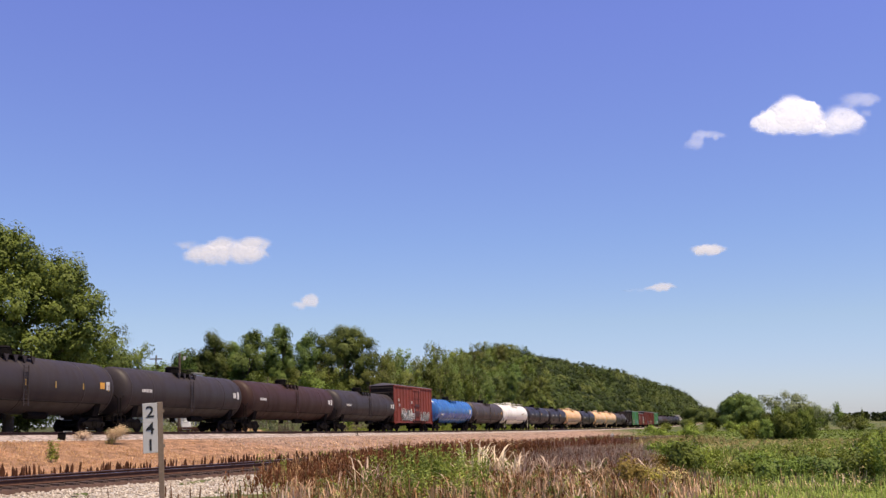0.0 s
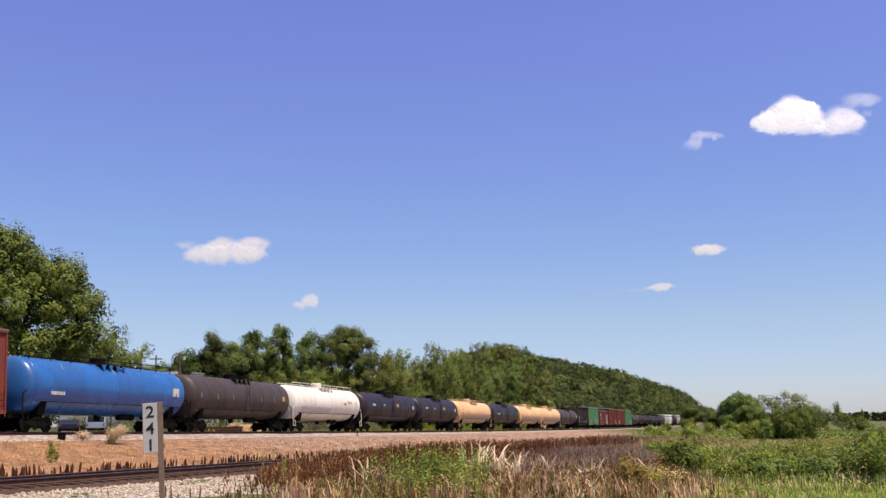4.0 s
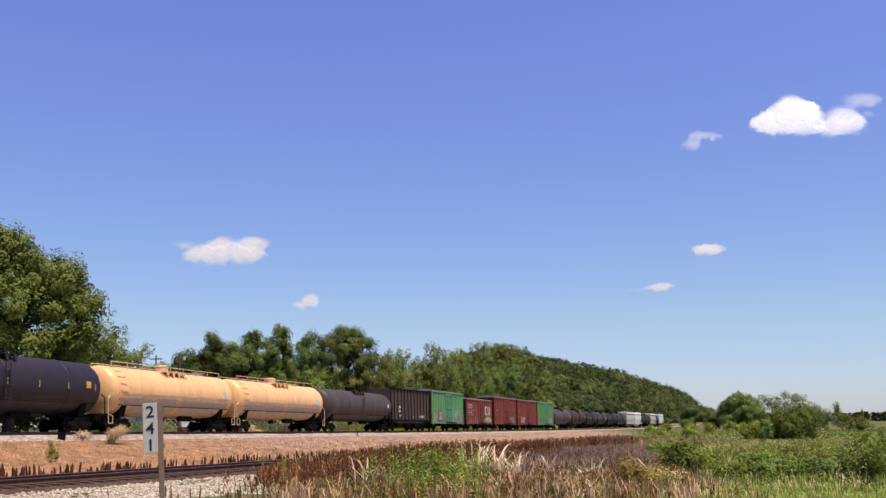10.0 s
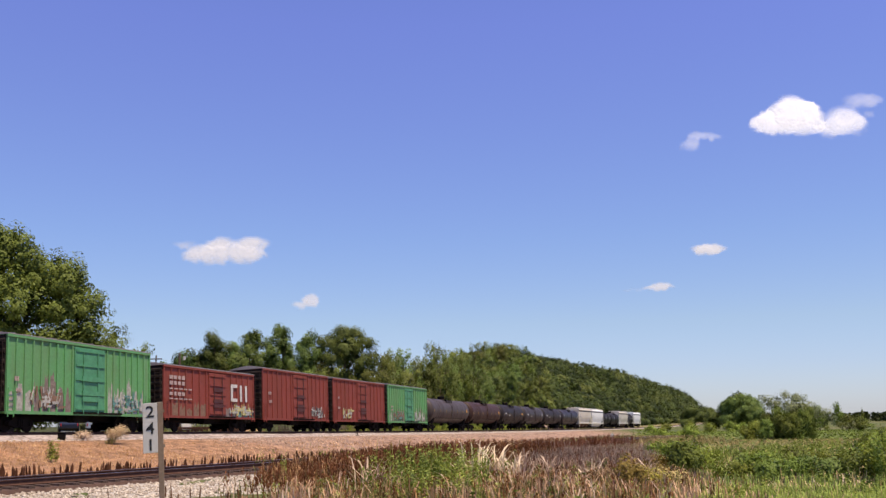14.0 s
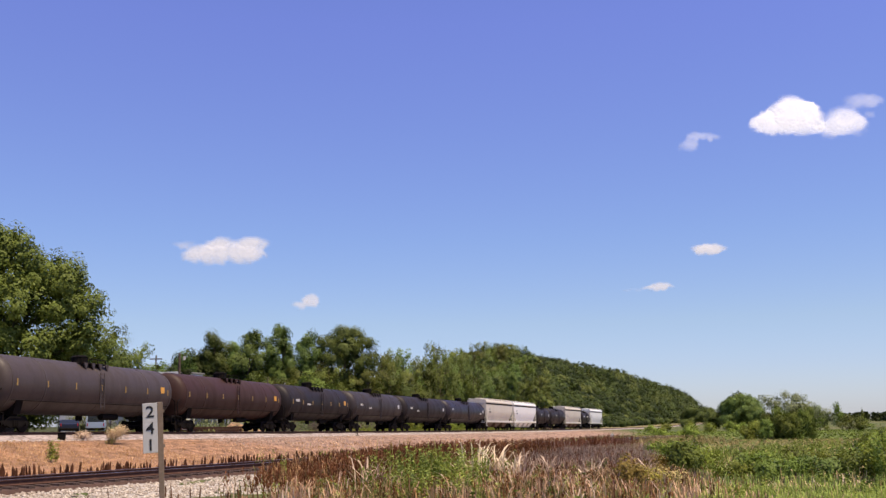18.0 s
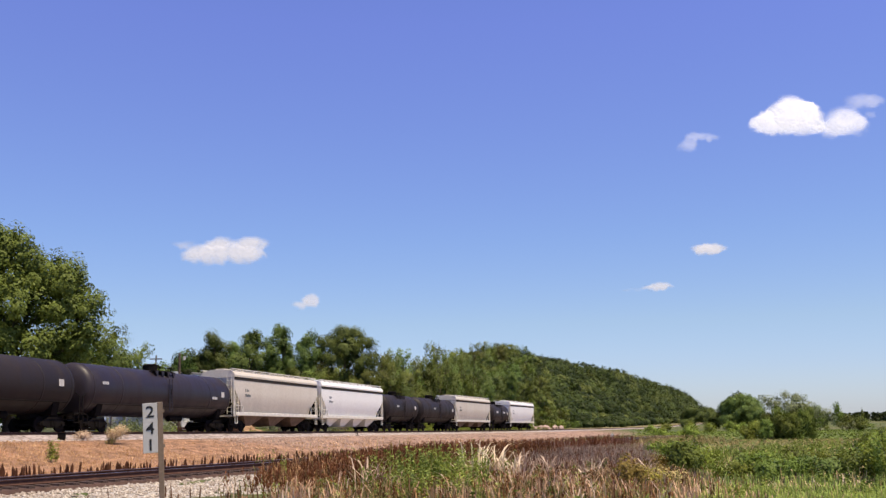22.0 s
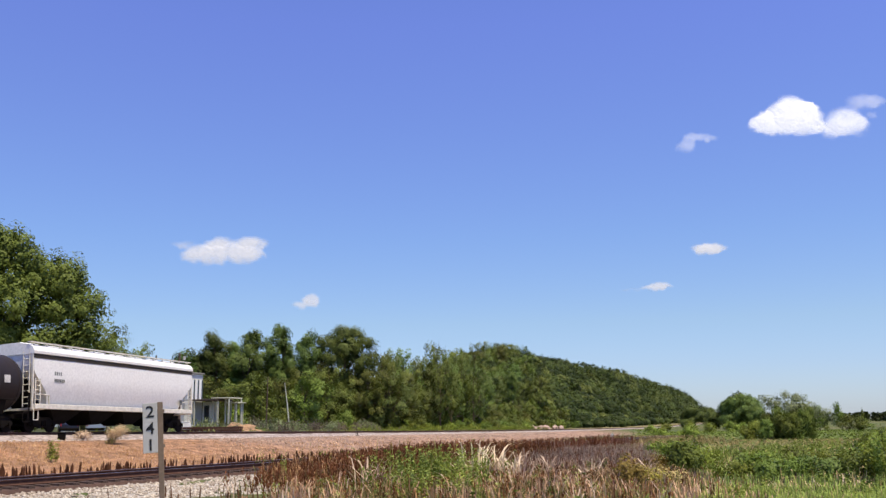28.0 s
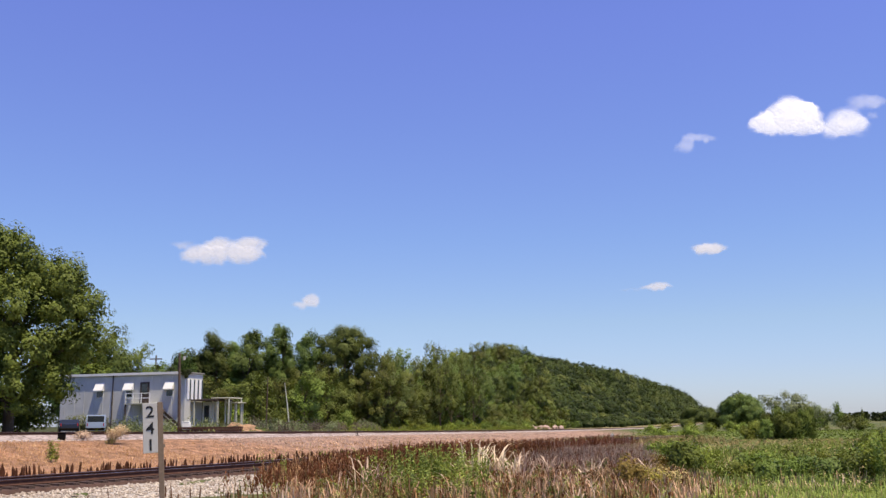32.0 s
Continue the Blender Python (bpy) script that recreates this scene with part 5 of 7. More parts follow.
def tank_car(L, paint_, label, style="plain", r=1.62, cz=2.64, marks=(), seed=0, rail=None, stripes=True, top_rail=0.5):
    rng = np.random.default_rng(seed + 100)
    car = thing("tank_car", label, "tank car", "freight cars of the train")
    e = L / 2 - 0.62
    prof = [(-e, 0.0)]
    for dx, q in ((0.02, 0.25), (0.08, 0.5), (0.17, 0.7), (0.27, 0.84), (0.38, 0.93), (0.5, 0.975), (0.64, 0.994), (0.78, 1.0)):    # dished head with a tight knuckle
        prof.append((-e + dx, r * q))
    seg = 10
    for i in range(1, seg):
        prof.append((-e + 0.78 + (2 * e - 1.56) * i / seg, r))
    prof += [(-x, q) for x, q in prof[8::-1]]
    bm = bmesh.new()
    lathe_x(bm, prof, cz, 44)
    part("tank", bm, paint_, car, smooth=True)
    for x in (-e + 0.74, -(e - 0.78) * 0.66, 0.0, (e - 0.78) * 0.66, e - 0.74):       # welded bands of the shell
        bm = bmesh.new()
        lathe_x(bm, [(x - 0.05, r), (x - 0.05, r + 0.012), (x + 0.05, r + 0.012), (x + 0.05, r)], cz, 44)
        part("band", bm, paint_, car, smooth=True)
    for s in (-1, 1):
        bm = bmesh.new()
        x = s * (L / 2 - 2.35)
        prism_x(bm, [(-1.3, cz - 0.95), (-0.95, cz - 1.28), (-0.4, cz - 1.52), (0.4, cz - 1.52), (0.95, cz - 1.28), (1.3, cz - 0.95), (1.1, 0.95), (-1.1, 0.95)], x - 0.28, x + 0.28)
        part("saddle", bm, M_UNDER, car)
        bm = bmesh.new()
        block(bm, s * (L / 2 - 1.9) - 1.55, s * (L / 2 - 1.9) + 1.55, -0.34, 0.34, 0.78, 1.08, 0.02)
        block(bm, s * (L / 2 - 0.55) - 0.30, s * (L / 2 - 0.55) + 0.05, -1.42, 1.42, 0.98, 1.10)
        part("stub_sill", bm, M_UNDER, car)
        for y in (-1.42, 1.42):                       # end handrail loops
            bm = bmesh.new()
            path_tube(bm, [(s * (L / 2 - 0.4), y, 1.05), (s * (L / 2 - 0.4), y, 2.05), (s * (L / 2 - 0.75), y * 0.98, 2.25)], 0.035)
            path_tube(bm, [(s * (L / 2 - 0.4), y, 1.05), (s * (L / 2 - 0.9), y, 0.95), (s * (L / 2 - 0.9), y, 0.5), (s * (L / 2 - 0.45), y, 0.5), (s * (L / 2 - 0.45), y, 1.0)], 0.03)
            part("end_handrail", bm, rail or M_UNDER, car)
    top = cz + r
    bm = bmesh.new()
    tube(bm, (0, 0, top - 0.12), (0, 0, top + 0.36), 0.5, 16)
    tube(bm, (0, 0, top + 0.36), (0, 0, top + 0.46), 0.54, 16, 0.42)
    tube(bm, (0.75, 0.1, top - 0.1), (0.75, 0.1, top + 0.22), 0.16, 10)
    part("manway", bm, M_UNDER if style != "long" else rail, car)
    bm = bmesh.new()                                  # walkway round the manway, on brackets
    h = top - 0.02
    for y in (-0.95, 0.95):
        block(bm, -1.25, 1.25, y - 0.24, y + 0.24, h - 0.16, h - 0.11)
    part("walkway", bm, M_UNDER if style != "long" else rail, car)
    for x in (-1.1, -0.35, 0.4, 1.1):
        bm = bmesh.new()
        prism(bm, [(x - 0.2, h - 0.12), (x + 0.2, h - 0.12), (x + 0.05, h - 0.5), (x - 0.02, h - 0.5)], -1.24, -1.16)
        part("bracket", bm, paint_, car)
    bm = bmesh.new()
    span = (L / 2 - 1.7) if style == "long" else 1.25
    hh = 0.42 if style == "long" else top_rail
    for y in (-1.0, 1.0) if style != "long" else (-0.75, 0.75):
        zb = cz + math.sqrt(max(r * r - y * y, 0.01))
        for z in (zb + hh,) if style == "long" else (zb + hh, zb + hh * 0.5):
            tube(bm, (-span, y, z), (span, y, z), 0.03, 6)
        for k in range(9 if style == "long" else 4):
            x = -span + 2 * span * k / (8 if style == "long" else 3)
            tube(bm, (x, y, zb - 0.05), (x, y, zb + hh), 0.028, 6)
    part("top_handrail", bm, rail or M_UNDER, car)
    if style != "long":
        ladder(car, 0, -(r + 0.03), cz - 1.3, cz + 0.9, paint_, 0.4, 9)
    bm = bmesh.new()                                  # long grab rail on the flank
    zg = cz - 0.98
    tube(bm, (-e + 0.9, -1.42, zg), (e - 0.9, -1.42, zg), 0.026, 6)
    part("side_rail", bm, M_UNDER, car)
    bm = bmesh.new()
    tube(bm, (0, 0, cz - r - 0.3), (0, 0, cz - r + 0.05), 0.2, 12)
    part("outlet_valve", bm, M_UNDER, car)
    bm = bmesh.new()
    tube(bm, (1.5, -0.5, 0.95), (3.2, -0.5, 0.95), 0.2, 12)
    part("brake_reservoir", bm, M_UNDER, car)
    if stripes:
        for x in np.linspace(-e + 1.1, e - 1.1, 7):
            bm = bmesh.new()
            block(bm, x - 0.045, x + 0.045, -(r + 0.012), -(r - 0.06), cz - 0.22, cz + 0.16)
            part("reflector", bm, M_YELLOW, car)
    if marks:
        pl = []
        for x, z, n, h in marks:
            pl += word(x, cz + z, n, h, rng)
        bars(car, "lettering", pl, M_LETTER, -r, "faded white lettering")
    bm = bmesh.new()
    block(bm, e - 2.0, e - 1.55, -(r + 0.014), -(r - 0.05), cz - 0.1, cz + 0.3)
    part("placard", bm, M_ORANGE if stripes else M_LETTER, car)
    running_gear(car, L, 2.35)
    return car


def tank_patch(car, x0, x1, a0, a1, mat, rng, label, r=1.62, cz=2.64, n=9):
    """A ragged patch of bare primer or grime wrapped on the near flank, between two angles in degrees."""
    bm = bmesh.new()
    rows = []
    for i in range(n + 1):
        x = x0 + (x1 - x0) * i / n
        lo, hi = a0 + rng.uniform(-2, 2), a1 + rng.uniform(-2, 2)
        rows.append([bm.verts.new((x + rng.uniform(-0.1, 0.1), -(r + 0.008) * math.cos(radians(q)), cz + (r + 0.008) * math.sin(radians(q)))) for q in np.linspace(lo, hi, 6)])
    for p, q in zip(rows[:-1], rows[1:]):
        for k in range(5):
            bm.faces.new((p[k], q[k], q[k + 1], p[k + 1]))
    part("worn_patch", bm, mat, car, label)


def loft(bm, levels):
    """Rectangles (z, half width, half length) laid over one another, closed."""
    rings = [[bm.verts.new((sx * xh, sy * yh, z)) for sx, sy in ((-1, -1), (1, -1), (1, 1), (-1, 1))] for z, yh, xh in levels]
    for a, b in zip(rings[:-1], rings[1:]):
        for k in range(4):
            bm.faces.new((a[k], a[(k + 1) % 4], b[(k + 1) % 4], b[k]))
    bm.faces.new(rings[0][::-1])
    bm.faces.new(rings[-1])


def covered_hopper(L, paint_, label, seed=0, bays=3, bay_mat=None):
    rng = np.random.default_rng(seed + 300)
    car = thing("covered_hopper", label, "hopper car", "freight cars of the train")
    e = L / 2 - 0.5
    bm = bmesh.new()
    zs = np.linspace(1.38, 4.26, 17)
    back = np.interp(zs, (1.38, 1.8, 2.25, 2.7, 3.05, 3.3, 4.26), (1.5, 1.46, 1.2, 0.66, 0.25, 0.06, 0.0))
    loft(bm, [(z, 1.08 + 0.47 * math.sin(min(1.0, (z - 1.0) / 2.2) * math.pi / 2) - 0.02 * max(0.0, (z - 3.3) / 1.0) ** 2, e - b) for z, b in zip(zs, back)])
    part("body", bm, paint_, car, smooth=True).data.set_sharp_from_angle(angle=radians(35))
    bm = bmesh.new()
    prism_x(bm, [(-1.52, 4.26), (-1.60, 4.28), (-1.61, 4.42), (-1.50, 4.64), (-1.22, 4.80), (-0.5, 4.93), (0.5, 4.93), (1.22, 4.80), (1.50, 4.64), (1.61, 4.42), (1.60, 4.28), (1.52, 4.26)], -e - 0.04, e + 0.04)
    part("roof", bm, paint_, car)
    bm = bmesh.new()
    for y in (-1.30, 1.30):
        block(bm, -e - 0.1, e + 0.1, y - 0.1, y + 0.1, 4.90, 4.96)
    for x in np.linspace(-e + 0.3, e - 0.3, 16):
        for y in (-1.30, 1.30):
            block(bm, x - 0.03, x + 0.03, y - 0.04, y + 0.04, 4.70, 4.9)
    part("running_board", bm, M_CREAM, car)
    # dark strips paint in the shade that the roof edge casts
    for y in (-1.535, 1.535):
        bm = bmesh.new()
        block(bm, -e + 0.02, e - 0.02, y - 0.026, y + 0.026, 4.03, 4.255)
        part("eave_shade", bm, M_EAVESHADE, car, "dark strip painting the eave's shade under the roof edge")
    for k in range(8):
        x = -e + 1.2 + k * (2 * e - 2.4) / 7
        bm = bmesh.new()
        block(bm, x - 0.75, x + 0.75, -0.38, 0.38, 4.91, 5.02, 0.03)
        part("hatch", bm, paint_, car)
    for y in (-1, 1):
        bm = bmesh.new()
        block(bm, -e + 0.15, e - 0.15, y * 1.52 - 0.09, y * 1.52 + 0.09, 1.22, 1.50, 0.02)
        part("side_sill", bm, M_CREAM, car, "pale side sill along the bottom edge")
    bw = (2 * e - 3.2) / bays
    for k in range(bays):
        x = -e + 1.6 + bw * (k + 0.5)
        bm = bmesh.new()
        a = [bm.verts.new((x + sx * bw * 0.47, sy * 1.38, 1.38)) for sx, sy in ((-1, -1), (1, -1), (1, 1), (-1, 1))]
        b = [bm.verts.new((x + sx * 0.45, sy * 0.75, 0.48)) for sx, sy in ((-1, -1), (1, -1), (1, 1), (-1, 1))]
        for q in range(4):
            bm.faces.new((b[q], b[(q + 1) % 4], a[(q + 1) % 4], a[q]))
        bm.faces.new(b[::-1])
        bm.faces.new(a)
        bmesh.ops.recalc_face_normals(bm, faces=bm.faces[:])
        part("hopper_bay", bm, bay_mat or paint_, car)
    for s in (-1, 1):
        bm = bmesh.new()
        x = s * (e - 0.02)
        for y in (-1.48, 1.48):
            block(bm, x - 0.05, x + 0.05, y - 0.05, y + 0.05, 1.2, 4.3)
            block(bm, x - s * 1.45 - 0.04, x - s * 1.45 + 0.04, y - 0.04, y + 0.04, 1.45, 2.0)
            tube(bm, (x, y, 2.1), (x - s * 1.4, y, 2.0), 0.03, 6)
        block(bm, x - s * 0.5 - 0.5, x - s * 0.5 + 0.5, -1.5, 1.5, 1.18, 1.30)
        part("end_frame", bm, M_CREAM if rng.random() < 2 else paint_, car, "pale steel end posts and platform")
        bm = bmesh.new()
        block(bm, s * (L / 2 - 1.6) - 1.3, s * (L / 2 - 1.6) + 1.3, -0.3, 0.3, 0.80, 1.18)
        prism(bm, [(s * (e - 1.5), 1.3), (s * (e - 0.1), 3.0), (s * (e - 0.25), 3.0), (s * (e - 1.65), 1.3)], -0.9, 0.9)
        part("end_sill", bm, M_UNDER, car)
        ladder(car, x - s * 0.35, -1.56, 1.35, 2.9, M_CREAM, 0.42, 6)
        ladder(car, x + s * 0.04, -1.1, 1.35, 4.5, M_CREAM, 0.4, 9, "y")
        bm = bmesh.new()
        path_tube(bm, [(x - s * 0.5, -1.5, 1.2), (x - s * 0.5, -1.5, 0.62), (x - s * 0.12, -1.5, 0.62), (x - s * 0.12, -1.5, 1.2)], 0.03)
        part("step", bm, M_CREAM, car)
    bars(car, "lettering", word(-e + 1.9, 3.25, 4, 0.22, rng) + word(-e + 1.9, 2.85, 6, 0.2, rng) + [(e - 1.6, 2.0, 0.3, 0.3)], M_TAGDARK, -1.54, "dark unreadable lettering")
    running_gear(car, L, 2.1)
    return car


def graffiti(car, rng, x0, x1, z0, z1, y, mats, n):
    """Sprayed letters that cannot be read, as slanting strokes in two or three paints."""
    for q, mat in enumerate(mats):
        bm = bmesh.new()
        for i in range(n):
            x = rng.uniform(x0, x1)
            hz = (z1 - z0) * rng.uniform(0.25, 0.6)
            z = rng.uniform(z0, z1 - hz)
            w, k = rng.uniform(0.05, 0.2) * (1.0 if q == 0 else 0.5), rng.uniform(-0.35, 0.45)
            d = 0.004 * q + rng.uniform(0, 0.003)
            if rng.random() < 0.3:
                hz, w = rng.uniform(0.1, 0.2), rng.uniform(0.3, 0.7)
            a = [bm.verts.new((px, y - 0.006 - d, pz)) for px, pz in ((x, z), (x + w, z + 0.03), (x + w + k * hz, z + hz), (x + k * hz, z + hz * 0.94))]
            b = [bm.verts.new((v.co.x, y + 0.02, v.co.z)) for v in a]
            bm.faces.new(a)
            for j in range(4):
                bm.faces.new((a[j], b[j], b[(j + 1) % 4], a[(j + 1) % 4]))
        tagged(part("graffiti", bm, mat, car, "sprayed graffiti strokes"), kind="stuff")


def box_car(L, H, paint_, label, door=None, door_x=0.0, door_w=3.0, posts=16, seed=0, tags=(), text=(), worn=()):
    rng = np.random.default_rng(seed + 500)
    car = thing("boxcar", label, "boxcar", "freight cars of the train")
    e = L / 2 - 0.55
    zt = H - 0.28
    bm = bmesh.new()
    block(bm, -e, e, -1.46, 1.46, 1.02, zt)
    part("body", bm, paint_, car)
    for i in range(posts):
        x = -e + 0.06 + (2 * e - 0.12) * i / (posts - 1)
        if abs(x - door_x) < door_w / 2 + 0.05:
            continue
        for y in (-1, 1):
            bm = bmesh.new()
            prism_x(bm, [(y * 1.46, 1.0), (y * 1.535, 1.04), (y * 1.535, zt - 0.06), (y * 1.46, zt - 0.02)], x - 0.055, x + 0.055)
            bmesh.ops.recalc_face_normals(bm, faces=bm.faces[:])
            part("side_post", bm, paint_, car)
    pitch = (2 * e - 0.12) / (posts - 1)
    for x0, x1, h, mat in worn:
        for i in range(posts - 1):
            a = -e + 0.06 + pitch * i + 0.055
            b = a + pitch - 0.11
            if (a + b) / 2 < x0 or (a + b) / 2 > x1 or abs((a + b) / 2 - door_x) < door_w / 2 + 0.2:
                continue
            pts = [(a, 1.09)] + [(a + (b - a) * q / 5, 1.09 + h * (0.28 + 0.42 * rng.random() + 0.12 * math.sin(i * 1.7))) for q in range(6)] + [(b, 1.09)]
            bm = bmesh.new()
            prism(bm, pts, -1.464, -1.458)
            bmesh.ops.recalc_face_normals(bm, faces=bm.faces[:])
            part("worn_patch", bm, mat, car, "patch of paint worn off low on the side")
    for y in (-1, 1):
        bm = bmesh.new()
        block(bm, -e - 0.02, e + 0.02, y * 1.50 - 0.06, y * 1.50 + 0.06, zt - 0.16, zt + 0.02, 0.02)
        block(bm, -e, e, y * 1.49 - 0.06, y * 1.49 + 0.06, 0.92, 1.08)
        part("chord", bm, paint_, car)
    dm = door or paint_
    for y in (-1, 1):
        bm = bmesh.new()
        block(bm, door_x - door_w / 2, door_x + door_w / 2, y * 1.50 - 0.05, y * 1.50 + 0.05, 1.12, zt - 0.25, 0.02)
        d = part("door", bm, dm, car, "sliding side door")
        bm = bmesh.new()
        for k in range(5):
            z = 1.3 + (zt - 1.75) * k / 4
            block(bm, door_x - door_w / 2 + 0.06, door_x + door_w / 2 - 0.06, y * 1.57 - 0.03, y * 1.57 + 0.03, z - 0.05, z + 0.05)
        part("door_rib", bm, dm, d)
        bm = bmesh.new()
        for x in (-0.35, 0.35):
            tube(bm, (door_x + x * door_w * 0.7, y * 1.60, 1.0), (door_x + x * door_w * 0.7, y * 1.60, zt - 0.4), 0.035, 6)
        for z in (1.9, 2.25, 3.1):
            block(bm, door_x - door_w * 0.28, door_x + door_w * 0.28, y * 1.60 - 0.04, y * 1.60 + 0.04, z - 0.17, z + 0.12)
        part("lock_bar", bm, M_DARKRED if paint_ is not M_GREEN else dm, d, "locking bars")
        bm = bmesh.new()
        block(bm, door_x - door_w * 0.55, door_x + door_w * 1.1, y * 1.58 - 0.04, y * 1.58 + 0.04, 1.0, 1.1)
        part("door_track", bm, M_UNDER, d)
    bm = bmesh.new()
    prism_x(bm, [(-1.56, zt - 0.02), (-1.56, zt + 0.04), (0, H), (1.56, zt + 0.04), (1.56, zt - 0.02)], -e - 0.06, e + 0.06)
    part("roof", bm, M_ROOF, car, "galvanised sheet roof")
    for k in range(12):
        x = -e + 2 * e * (k + 0.5) / 12
        bm = bmesh.new()
        prism_x(bm, [(-1.5, zt + 0.04), (-1.5, zt + 0.09), (0, H + 0.05), (1.5, zt + 0.09), (1.5, zt + 0.04), (0, H)], x - 0.04, x + 0.04)
        part("roof_rib", bm, M_ROOF, car)
    # the ends' shade and grime are both put into this near-black colour
    for s in (-1, 1):
        for k in range(7):
            z = 1.35 + (zt - 1.7) * k / 6
            bm = bmesh.new()
            prism(bm, [(s * e, z - 0.16), (s * (e + 0.08), z - 0.06), (s * (e + 0.08), z + 0.06), (s * e, z + 0.16)], -1.38, 1.38)
            bmesh.ops.recalc_face_normals(bm, faces=bm.faces[:])
            part("end_corrugation", bm, M_ENDSHADE, car)
        bm = bmesh.new()
        block(bm, s * e - 0.004, s * e + 0.004, -1.44, 1.44, 1.04, zt - 0.05)
        part("end_panel", bm, M_ENDSHADE, car, "end blackened with painted shade and grime")
        ladder(car, s * (e - 0.35), -1.56, 0.75, 2.3, paint_, 0.45, 5)
        ladder(car, s * (e + 0.12), -1.1, 1.1, zt - 0.4, M_ENDSHADE, 0.42, 10, "y")
        bm = bmesh.new()
        block(bm, s * (L / 2 - 1.5) - 1.2, s * (L / 2 - 1.5) + 1.2, -0.3, 0.3, 0.72, 1.02)
        part("end_sill", bm, M_UNDER, car)
    bm = bmesh.new()
    block(bm, -e + 0.5, e - 0.5, -0.35, 0.35, 0.66, 1.02)
    block(bm, -0.6, 0.8, -1.1, -0.6, 0.55, 0.95, 0.05)
    part("underframe", bm, M_UNDER, car)
    pl = []
    for x, z, n, h, *w in text:
        pl += word(x, z, n, h, rng, *w)
    if pl:
        bars(car, "lettering", pl, M_FAINT, -1.54, "faded pinkish white lettering")
    for x0, x1, z0, z1, mats, n in tags:
        graffiti(car, rng, x0, x1, z0, z1, -1.545, mats, n)
    running_gear(car, L, 2.3)
    return car


def open_hopper(L, H, label):
    rng = np.random.default_rng(9)
    car = thing("open_hopper", label, "hopper car", "freight cars of the train")
    e = L / 2 - 0.5
    for y in (-1, 1):
        bm = bmesh.new()
        block(bm, -e, e, y * 1.47 - 0.05, y * 1.47 + 0.05, 1.25, H)
        part("side", bm, M_BHOP, car)
        for k in range(13):
            x = -e + 0.1 + (2 * e - 0.2) * k / 12
            bm = bmesh.new()
            block(bm, x - 0.06, x + 0.06, min(y * 1.52, y * 1.60), max(y * 1.52, y * 1.60), 1.2, H - 0.1)
            part("side_post", bm, M_UNDER, car)
        bm = bmesh.new()
        block(bm, -e - 0.03, e + 0.03, y * 1.53 - 0.1, y * 1.53 + 0.1, H - 0.12, H + 0.06, 0.03)
        block(bm, -e, e, y * 1.53 - 0.09, y * 1.53 + 0.09, 1.12, 1.32, 0.02)
        part("top_chord", bm, M_UNDER, car)
    for s in (-1, 1):
        bm = bmesh.new()
        block(bm, s * (e - 0.05) - 0.05, s * (e - 0.05) + 0.05, -1.45, 1.45, 2.2, H)
        prism(bm, [(s * (e - 0.1), 2.3), (s * (e - 2.6), 1.0), (s * (e - 2.7), 1.0), (s * (e - 0.2), 2.35)], -1.4, 1.4)
        part("end_wall", bm, M_BHOP, car)
        bm = bmesh.new()
        for y in (-1.4, 1.4):
            block(bm, s * (e - 0.05) - 0.07, s * (e - 0.05) + 0.07, y - 0.07, y + 0.07, 0.95, 2.4)
        block(bm, s * (L / 2 - 1.5) - 1.2, s * (L / 2 - 1.5) + 1.2, -0.9, 0.9, 0.80, 1.1)
        part("end_sill", bm, M_UNDER, car)
        ladder(car, s * (e - 0.3), -1.64, 0.8, 2.8, M_UNDER, 0.42, 6)
    bm = bmesh.new()
    block(bm, -e + 2.2, e - 2.2, -1.4, 1.4, 0.9, 1.2)
    block(bm, -e + 0.1, e - 0.1, -1.41, 1.41, 3.9, 4.0)
    part("floor", bm, M_BHOP, car)
    for k in range(3):
        bm = bmesh.new()
        x = (k - 1) * 3.0
        prism(bm, [(x - 1.2, 1.0), (x + 1.2, 1.0), (x + 0.5, 0.4), (x - 0.5, 0.4)], -1.2, 1.2)
        part("hopper_bay", bm, M_UNDER, car)
    pl = word(-e + 2.8, 2.75, 3, 0.30, rng) + word(-e + 2.8, 2.3, 3, 0.30, rng) + word(-e + 2.9, 1.75, 6, 0.16, rng) + word(e - 3.8, 1.7, 5, 0.3, rng, 0.3) + word(e - 6.3, 1.6, 3, 0.14, rng)
    bars(car, "lettering", pl, M_LETTER, -1.525, "faded white lettering")
    running_gear(car, L, 2.1)
    return car


TRAIN = []      # (car, place of its middle behind the train's rear end, length)


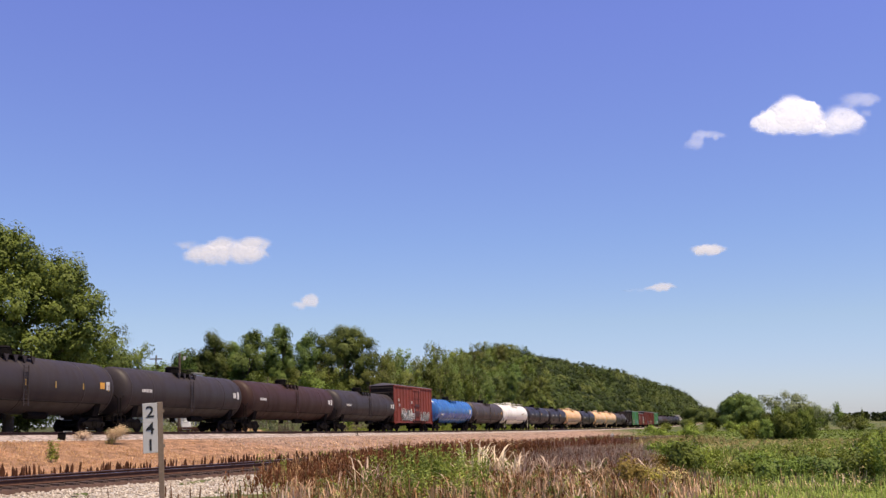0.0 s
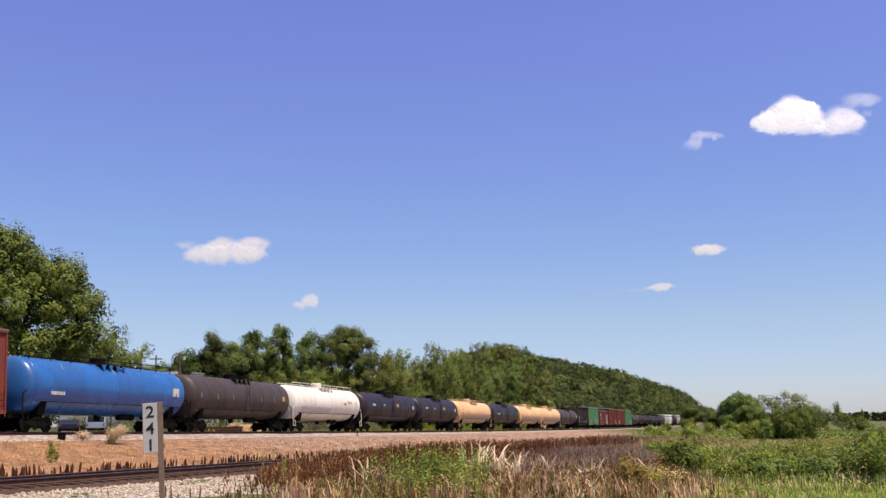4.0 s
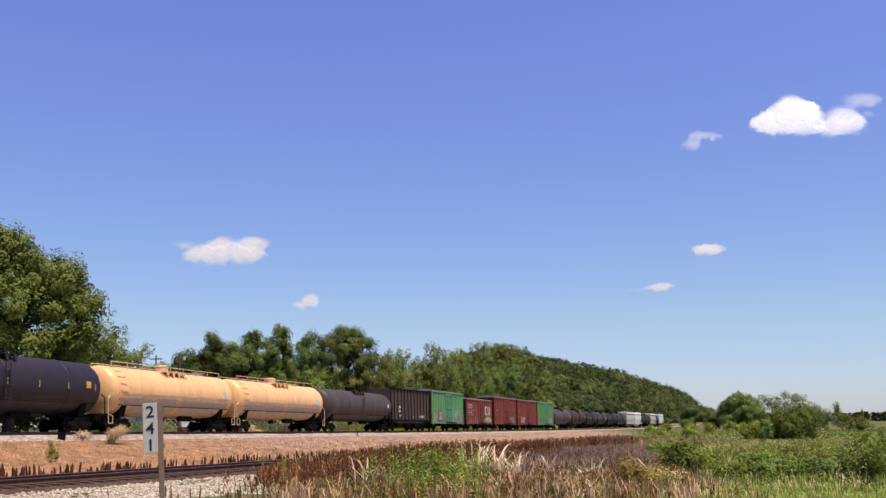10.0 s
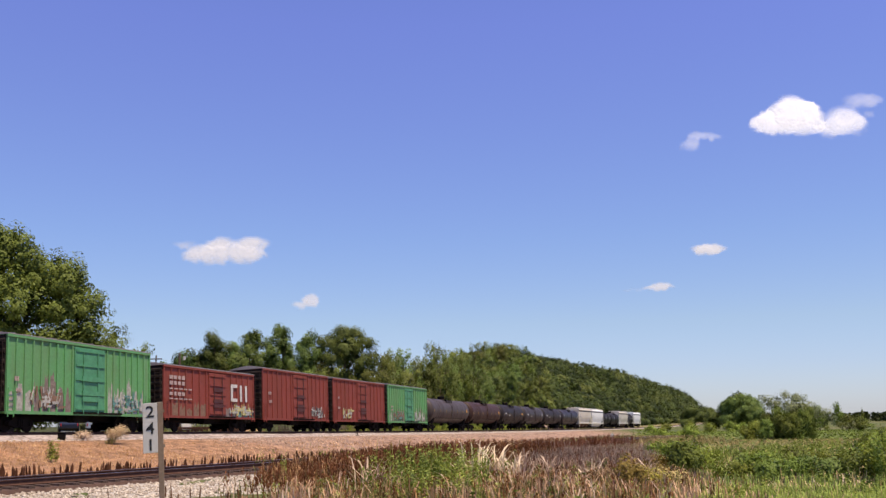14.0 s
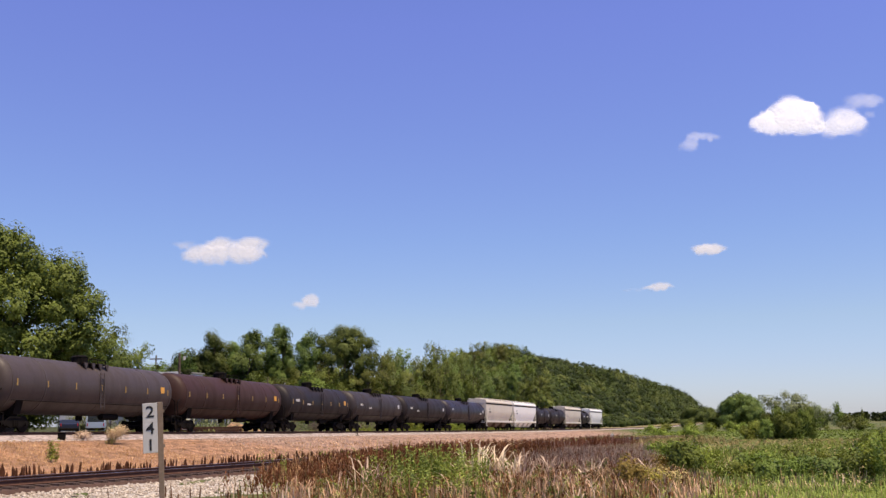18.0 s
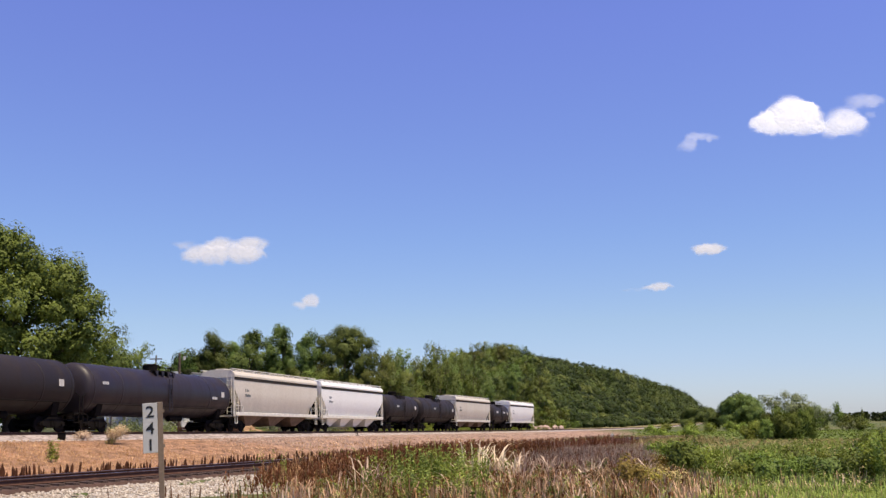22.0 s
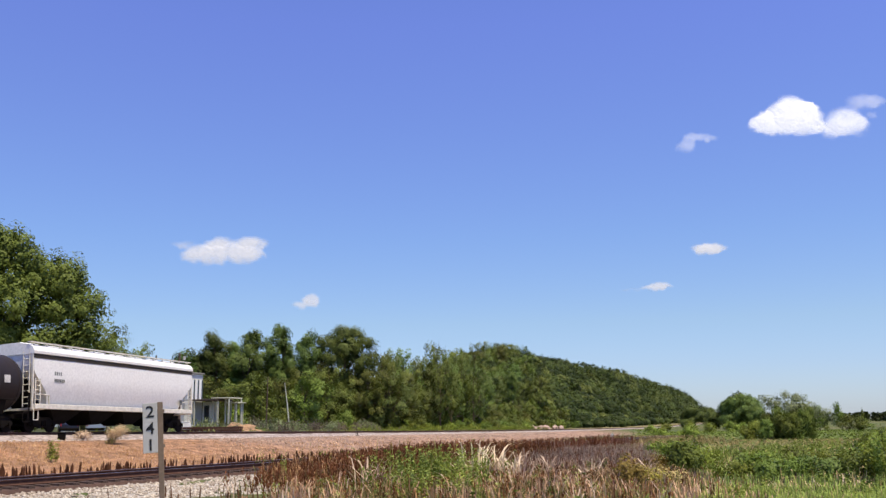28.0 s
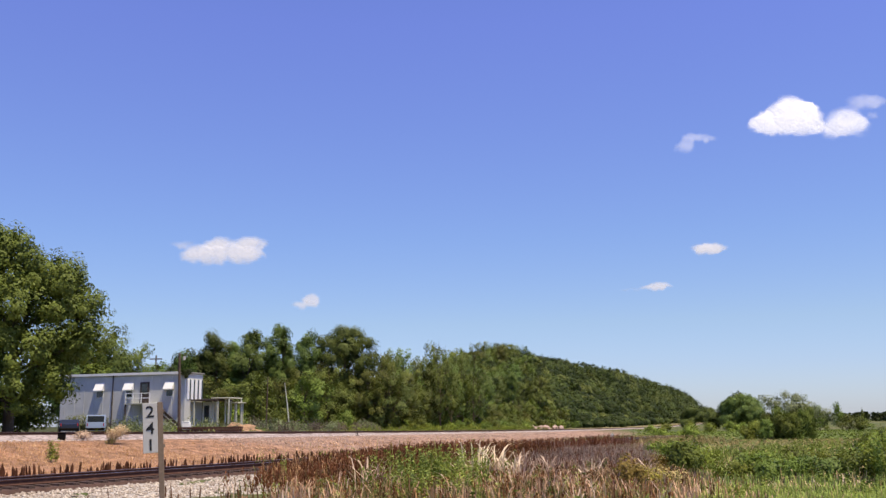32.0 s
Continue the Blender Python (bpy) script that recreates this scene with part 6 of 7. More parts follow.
def make_train():
    E = [0.45, -18.0, -29.5, -48.4, -64.0, -76.2, -93.8, -111.4, -131.1, -148.5, -164.6, -180.5, -198.5, -217.0, -231.7, -247.0, -262.9, -278.4,
         -294.2, -308.8, -328.2, -346.4, -363.8, -382.6, -400.2, -417.8, -436.2, -453.4, -471.3, -489.5, -503.8, -521.6, -540.9, -558.5, -577.2]
    # body ends (front, rear) of the square-built cars; tanks fill what lies between the junctions
    ends = {1: (-17.6, 0.0), 3: (-48.4, -30.4), 6: (-93.6, -76.75), 7: (-111.1, -94.6), 14: (-232.0, -217.85), 15: (-247.6, -233.05), 16: (-262.9, -248.8),
            17: (-278.4, -264.5), 18: (-294.3, -280.1), 19: (-309.6, -295.35), 30: (-504.45, -490.4)}
    Ls, mids = [], []
    for k, (r, f) in enumerate(zip(E[:-1], E[1:]), 1):
        front, rear = ends.get(k, (f + 0.8, r))
        Ls.append(rear - front + (1.24 if k not in ends else 1.0 if k in (1, 3, 6, 7, 19) else 1.1))
        mids.append((front + rear) / 2)
    dark = "dirty black tank car with a manway and walkway on top"
    cars = []
    for i, L in enumerate(Ls):
        k = i + 1
        if k == 1:
            # bays in dark underframe steel, which stands in for their shade
            c = covered_hopper(L, M_HWHITE, "pale grey covered hopper car at the train's end", k, 4, M_UNDER)
        elif k in (3, 7):
            # rusty bays, their brown darkened to hold the shade below the sill
            c = covered_hopper(L, M_HTAN, "dusty beige-grey covered hopper car with cream sills", k, 3, M_BAYSHADE)
        elif k == 6:
            c = covered_hopper(L, M_HWHITE, "whitish covered hopper car with sloping bottom bays", k, 4)
        elif k == 2:
            c = tank_car(L, M_BLACK, "short black tank car with white markings", seed=k, r=1.58, marks=((-3.2, 0.25, 5, 0.32), (0.8, 0.2, 6, 0.3)), stripes=False)
        elif k in (4, 5):
            c = tank_car(L, M_BLACK, dark, seed=k, marks=((-2.5, 0.2, 4, 0.22),), stripes=False)
        elif k == 8:
            c = tank_car(L, M_NAVY, "blue-black tank car with worn paint", seed=k, marks=((-L / 2 + 2.2, 0.3, 4, 0.2), (L / 2 - 4, -0.2, 5, 0.2)), stripes=False)
        elif k in (9, 10, 11):
            c = tank_car(L, M_BLACK if k != 10 else M_SOOT, dark, seed=k, marks=((-L / 2 + 2.4, 0.1, 4, 0.24), (-L / 2 + 4.8, -0.2, 6, 0.16)), stripes=k == 11)
        elif k == 12:
            c = tank_car(L, M_BROWN, "weathered brown tank car with yellow reflector stripes", seed=k, stripes=True)
        elif k == 13:
            c = tank_car(L, M_ASH, "sooty grey tank car with yellow reflector stripes", seed=k)
        elif k == 14:
            c = box_car(L, 5.55, M_GREEN, "green boxcar with grey graffiti along the bottom", M_TEAL, 0.2, 3.0, 21, k,
                        tags=((-5.2, -1.8, 1.3, 2.3, (M_TAGTEAL, M_RUST), 26), (2.4, 5.8, 1.15, 2.4, (M_TAG,), 26)), text=((-5.9, 2.75, 3, 0.22), (-5.9, 2.4, 4, 0.2)), worn=((-7, -5.4, 1.4, M_CHALK), (-5.4, -1.2, 2.3, M_BARESTEEL), (1.6, 3.4, 2.9, M_CHALK), (3.4, 7, 2.6, M_BARESTEEL)))
        elif k == 15:
            c = box_car(L, 5.5, M_RED, "red oxide boxcar with a yellowish graffiti patch", None, 0.6, 2.8, 15, k, tags=((-4.9, -2.6, 1.2, 2.4, (M_TAGYEL, M_TAG), 16),), text=((-6, 3.3, 2, 0.22), (-6, 2.3, 3, 0.22)))
        elif k == 16:
            c = box_car(L, 5.55, M_RED, "red oxide boxcar with grey graffiti near one end", None, 0.4, 2.8, 16, k, tags=((2.6, 5.9, 1.2, 2.3, (M_TAG, M_TAGDARK), 22),), text=((-6, 3.2, 3, 0.26), (-5.8, 2.5, 3, 0.22)))
        elif k == 17:
            c = box_car(L, 4.85, M_RED, "lower red boxcar with large white painted shapes", None, 0.7, 2.6, 15, k, tags=((2.4, 6.2, 1.15, 2.2, (M_TAG, M_TAGYEL), 26),),
                        worn=((-5.6, -0.8, 1.5, M_RUST), (2.2, 4.2, 1.2, M_BARESTEEL), (4.2, 6.6, 1.2, M_TAGTEAL)),
                        text=((-6.0, 3.75, 4, 0.28, 0.42), (-6.0, 3.35, 4, 0.28, 0.42), (-6.0, 2.95, 5, 0.1, 0.5), (-6.0, 2.6, 4, 0.26, 0.42), (-6.0, 2.25, 5, 0.1, 0.5)))
            pl = [(3.0, 2.95, 0.3, 1.3), (3.5, 3.5, 0.8, 0.26), (3.5, 2.4, 0.8, 0.26), (4.55, 2.95, 0.28, 1.3), (5.45, 2.95, 0.28, 1.3)]
            bars(c, "emblem", pl, M_LETTER, -1.55, "large white painted shapes")
        elif k == 18:
            c = box_car(L, 5.45, M_GREEN, "green boxcar with a teal door and rusty graffiti", M_TEAL, 0.3, 3.0, 21, k,
                        tags=((-5.2, -2.6, 1.2, 2.5, (M_RUST, M_TAG), 20), (2.5, 6.0, 1.15, 2.5, (M_TAG, M_TAGTEAL), 26)), text=((-6.4, 2.8, 2, 0.25), (-6.3, 2.2, 3, 0.2)), worn=((-7, -5.0, 1.9, M_CHALK), (-5.0, -1.2, 2.9, M_BARESTEEL), (1.9, 6.0, 2.9, M_CHALK), (6.0, 7, 1.6, M_RUST)))
        elif k == 19:
            c = open_hopper(L, 4.92, "rust-streaked black open hopper car with side posts")
        elif k == 20:
            c = tank_car(L, M_ASH, "ash grey tank car with a tall railed top platform", seed=k, stripes=False, top_rail=0.85)
        elif k in (21, 22, 24):
            c = tank_car(L, M_TAN, "faded orange-tan tank car with long top handrails", "long", seed=k, rail=M_TANRAIL, marks=((L / 2 - 2.6, 0.0, 2, 0.5),), stripes=False)
            wear = np.random.default_rng(k)
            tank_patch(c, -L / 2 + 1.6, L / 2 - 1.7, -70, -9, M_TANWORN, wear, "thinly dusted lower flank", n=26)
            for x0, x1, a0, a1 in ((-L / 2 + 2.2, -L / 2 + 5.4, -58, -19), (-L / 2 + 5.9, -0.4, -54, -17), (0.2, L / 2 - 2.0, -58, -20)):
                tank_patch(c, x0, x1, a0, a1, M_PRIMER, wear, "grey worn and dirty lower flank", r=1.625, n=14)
            tank_patch(c, -L / 2 + 1.42, -L / 2 + 2.3, -24, 66, M_BROWNTAN, wear, "darker brown band on the front shoulder", n=5)
            tank_patch(c, -1.6, 1.6, 42, 62, M_BROWNTAN, wear, "rusty run under the walkway")
        elif k == 23:
            c = tank_car(L, M_NAVY, "dark navy tank car with yellow reflector stripes", seed=k, marks=((-L / 2 + 3.6, 0.0, 7, 0.24),))
        elif k in (25, 26):
            c = tank_car(L, M_NAVY, "blue-black tank car with white lettering and a yellow placard", seed=k, marks=((-L / 2 + 3.0, 0.2, 5, 0.24), (-L / 2 + 6.5, 0.2, 2, 0.24)), stripes=False)
            tank_patch(c, 1.2, 1.95, 3, 17, M_YELLOW, np.random.default_rng(k), "yellow placard", n=1)
        elif k == 27:
            c = tank_car(L, M_WHITE, "white tank car with long top handrails and dirty flanks", "long", seed=k, rail=M_CREAM, stripes=False)
            wear = np.random.default_rng(k)
            dusty = plain("thin road dust on white paint", (0.66, 0.62, 0.54), 0.6, 0, 0.15, 2)
            tank_patch(c, -L / 2 + 2, -L / 2 + 9, -34, -14, dusty, wear, "thin dust along the flank")
            tank_patch(c, L / 2 - 4.6, L / 2 - 3.4, 2, 12, M_PRIMER, wear, "grey worn square")
            tank_patch(c, L / 2 - 5.6, L / 2 - 5.0, -2, 5, M_YELLOW, wear, "small yellow placard")
        elif k == 28:
            c = tank_car(L, M_ASH, "sooty grey tank car behind the white one", seed=k)
        elif k == 29:
            c = tank_car(L, M_BLUE, "bright blue tank car with white lettering", "long", seed=k, rail=M_UNDER, marks=((-L / 2 + 2.6, -0.5, 8, 0.2), (L / 2 - 2.6, 0.0, 2, 0.6)), stripes=False)
        elif k == 30:
            c = box_car(L, 5.6, M_RED, "red boxcar with silver graffiti along the bottom", None, 0.9, 2.9, 14, k,
                        tags=((-4.6, 0.3, 1.15, 2.7, (M_TAG, M_LETTER, M_TAGDARK), 46), (2.3, 5.6, 1.15, 2.4, (M_TAG, M_TAGDARK), 34)), text=((-5.6, 3.6, 2, 0.35), (-5.4, 3.0, 2, 0.35), (-1.0, 3.4, 2, 0.4)))
        else:
            c = tank_car(L, {31: M_SOOT, 32: M_BROWN, 33: M_SOOT, 34: M_SOOT}[k], {32: "oxide brown tank car with a white end mark"}.get(k, dark), seed=k, marks=((-L / 2 + 2.6, 0.0, 7, 0.22), (L / 2 - 1.8, 0.1, 1, 0.6)), stripes=k == 34)
        cars.append(c)
    TRAIN.extend(zip(cars, mids, Ls))


make_train()
SPEED = 19.61


def car_pose(s, half):
    a, b = [Vector(map(float, line_at(q))) for q in (s - half, s + half)]
    d = b - a
    m = (a + b) / 2
    return pose(m.x, m.y, m.z, -float(cant(s)), -math.degrees(math.atan2(d.z, d.xy.length)), math.degrees(math.atan2(d.y, d.x)))


# ---------- milepost ----------
def make_milepost():
    t = thing("milepost", "white railway milepost sign reading 241 on a steel post", "sign", at=pose(-4.87, 17.0, float(ground_z(-4.87, 17.0)), 0, -3.6, 14))
    bm = bmesh.new()
    block(bm, -0.056, 0.035, -0.03, 0.03, -0.3, 2.36, 0.006)
    part("post", bm, M_POST, t)
    bm = bmesh.new()
    block(bm, -0.305, -0.058, -0.045, -0.028, 1.49, 2.35, 0.004)
    panel = part("panel", bm, M_SIGN, t, "tall narrow white panel")
    bm = bmesh.new()
    for z in (1.6, 2.2):
        block(bm, -0.2, 0.06, -0.028, -0.016, z - 0.03, z + 0.03)
    part("bracket", bm, M_POST, t)
    for i, ch in enumerate("241"):
        cu = bpy.data.curves.new("digit", "FONT")
        cu.body, cu.size, cu.extrude, cu.align_x = ch, 0.285, 0.002, "CENTER"
        cu.offset = 0.003
        tmp = new("digit", cu)
        dg = bpy.context.evaluated_depsgraph_get()
        me = bpy.data.meshes.new_from_object(tmp.evaluated_get(dg))
        bpy.data.objects.remove(tmp)
        me.materials.clear()
        me.materials.append(M_DIGIT)
        part("digit", me, None, panel, "black digit", at=pose(-0.181, -0.0485, 2.105 - 0.285 * i, 90, 0, 0) @ Matrix.Diagonal((1.05, 0.98, 1, 1)))


make_milepost()

# ---------- the yard: building, vehicles, poles ----------
M_CLAD = plain("pale grey painted wall cladding", (0.58, 0.585, 0.56), 0.6, 0, 0.12, 0.8)
M_TRIM = plain("white painted trim", (0.78, 0.78, 0.75), 0.5, 0, 0.06)
M_DARKWOOD = plain("dark stained timber", (0.07, 0.05, 0.04), 0.8)
M_PALEWOOD = plain("pale weathered timber", (0.50, 0.50, 0.40), 0.8)
M_PANE = plain("dark window glass", (0.02, 0.025, 0.03), 0.08, 0, 0.1, 1.0, 0.8)
M_FELT = plain("grey roofing felt", (0.22, 0.21, 0.20), 0.9)
M_CARSILVER = plain("silver blue car paint", (0.34, 0.42, 0.56), 0.3, 0.3, 0.05, 1.0, 0.6)
M_CARDARK = plain("dark blue car paint", (0.02, 0.025, 0.05), 0.25, 0.1, 0.05, 1.0, 0.6)
M_TYRE = plain("tyre rubber", (0.02, 0.02, 0.02), 0.9)
M_LAMPRED = plain("red tail lamp glass", (0.35, 0.02, 0.02), 0.3)


def make_building():
    """Local frame: x along the front wall to the right, y into the house; the near right corner is the origin."""
    gz = 1.82
    t = thing("building", "two-storey pale grey building with white awnings and a flat roof", "building", at=pose(-27.05, 100, gz, 0, 0, -17))
    H, W, D = 5.3, 15.4, 3.4
    bm = bmesh.new()
    block(bm, -W, 0, 0, 0.2, -1.1, H)
    part("wall", bm, M_CLAD, t)
    bm = bmesh.new()
    block(bm, -0.2, 0, 0.2, D, -1.1, H)
    part("wall", bm, M_CLAD, t)
    bm = bmesh.new()
    block(bm, -W, -W + 0.2, 0.2, D, -1.1, H)
    block(bm, -W + 0.2, -0.2, D - 0.2, D, -1.1, H)
    part("wall", bm, M_CLAD, t)
    for x in np.arange(-W + 0.6, -0.1, 1.2):
        bm = bmesh.new()
        block(bm, x - 0.03, x + 0.03, -0.03, 0, -0.9, H - 0.3)
        part("batten", bm, M_CLAD, t)
    bm = bmesh.new()
    block(bm, -W - 0.2, 0.15, -0.20, D + 0.2, H, H + 0.16, 0.02)
    r = part("roof", bm, M_FELT, t)
    bm = bmesh.new()
    block(bm, -W - 0.22, 0.17, -0.23, -0.20, H - 0.06, H + 0.2)
    part("fascia", bm, M_TRIM, r)
    bm = bmesh.new()
    for x in (-W * 0.57,):
        tube(bm, (x, -0.07, -0.8), (x, -0.07, H), 0.06, 8)
    part("downpipe", bm, M_DARKWOOD, t)
    for x, w in ((-10.4, 0.9), (-6.75, 0.9), (-1.82, 0.9)):
        bm = bmesh.new()
        block(bm, x - w / 2, x + w / 2, -0.05, 0.02, 2.9, 4.4)
        win = part("window", bm, M_TRIM, t)
        bm = bmesh.new()
        for q in (0, 1):
            block(bm, x - w / 2 + 0.08, x + w / 2 - 0.08, -0.065, -0.04, 2.98 + 0.7 * q, 3.6 + 0.7 * q)
        part("pane", bm, M_PANE, win)
        bm = bmesh.new()
        prism_x(bm, [(-0.05, 4.5), (-0.5, 3.72), (-0.5, 3.64), (-0.05, 4.4)], x - w / 2 - 0.1, x + w / 2 + 0.1)
        for sx in (-1, 1):
            xx = x + sx * (w / 2 + 0.08)
            prism_x(bm, [(-0.05, 4.45), (-0.49, 3.68), (-0.05, 3.68)], xx - 0.02, xx + 0.02)
        bmesh.ops.recalc_face_normals(bm, faces=bm.faces[:])
        part("awning", bm, M_TRIM, win, "white sloping metal awning")
    # upper door with landing and stair
    bm = bmesh.new()
    block(bm, -5.4, -4.3, -0.06, 0.02, 2.3, 4.5)
    d = part("door", bm, M_DARKWOOD, t, "dark upper door")
    bm = bmesh.new()
    block(bm, -5.2, -4.5, -0.08, -0.05, 3.2, 4.3)
    part("pane", bm, M_PANE, d)
    bm = bmesh.new()
    block(bm, -6.4, -3.2, -1.3, 0, 2.15, 2.28)
    part("landing", bm, M_PALEWOOD, t, "timber landing")
    bm = bmesh.new()
    for x in (-6.3, -5.4, -4.4, -3.4):
        block(bm, x - 0.05, x + 0.05, -1.28, -1.18, 2.28, 3.3)
    for z in (2.8, 3.3):
        block(bm, -6.35, -3.35, -1.27, -1.19, z - 0.05, z + 0.04)
    part("railing", bm, M_TRIM, t, "white landing railing")
    for x in (-6.3, -3.4):
        bm = bmesh.new()
        block(bm, x - 0.07, x + 0.07, -1.28, -1.14, -1.1, 2.15)
        part("landing_post", bm, M_DARKWOOD, t)
    for k in range(14):
        bm = bmesh.new()
        x = -3.2 + k * 0.27
        block(bm, x, x + 0.28, -1.25, -0.25, 2.1 - 0.2 * k, 2.15 - 0.2 * k)
        part("stair_tread", bm, M_DARKWOOD, t)
    for y in (-1.27, -0.23):
        bm = bmesh.new()
        prism(bm, [(-3.25, 2.2), (-3.25, 1.9), (0.55, -0.95), (0.75, -0.8)], y - 0.03, y + 0.03)
        part("stringer", bm, M_DARKWOOD, t)
    # end wall with tall white panels
    for k in range(4):
        y = 0.55 + k * 0.78
        bm = bmesh.new()
        block(bm, 0, 0.06, y - 0.23, y + 0.23, 2.6, 4.7, 0.02)
        part("panel", bm, M_TRIM, t, "tall white panel")
        bm = bmesh.new()
        block(bm, 0.005, 0.03, y + 0.25, y + 0.53, 2.6, 4.7)
        part("pane", bm, M_PANE, t)
    # open porch
    p = thing("porch", "open timber porch with pale posts beside the building", "porch", at=pose(-27.05, 100, gz, 0, 0, -17))
    bm = bmesh.new()
    block(bm, 0.07, 3.0, 1.0, 4.6, 2.45, 2.62, 0.02)
    part("roof", bm, M_DARKWOOD, p)
    bm = bmesh.new()
    block(bm, 2.1, 4.3, 1.6, 4.4, 2.66, 2.78, 0.02)
    part("roof", bm, M_PALEWOOD, p)
    for x, y, h in ((0.5, 1.1, 2.45), (2.3, 1.7, 2.66), (2.9, 1.7, 2.66), (3.3, 2.6, 2.66), (4.2, 1.7, 2.66), (4.2, 4.3, 2.66), (2.9, 4.4, 2.45)):
        bm = bmesh.new()
        block(bm, x - 0.07, x + 0.07, y - 0.07, y + 0.07, -1.1, h)
        part("post", bm, M_PALEWOOD, p)
    bm = bmesh.new()
    block(bm, 0.1, 2.0, 3.4, 3.5, -1.1, 2.4)
    part("screen_wall", bm, M_TRIM, p)
    bm = bmesh.new()
    block(bm, 0.3, 0.9, 3.37, 3.42, -0.1, 2.0)
    part("door", bm, M_PANE, p)
    q = thing("shelter", "small open pergola with pale posts", "shelter", at=pose(-22.9, 102, 1.72, 0, 0, -16.4))
    for x, y in ((0, 0), (0.9, 0), (0, 1.4), (0.9, 1.4)):
        bm = bmesh.new()
        block(bm, x - 0.06, x + 0.06, y - 0.06, y + 0.06, -1.0, 2.3)
        part("post", bm, M_PALEWOOD, q)
    bm = bmesh.new()
    block(bm, -0.3, 1.2, -0.2, 1.6, 2.3, 2.4, 0.01)
    part("roof", bm, M_PALEWOOD, q)
    bm = bmesh.new()
    block(bm, -0.5, 0.5, -0.3, 0.3, 0, 0.7, 0.08)
    block(bm, -0.55, 0.55, -0.35, 0.35, 0.7, 0.8, 0.02)
    b = thing("storage_box", "white plastic storage box by the building", "box", at=pose(-25.9, 97.5, float(ground_z(-25.9, 97.5)), 0, 0, -10))
    part("box", bm, M_TRIM, b)


make_building()


def make_roof_vine():
    """Dark creeper that hangs over the near corner of the flat roof."""
    rng = np.random.default_rng(61)
    t = thing("creeper", "dark green creeper hanging over the roof corner", "creeper", at=pose(-26.95, 99.75, 6.78, 0, 0, -17))
    lb = [(-0.3, -0.05, 0.40, 0.24, 0.16), (0.0, -0.1, 0.42, 0.26, 0.18), (0.28, 0.05, 0.40, 0.3, 0.16), (0.12, -0.15, 0.1, 0.2, 0.25)]
    part("leaves", quads_mesh("leaves", crown_quads(rng, lb, 60, 50, 0.09, 0.14), M_FARLEAF), None, t)
    t = thing("utility_box", "white enamelled box standing beside the porch", "box", at=pose(-24.5, 91.5, float(ground_z(-24.5, 91.5)), 0, 0, 14))
    bm = bmesh.new()
    block(bm, -0.42, 0.42, -0.3, 0.3, 0, 1.16, 0.02)
    part("body", bm, M_TRIM, t)
    bm = bmesh.new()
    block(bm, -0.44, 0.30, -0.33, 0.33, 1.16, 1.26, 0.02)
    part("lid", bm, M_TRIM, t)
    bm = bmesh.new()
    block(bm, -0.34, 0.34, -0.325, -0.3, 0.12, 1.05, 0.01)
    d = part("door", bm, M_TRIM, t)
    bm = bmesh.new()
    tube(bm, (0.26, -0.35, 0.5), (0.26, -0.35, 0.72), 0.015, 6)
    part("handle", bm, M_UNDER, d)


make_roof_vine()


def vehicle(name, label, at, paint_, Lh, prof, glass, cat, rear):
    t = thing(name, label, cat, at=at)
    bm = bmesh.new()
    prism(bm, prof, -0.88, 0.88)
    bmesh.ops.bevel(bm, geom=bm.edges[:], offset=0.05, segments=2, affect="EDGES")
    part("body", bm, paint_, t, smooth=False)
    for x0, x1, z0, z1 in glass:
        for y in (-1, 1):
            bm = bmesh.new()
            block(bm, x0, x1, y * 0.885 - 0.01, y * 0.885 + 0.01, z0, z1, 0.008)
            part("window", bm, M_PANE, t)
    bm = bmesh.new()
    (x0, z0), (x1, z1) = rear
    prism(bm, [(x0 + 0.012, z0), (x1 + 0.012, z1), (x1 - 0.05, z1), (x0 - 0.05, z0)], -0.76, 0.76)
    bmesh.ops.recalc_face_normals(bm, faces=bm.faces[:])
    part("rear_window", bm, M_PANE, t)
    for y in (-0.74, 0.74):
        bm = bmesh.new()
        block(bm, Lh - 0.05, Lh + 0.02, y - 0.05, y + 0.05, 0.74, 1.0)
        part("tail_lamp", bm, M_LAMPRED, t)
    bm = bmesh.new()
    block(bm, Lh - 0.08, Lh + 0.1, -0.85, 0.85, 0.34, 0.56, 0.04)
    part("bumper", bm, M_UNDER, t)
    for x in (-1.4, 1.35):
        for y in (-0.82, 0.82):
            bm = bmesh.new()
            tube(bm, (x, y - 0.1, 0.34), (x, y + 0.1, 0.34), 0.34, 18)
            w = part("wheel", bm, M_TYRE, t)
            bm = bmesh.new()
            tube(bm, (x, y - 0.112, 0.34), (x, y + 0.112, 0.34), 0.2, 12)
            part("rim", bm, M_POST, w)
    return t


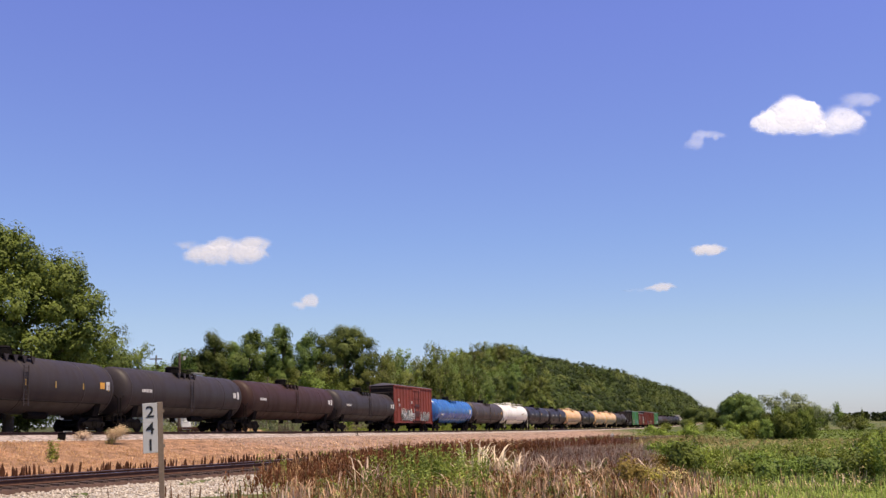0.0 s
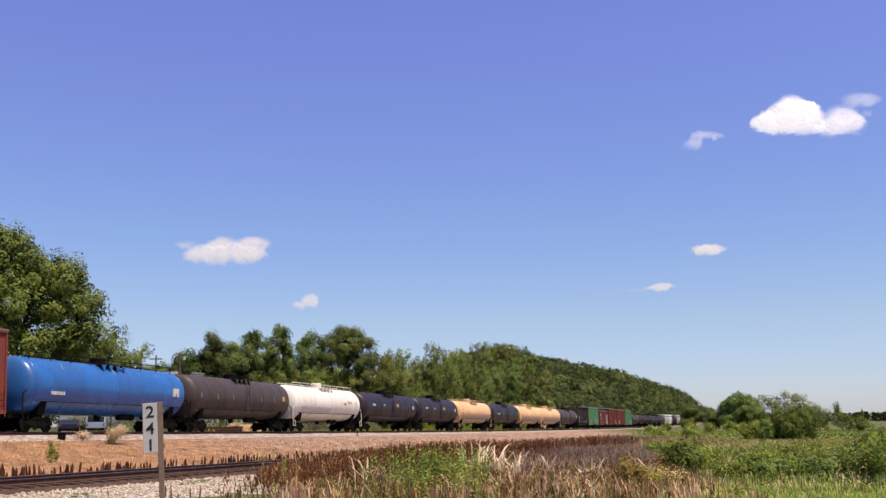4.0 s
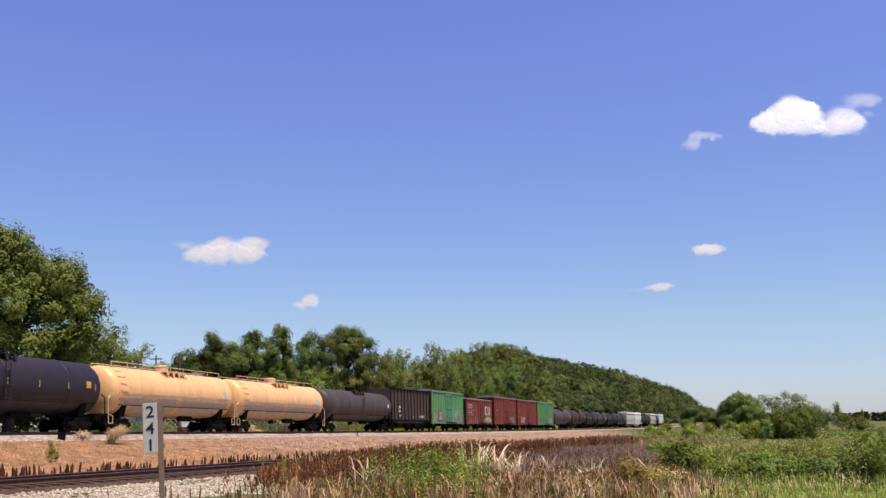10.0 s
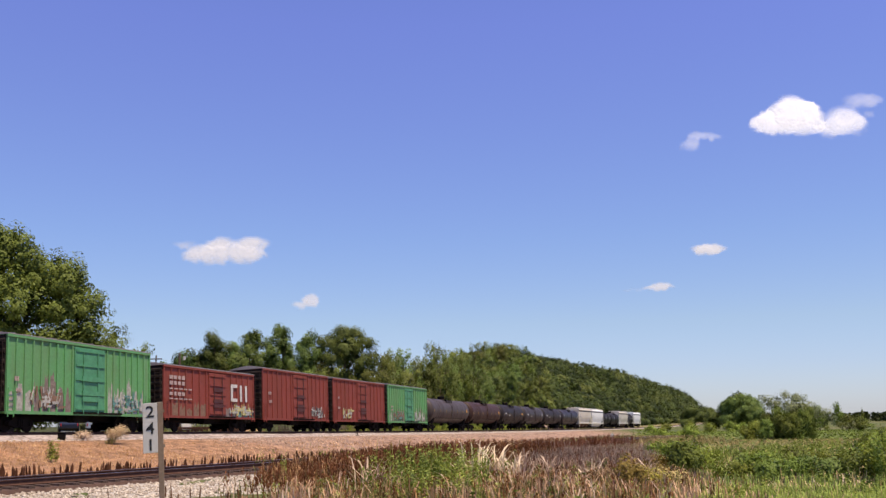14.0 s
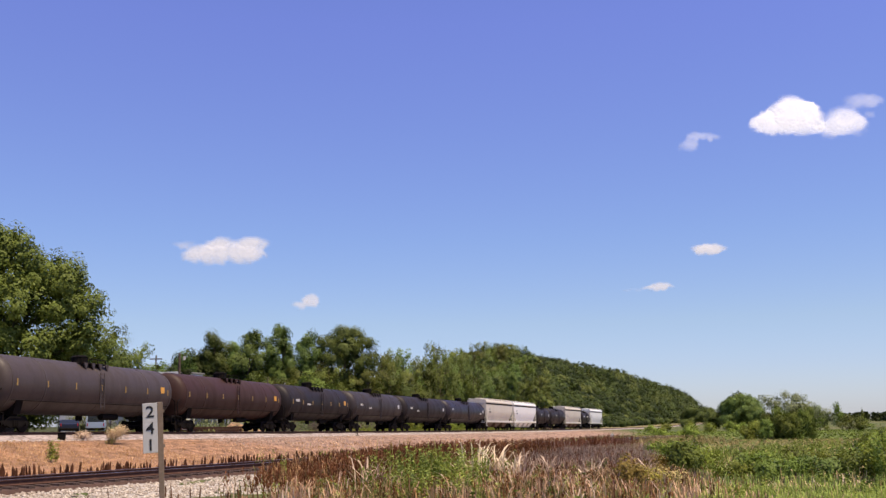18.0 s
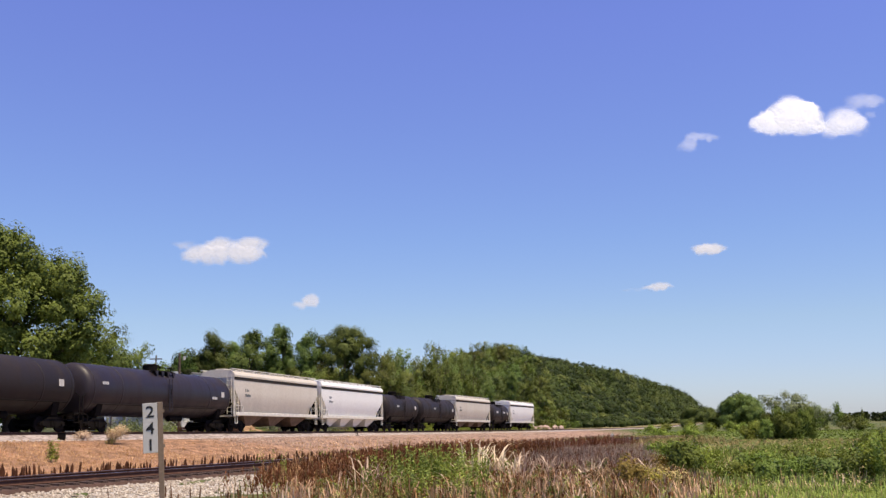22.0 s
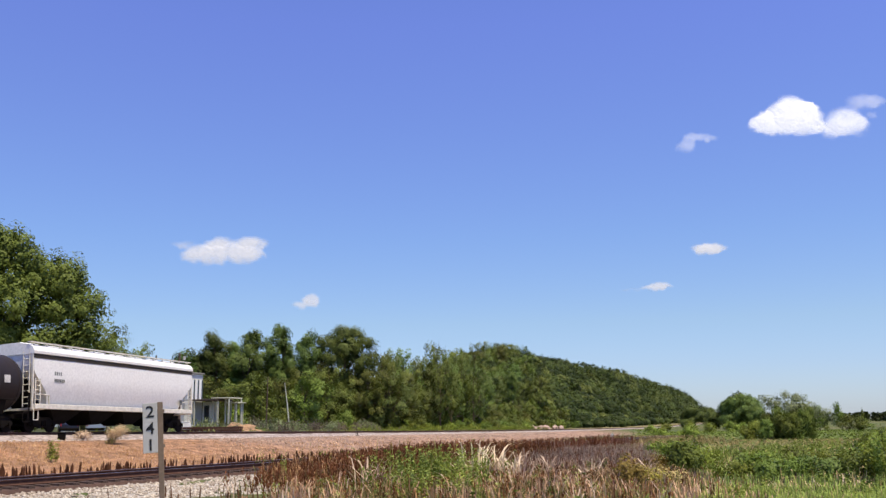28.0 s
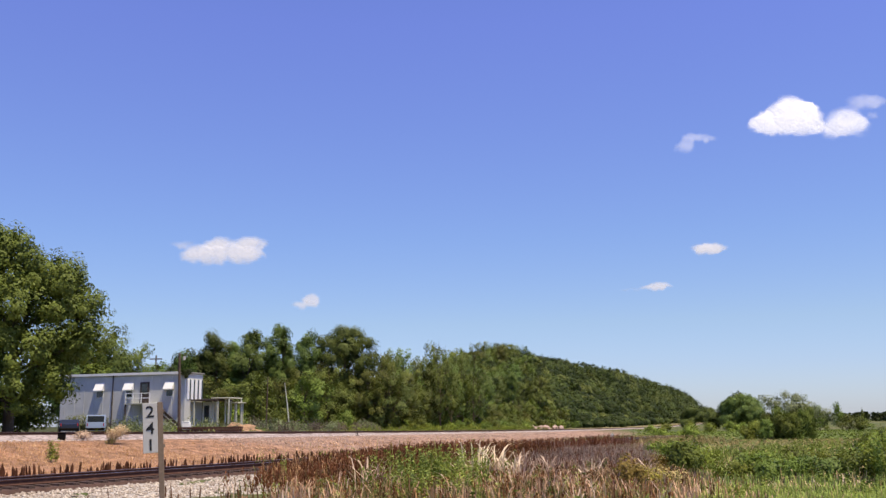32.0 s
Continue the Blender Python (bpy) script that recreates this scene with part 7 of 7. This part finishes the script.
vehicle("minivan", "silver-blue minivan parked beside the building", pose(-34.3, 95.0, float(ground_z(-34.3, 95.0)) - 0.02, 0, 0, -72), M_CARSILVER, 2.28,
        [(-2.3, 0.3), (-2.3, 0.8), (-1.5, 1.02), (-0.75, 1.74), (2.0, 1.80), (2.25, 1.08), (2.28, 0.3)], ((-0.85, 0.1, 1.1, 1.6), (0.2, 1.1, 1.1, 1.64), (1.2, 2.0, 1.1, 1.62)), "car", ((2.235, 1.12), (2.04, 1.69)))
vehicle("parked_car", "dark blue car parked beside the minivan", pose(-36.6, 94.0, float(ground_z(-36.6, 94.0)) - 0.02, 0, 0, -68), M_CARDARK, 2.18,
        [(-2.2, 0.28), (-2.2, 0.72), (-1.0, 0.92), (-0.4, 1.36), (1.2, 1.36), (1.75, 0.96), (2.18, 0.9), (2.18, 0.28)], ((-0.5, 0.3, 0.92, 1.28), (0.4, 1.2, 0.92, 1.28)), "car", ((1.7, 0.99), (1.26, 1.31)))


def make_poles():
    t = thing("utility_pole", "dark wooden utility pole beside the building", "pole", at=pose(-25.3, 92, 1.2))
    bm = bmesh.new()
    tube(bm, (0, 0, -0.4), (-0.25, 0, 7.45), 0.15, 10, 0.11)
    part("pole", bm, M_POLE, t)
    bm = bmesh.new()
    tube(bm, (0.25, -0.12, 6.75), (0.25, -0.12, 7.1), 0.14, 10)
    part("pole_lamp", bm, M_SIGN, t, "pale lamp head")
    t = thing("utility_pole", "far utility pole with a crossarm and transformer", "pole", at=pose(-42.3, 140, 1.6))
    bm = bmesh.new()
    tube(bm, (0, 0, -0.4), (0, 0, 10.3), 0.14, 8, 0.1)
    part("pole", bm, M_POLE, t)
    bm = bmesh.new()
    block(bm, -0.9, 0.9, -0.08, 0.08, 9.7, 9.85)
    part("crossarm", bm, M_POLE, t)
    bm = bmesh.new()
    tube(bm, (0.3, -0.2, 8.1), (0.3, -0.2, 8.9), 0.25, 10)
    part("transformer", bm, M_UNDER, t)
    for x, y, h, lean, wood in ((-21.3, 115, 6.6, 0.1, M_POLE), (-18.6, 116, 6.0, -0.75, M_PALEWOOD)):
        t = thing("bare_tree", "pale bare tree trunk among the undergrowth", "tree", at=pose(x, y, float(ground_z(x, y))))
        bm = bmesh.new()
        tube(bm, (0, 0, -0.2), (lean * 0.5, 0, h * 0.55), 0.09, 8, 0.075)
        tube(bm, (lean * 0.5, 0, h * 0.55), (lean, 0, h), 0.075, 8, 0.04)
        part("trunk", bm, wood, t)
    t = thing("rock_pile", "pile of pinkish boulders beside the far track", "rocks", at=pose(24.2, 226, float(ground_z(24.2, 226)), 0, 0, 10))
    rr = np.random.default_rng(12)
    for k in range(14):
        bm = bmesh.new()
        bmesh.ops.create_icosphere(bm, subdivisions=1, radius=rr.uniform(0.5, 0.95))
        for v in bm.verts:
            v.co *= rr.uniform(0.8, 1.2)
            v.co.z *= 0.7
        part("boulder", bm, M_PINKSTONE, t, at=pose(rr.uniform(-4, 3.6), rr.uniform(-0.8, 0.8), rr.uniform(0.3, 0.9)))
    t = thing("marker_post", "short pale marker post beside the near track", "post", at=pose(14.6, 84.5, float(ground_z(14.6, 84.5))))
    bm = bmesh.new()
    block(bm, -0.06, 0.06, -0.06, 0.06, -0.2, 1.0, 0.01)
    part("post", bm, M_PALEWOOD, t)
    bm = bmesh.new()
    block(bm, -0.16, 0.14, -0.09, -0.06, 0.6, 0.85, 0.01)
    part("plate", bm, M_SIGN, t)
    t = thing("dirt_mound", "low mound of bare orange earth by the yard", "mound", at=pose(-21.0, 98, float(ground_z(-21.0, 98))))
    bm = bmesh.new()
    bmesh.ops.create_icosphere(bm, subdivisions=4, radius=1.0)
    for v in bm.verts:
        k = 1 + 0.35 * noise.noise(v.co * 2.2) + 0.12 * noise.noise(v.co * 7)
        v.co = Vector((v.co.x * 2.3 * k, v.co.y * 1.6 * k, max(v.co.z, -0.1) * 1.1 * k))
    part("earth", bm, plain("bare orange earth", (0.40, 0.25, 0.145), 0.95, 0, 0.4, 5, rel=0.6), t, smooth=True)
    t = thing("timber_stack", "stack of rusty brown old sleepers beside the line", "timber", at=pose(-21.5, 88, float(ground_z(-21.5, 88)) + 0.0, 0, 0, -8))
    rng = np.random.default_rng(2)
    for k in range(16):
        bm = bmesh.new()
        block(bm, -2.9, 2.8, -0.12, 0.12, -0.11, 0.11, 0.015)
        part("sleeper", bm, M_RAIL, t, at=pose(rng.normal(0, 0.12), (k % 4) * 0.27, 0.11 + 0.23 * (k // 4), 0, 0, rng.normal(0, 1)))
    t = thing("trackside_box", "dark grey trackside box on the ballast shoulder", "box", at=pose(-21.2, 53.5, float(ground_z(-21.2, 53.5)) + 0.08, 0, 0, 12))
    bm = bmesh.new()
    block(bm, -0.19, 0.19, -0.15, 0.15, -0.2, 0.34, 0.02)
    part("box", bm, M_UNDER, t)
    bm = bmesh.new()
    block(bm, -0.21, 0.21, -0.17, 0.17, 0.34, 0.38)
    part("lid", bm, M_UNDER, t)
    t = thing("switch_stand", "small dark marker beside the main rail", "marker", at=pose(-8.9, 98, 0.25))
    bm = bmesh.new()
    block(bm, -0.2, 0.2, -0.1, 0.1, 0, 0.35, 0.02)
    tube(bm, (0, 0, 0.3), (0, 0, 0.62), 0.05, 8)
    part("body", bm, M_UNDER, t)


make_poles()


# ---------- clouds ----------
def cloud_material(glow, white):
    m, n, l, b = material("cloud droplets with added glow", 1.0, 0, 0.0)
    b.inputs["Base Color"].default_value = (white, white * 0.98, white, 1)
    b.inputs["Emission Color"].default_value = (1.0, 0.95, 0.97, 1)   # added glow, stands in for light scattered inside the droplets
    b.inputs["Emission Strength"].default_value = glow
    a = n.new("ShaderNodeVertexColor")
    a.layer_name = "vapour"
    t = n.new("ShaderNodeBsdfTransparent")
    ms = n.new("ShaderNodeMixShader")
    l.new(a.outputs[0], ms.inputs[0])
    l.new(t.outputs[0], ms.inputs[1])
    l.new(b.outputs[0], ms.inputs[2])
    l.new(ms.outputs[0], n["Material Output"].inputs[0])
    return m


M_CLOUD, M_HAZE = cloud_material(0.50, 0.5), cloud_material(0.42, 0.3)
CLOUDS = []
PUFF = 1.45


def cloud(x, z, lobes, thick, soft, drift, label, seed, mat=None):
    """A lumpy closed body of vapour whose density thins out towards its rim; lobes are (dx, dz, rx, rz, weight)."""
    lo = np.array([min(a[0] - a[2] * 1.15 for a in lobes), min(a[1] - a[3] * 1.25 for a in lobes)])
    hi = np.array([max(a[0] + a[2] * 1.15 for a in lobes), max(a[1] + a[3] * 1.25 for a in lobes)])
    nu, nv = int((hi[0] - lo[0]) / 0.9) + 2, int((hi[1] - lo[1]) / 0.9) + 2
    U, V = np.meshgrid(np.linspace(lo[0], hi[0], nu), np.linspace(lo[1], hi[1], nv), indexing="ij")
    size = min(a[3] for a in lobes) + 8.0
    N1 = np.array([[noise.fractal(Vector((u / size, v / size, seed)), 0.75, 2.2, 5) for u, v in zip(a, b)] for a, b in zip(U, V)])
    N2 = np.array([[noise.fractal(Vector((u / size, seed + 9.0, v / size)), 0.8, 2.2, 4) for u, v in zip(a, b)] for a, b in zip(U, V)])
    wu, wv = U + 0.26 * size * N2, V + 0.26 * size * N1
    rest, bulge = np.ones_like(U), np.zeros_like(U)
    for dx, dz, rx, rz, w in lobes:
        q = ((wu - dx) / rx) ** 2 + ((wv - dz) / rz) ** 2
        rest *= 1 - w * np.clip(1.12 - q, 0, 1)
        bulge = np.maximum(bulge, rz * np.sqrt(np.clip(1.12 - q, 0, 1)))
    D = 1 - rest
    rim = np.minimum(np.minimum(U - lo[0], hi[0] - U) / (0.12 * (hi[0] - lo[0])), np.minimum(V - lo[1], hi[1] - V) / (0.2 * (hi[1] - lo[1])))
    alpha = thick * smooth(D + 0.34 * N1 * np.sqrt(np.clip(D, 0, 1)), 0.02, soft) ** 1.25 * smooth(rim, 0.0, 0.5)
    low = 1 - 0.62 * smooth(-(V - lo[1]) / (hi[1] - lo[1]), -0.46, -0.04)      # the base frays away
    alpha *= low
    deep = bulge * 0.3
    P, A, F = [], [], []
    idx = np.arange(nu * nv).reshape(nu, nv)
    quad = np.stack([idx[:-1, :-1], idx[1:, :-1], idx[1:, 1:], idx[:-1, 1:]], -1).reshape(-1, 4)
    quad = quad[alpha.reshape(-1)[quad].max(1) > 0.003]
    for side in (-1, 1):
        P.append(np.stack([U, side * np.abs(deep) * (1.0 if side < 0 else 0.7), V], -1).reshape(-1, 3) * PUFF)
        A.append(alpha.reshape(-1))
        F.append((quad if side < 0 else quad[:, ::-1]) + (0 if side < 0 else nu * nv))
    me = bpy.data.meshes.new("cloud")
    me.from_pydata(np.concatenate(P).tolist(), [], np.concatenate(F).tolist())
    a = np.concatenate(A)
    at = me.color_attributes.new("vapour", "FLOAT_COLOR", "POINT")
    at.data.foreach_set("color", np.stack([a, a, a, np.ones_like(a)], 1).reshape(-1).astype(np.float32))
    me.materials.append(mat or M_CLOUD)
    me.shade_smooth()
    ob = tagged(new("cloud", me), label, "cloud", "fair-weather clouds", "stuff")
    CLOUDS.append((ob, x, z, drift))


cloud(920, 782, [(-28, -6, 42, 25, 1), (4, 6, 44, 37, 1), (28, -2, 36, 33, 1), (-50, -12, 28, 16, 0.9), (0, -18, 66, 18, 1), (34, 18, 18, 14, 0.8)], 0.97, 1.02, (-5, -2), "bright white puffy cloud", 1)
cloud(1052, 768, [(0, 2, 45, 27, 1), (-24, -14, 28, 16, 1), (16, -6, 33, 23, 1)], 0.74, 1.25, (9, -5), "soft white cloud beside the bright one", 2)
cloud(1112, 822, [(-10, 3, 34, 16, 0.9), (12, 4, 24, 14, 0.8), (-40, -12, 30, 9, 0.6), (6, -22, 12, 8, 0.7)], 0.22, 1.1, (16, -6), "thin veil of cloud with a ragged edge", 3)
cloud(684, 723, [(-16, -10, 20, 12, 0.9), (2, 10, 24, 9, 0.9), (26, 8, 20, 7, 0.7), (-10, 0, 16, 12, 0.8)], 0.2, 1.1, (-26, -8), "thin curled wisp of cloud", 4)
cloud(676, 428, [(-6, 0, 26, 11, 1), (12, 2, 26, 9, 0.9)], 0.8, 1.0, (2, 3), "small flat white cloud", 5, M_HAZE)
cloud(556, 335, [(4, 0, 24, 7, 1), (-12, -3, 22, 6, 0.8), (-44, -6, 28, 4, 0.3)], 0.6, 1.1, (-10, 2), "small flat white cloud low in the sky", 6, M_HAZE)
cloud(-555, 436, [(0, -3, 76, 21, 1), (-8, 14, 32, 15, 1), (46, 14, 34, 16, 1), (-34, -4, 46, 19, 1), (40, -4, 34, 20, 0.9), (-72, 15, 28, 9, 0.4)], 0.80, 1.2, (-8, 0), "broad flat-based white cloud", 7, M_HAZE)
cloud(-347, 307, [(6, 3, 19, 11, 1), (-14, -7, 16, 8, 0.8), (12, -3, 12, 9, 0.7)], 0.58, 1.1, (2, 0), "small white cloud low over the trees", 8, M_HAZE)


# ---------- what moves ----------
def motions():
    for car, mid, L in TRAIN:
        rows = []
        for t in range(0, 33):
            s = (29.0 - t) * SPEED + mid
            rows.append((float(t), car_pose(s, L / 2 - 2.3)))
        walk(car, rows)
    for ob, x, z, (dx, dz) in CLOUDS:
        walk(ob, [(0.0, pose(x, 2400, z)), (16.0, pose(x + dx / 2, 2400, z + dz / 2)), (32.0, pose(x + dx, 2400, z + dz))])


motions()
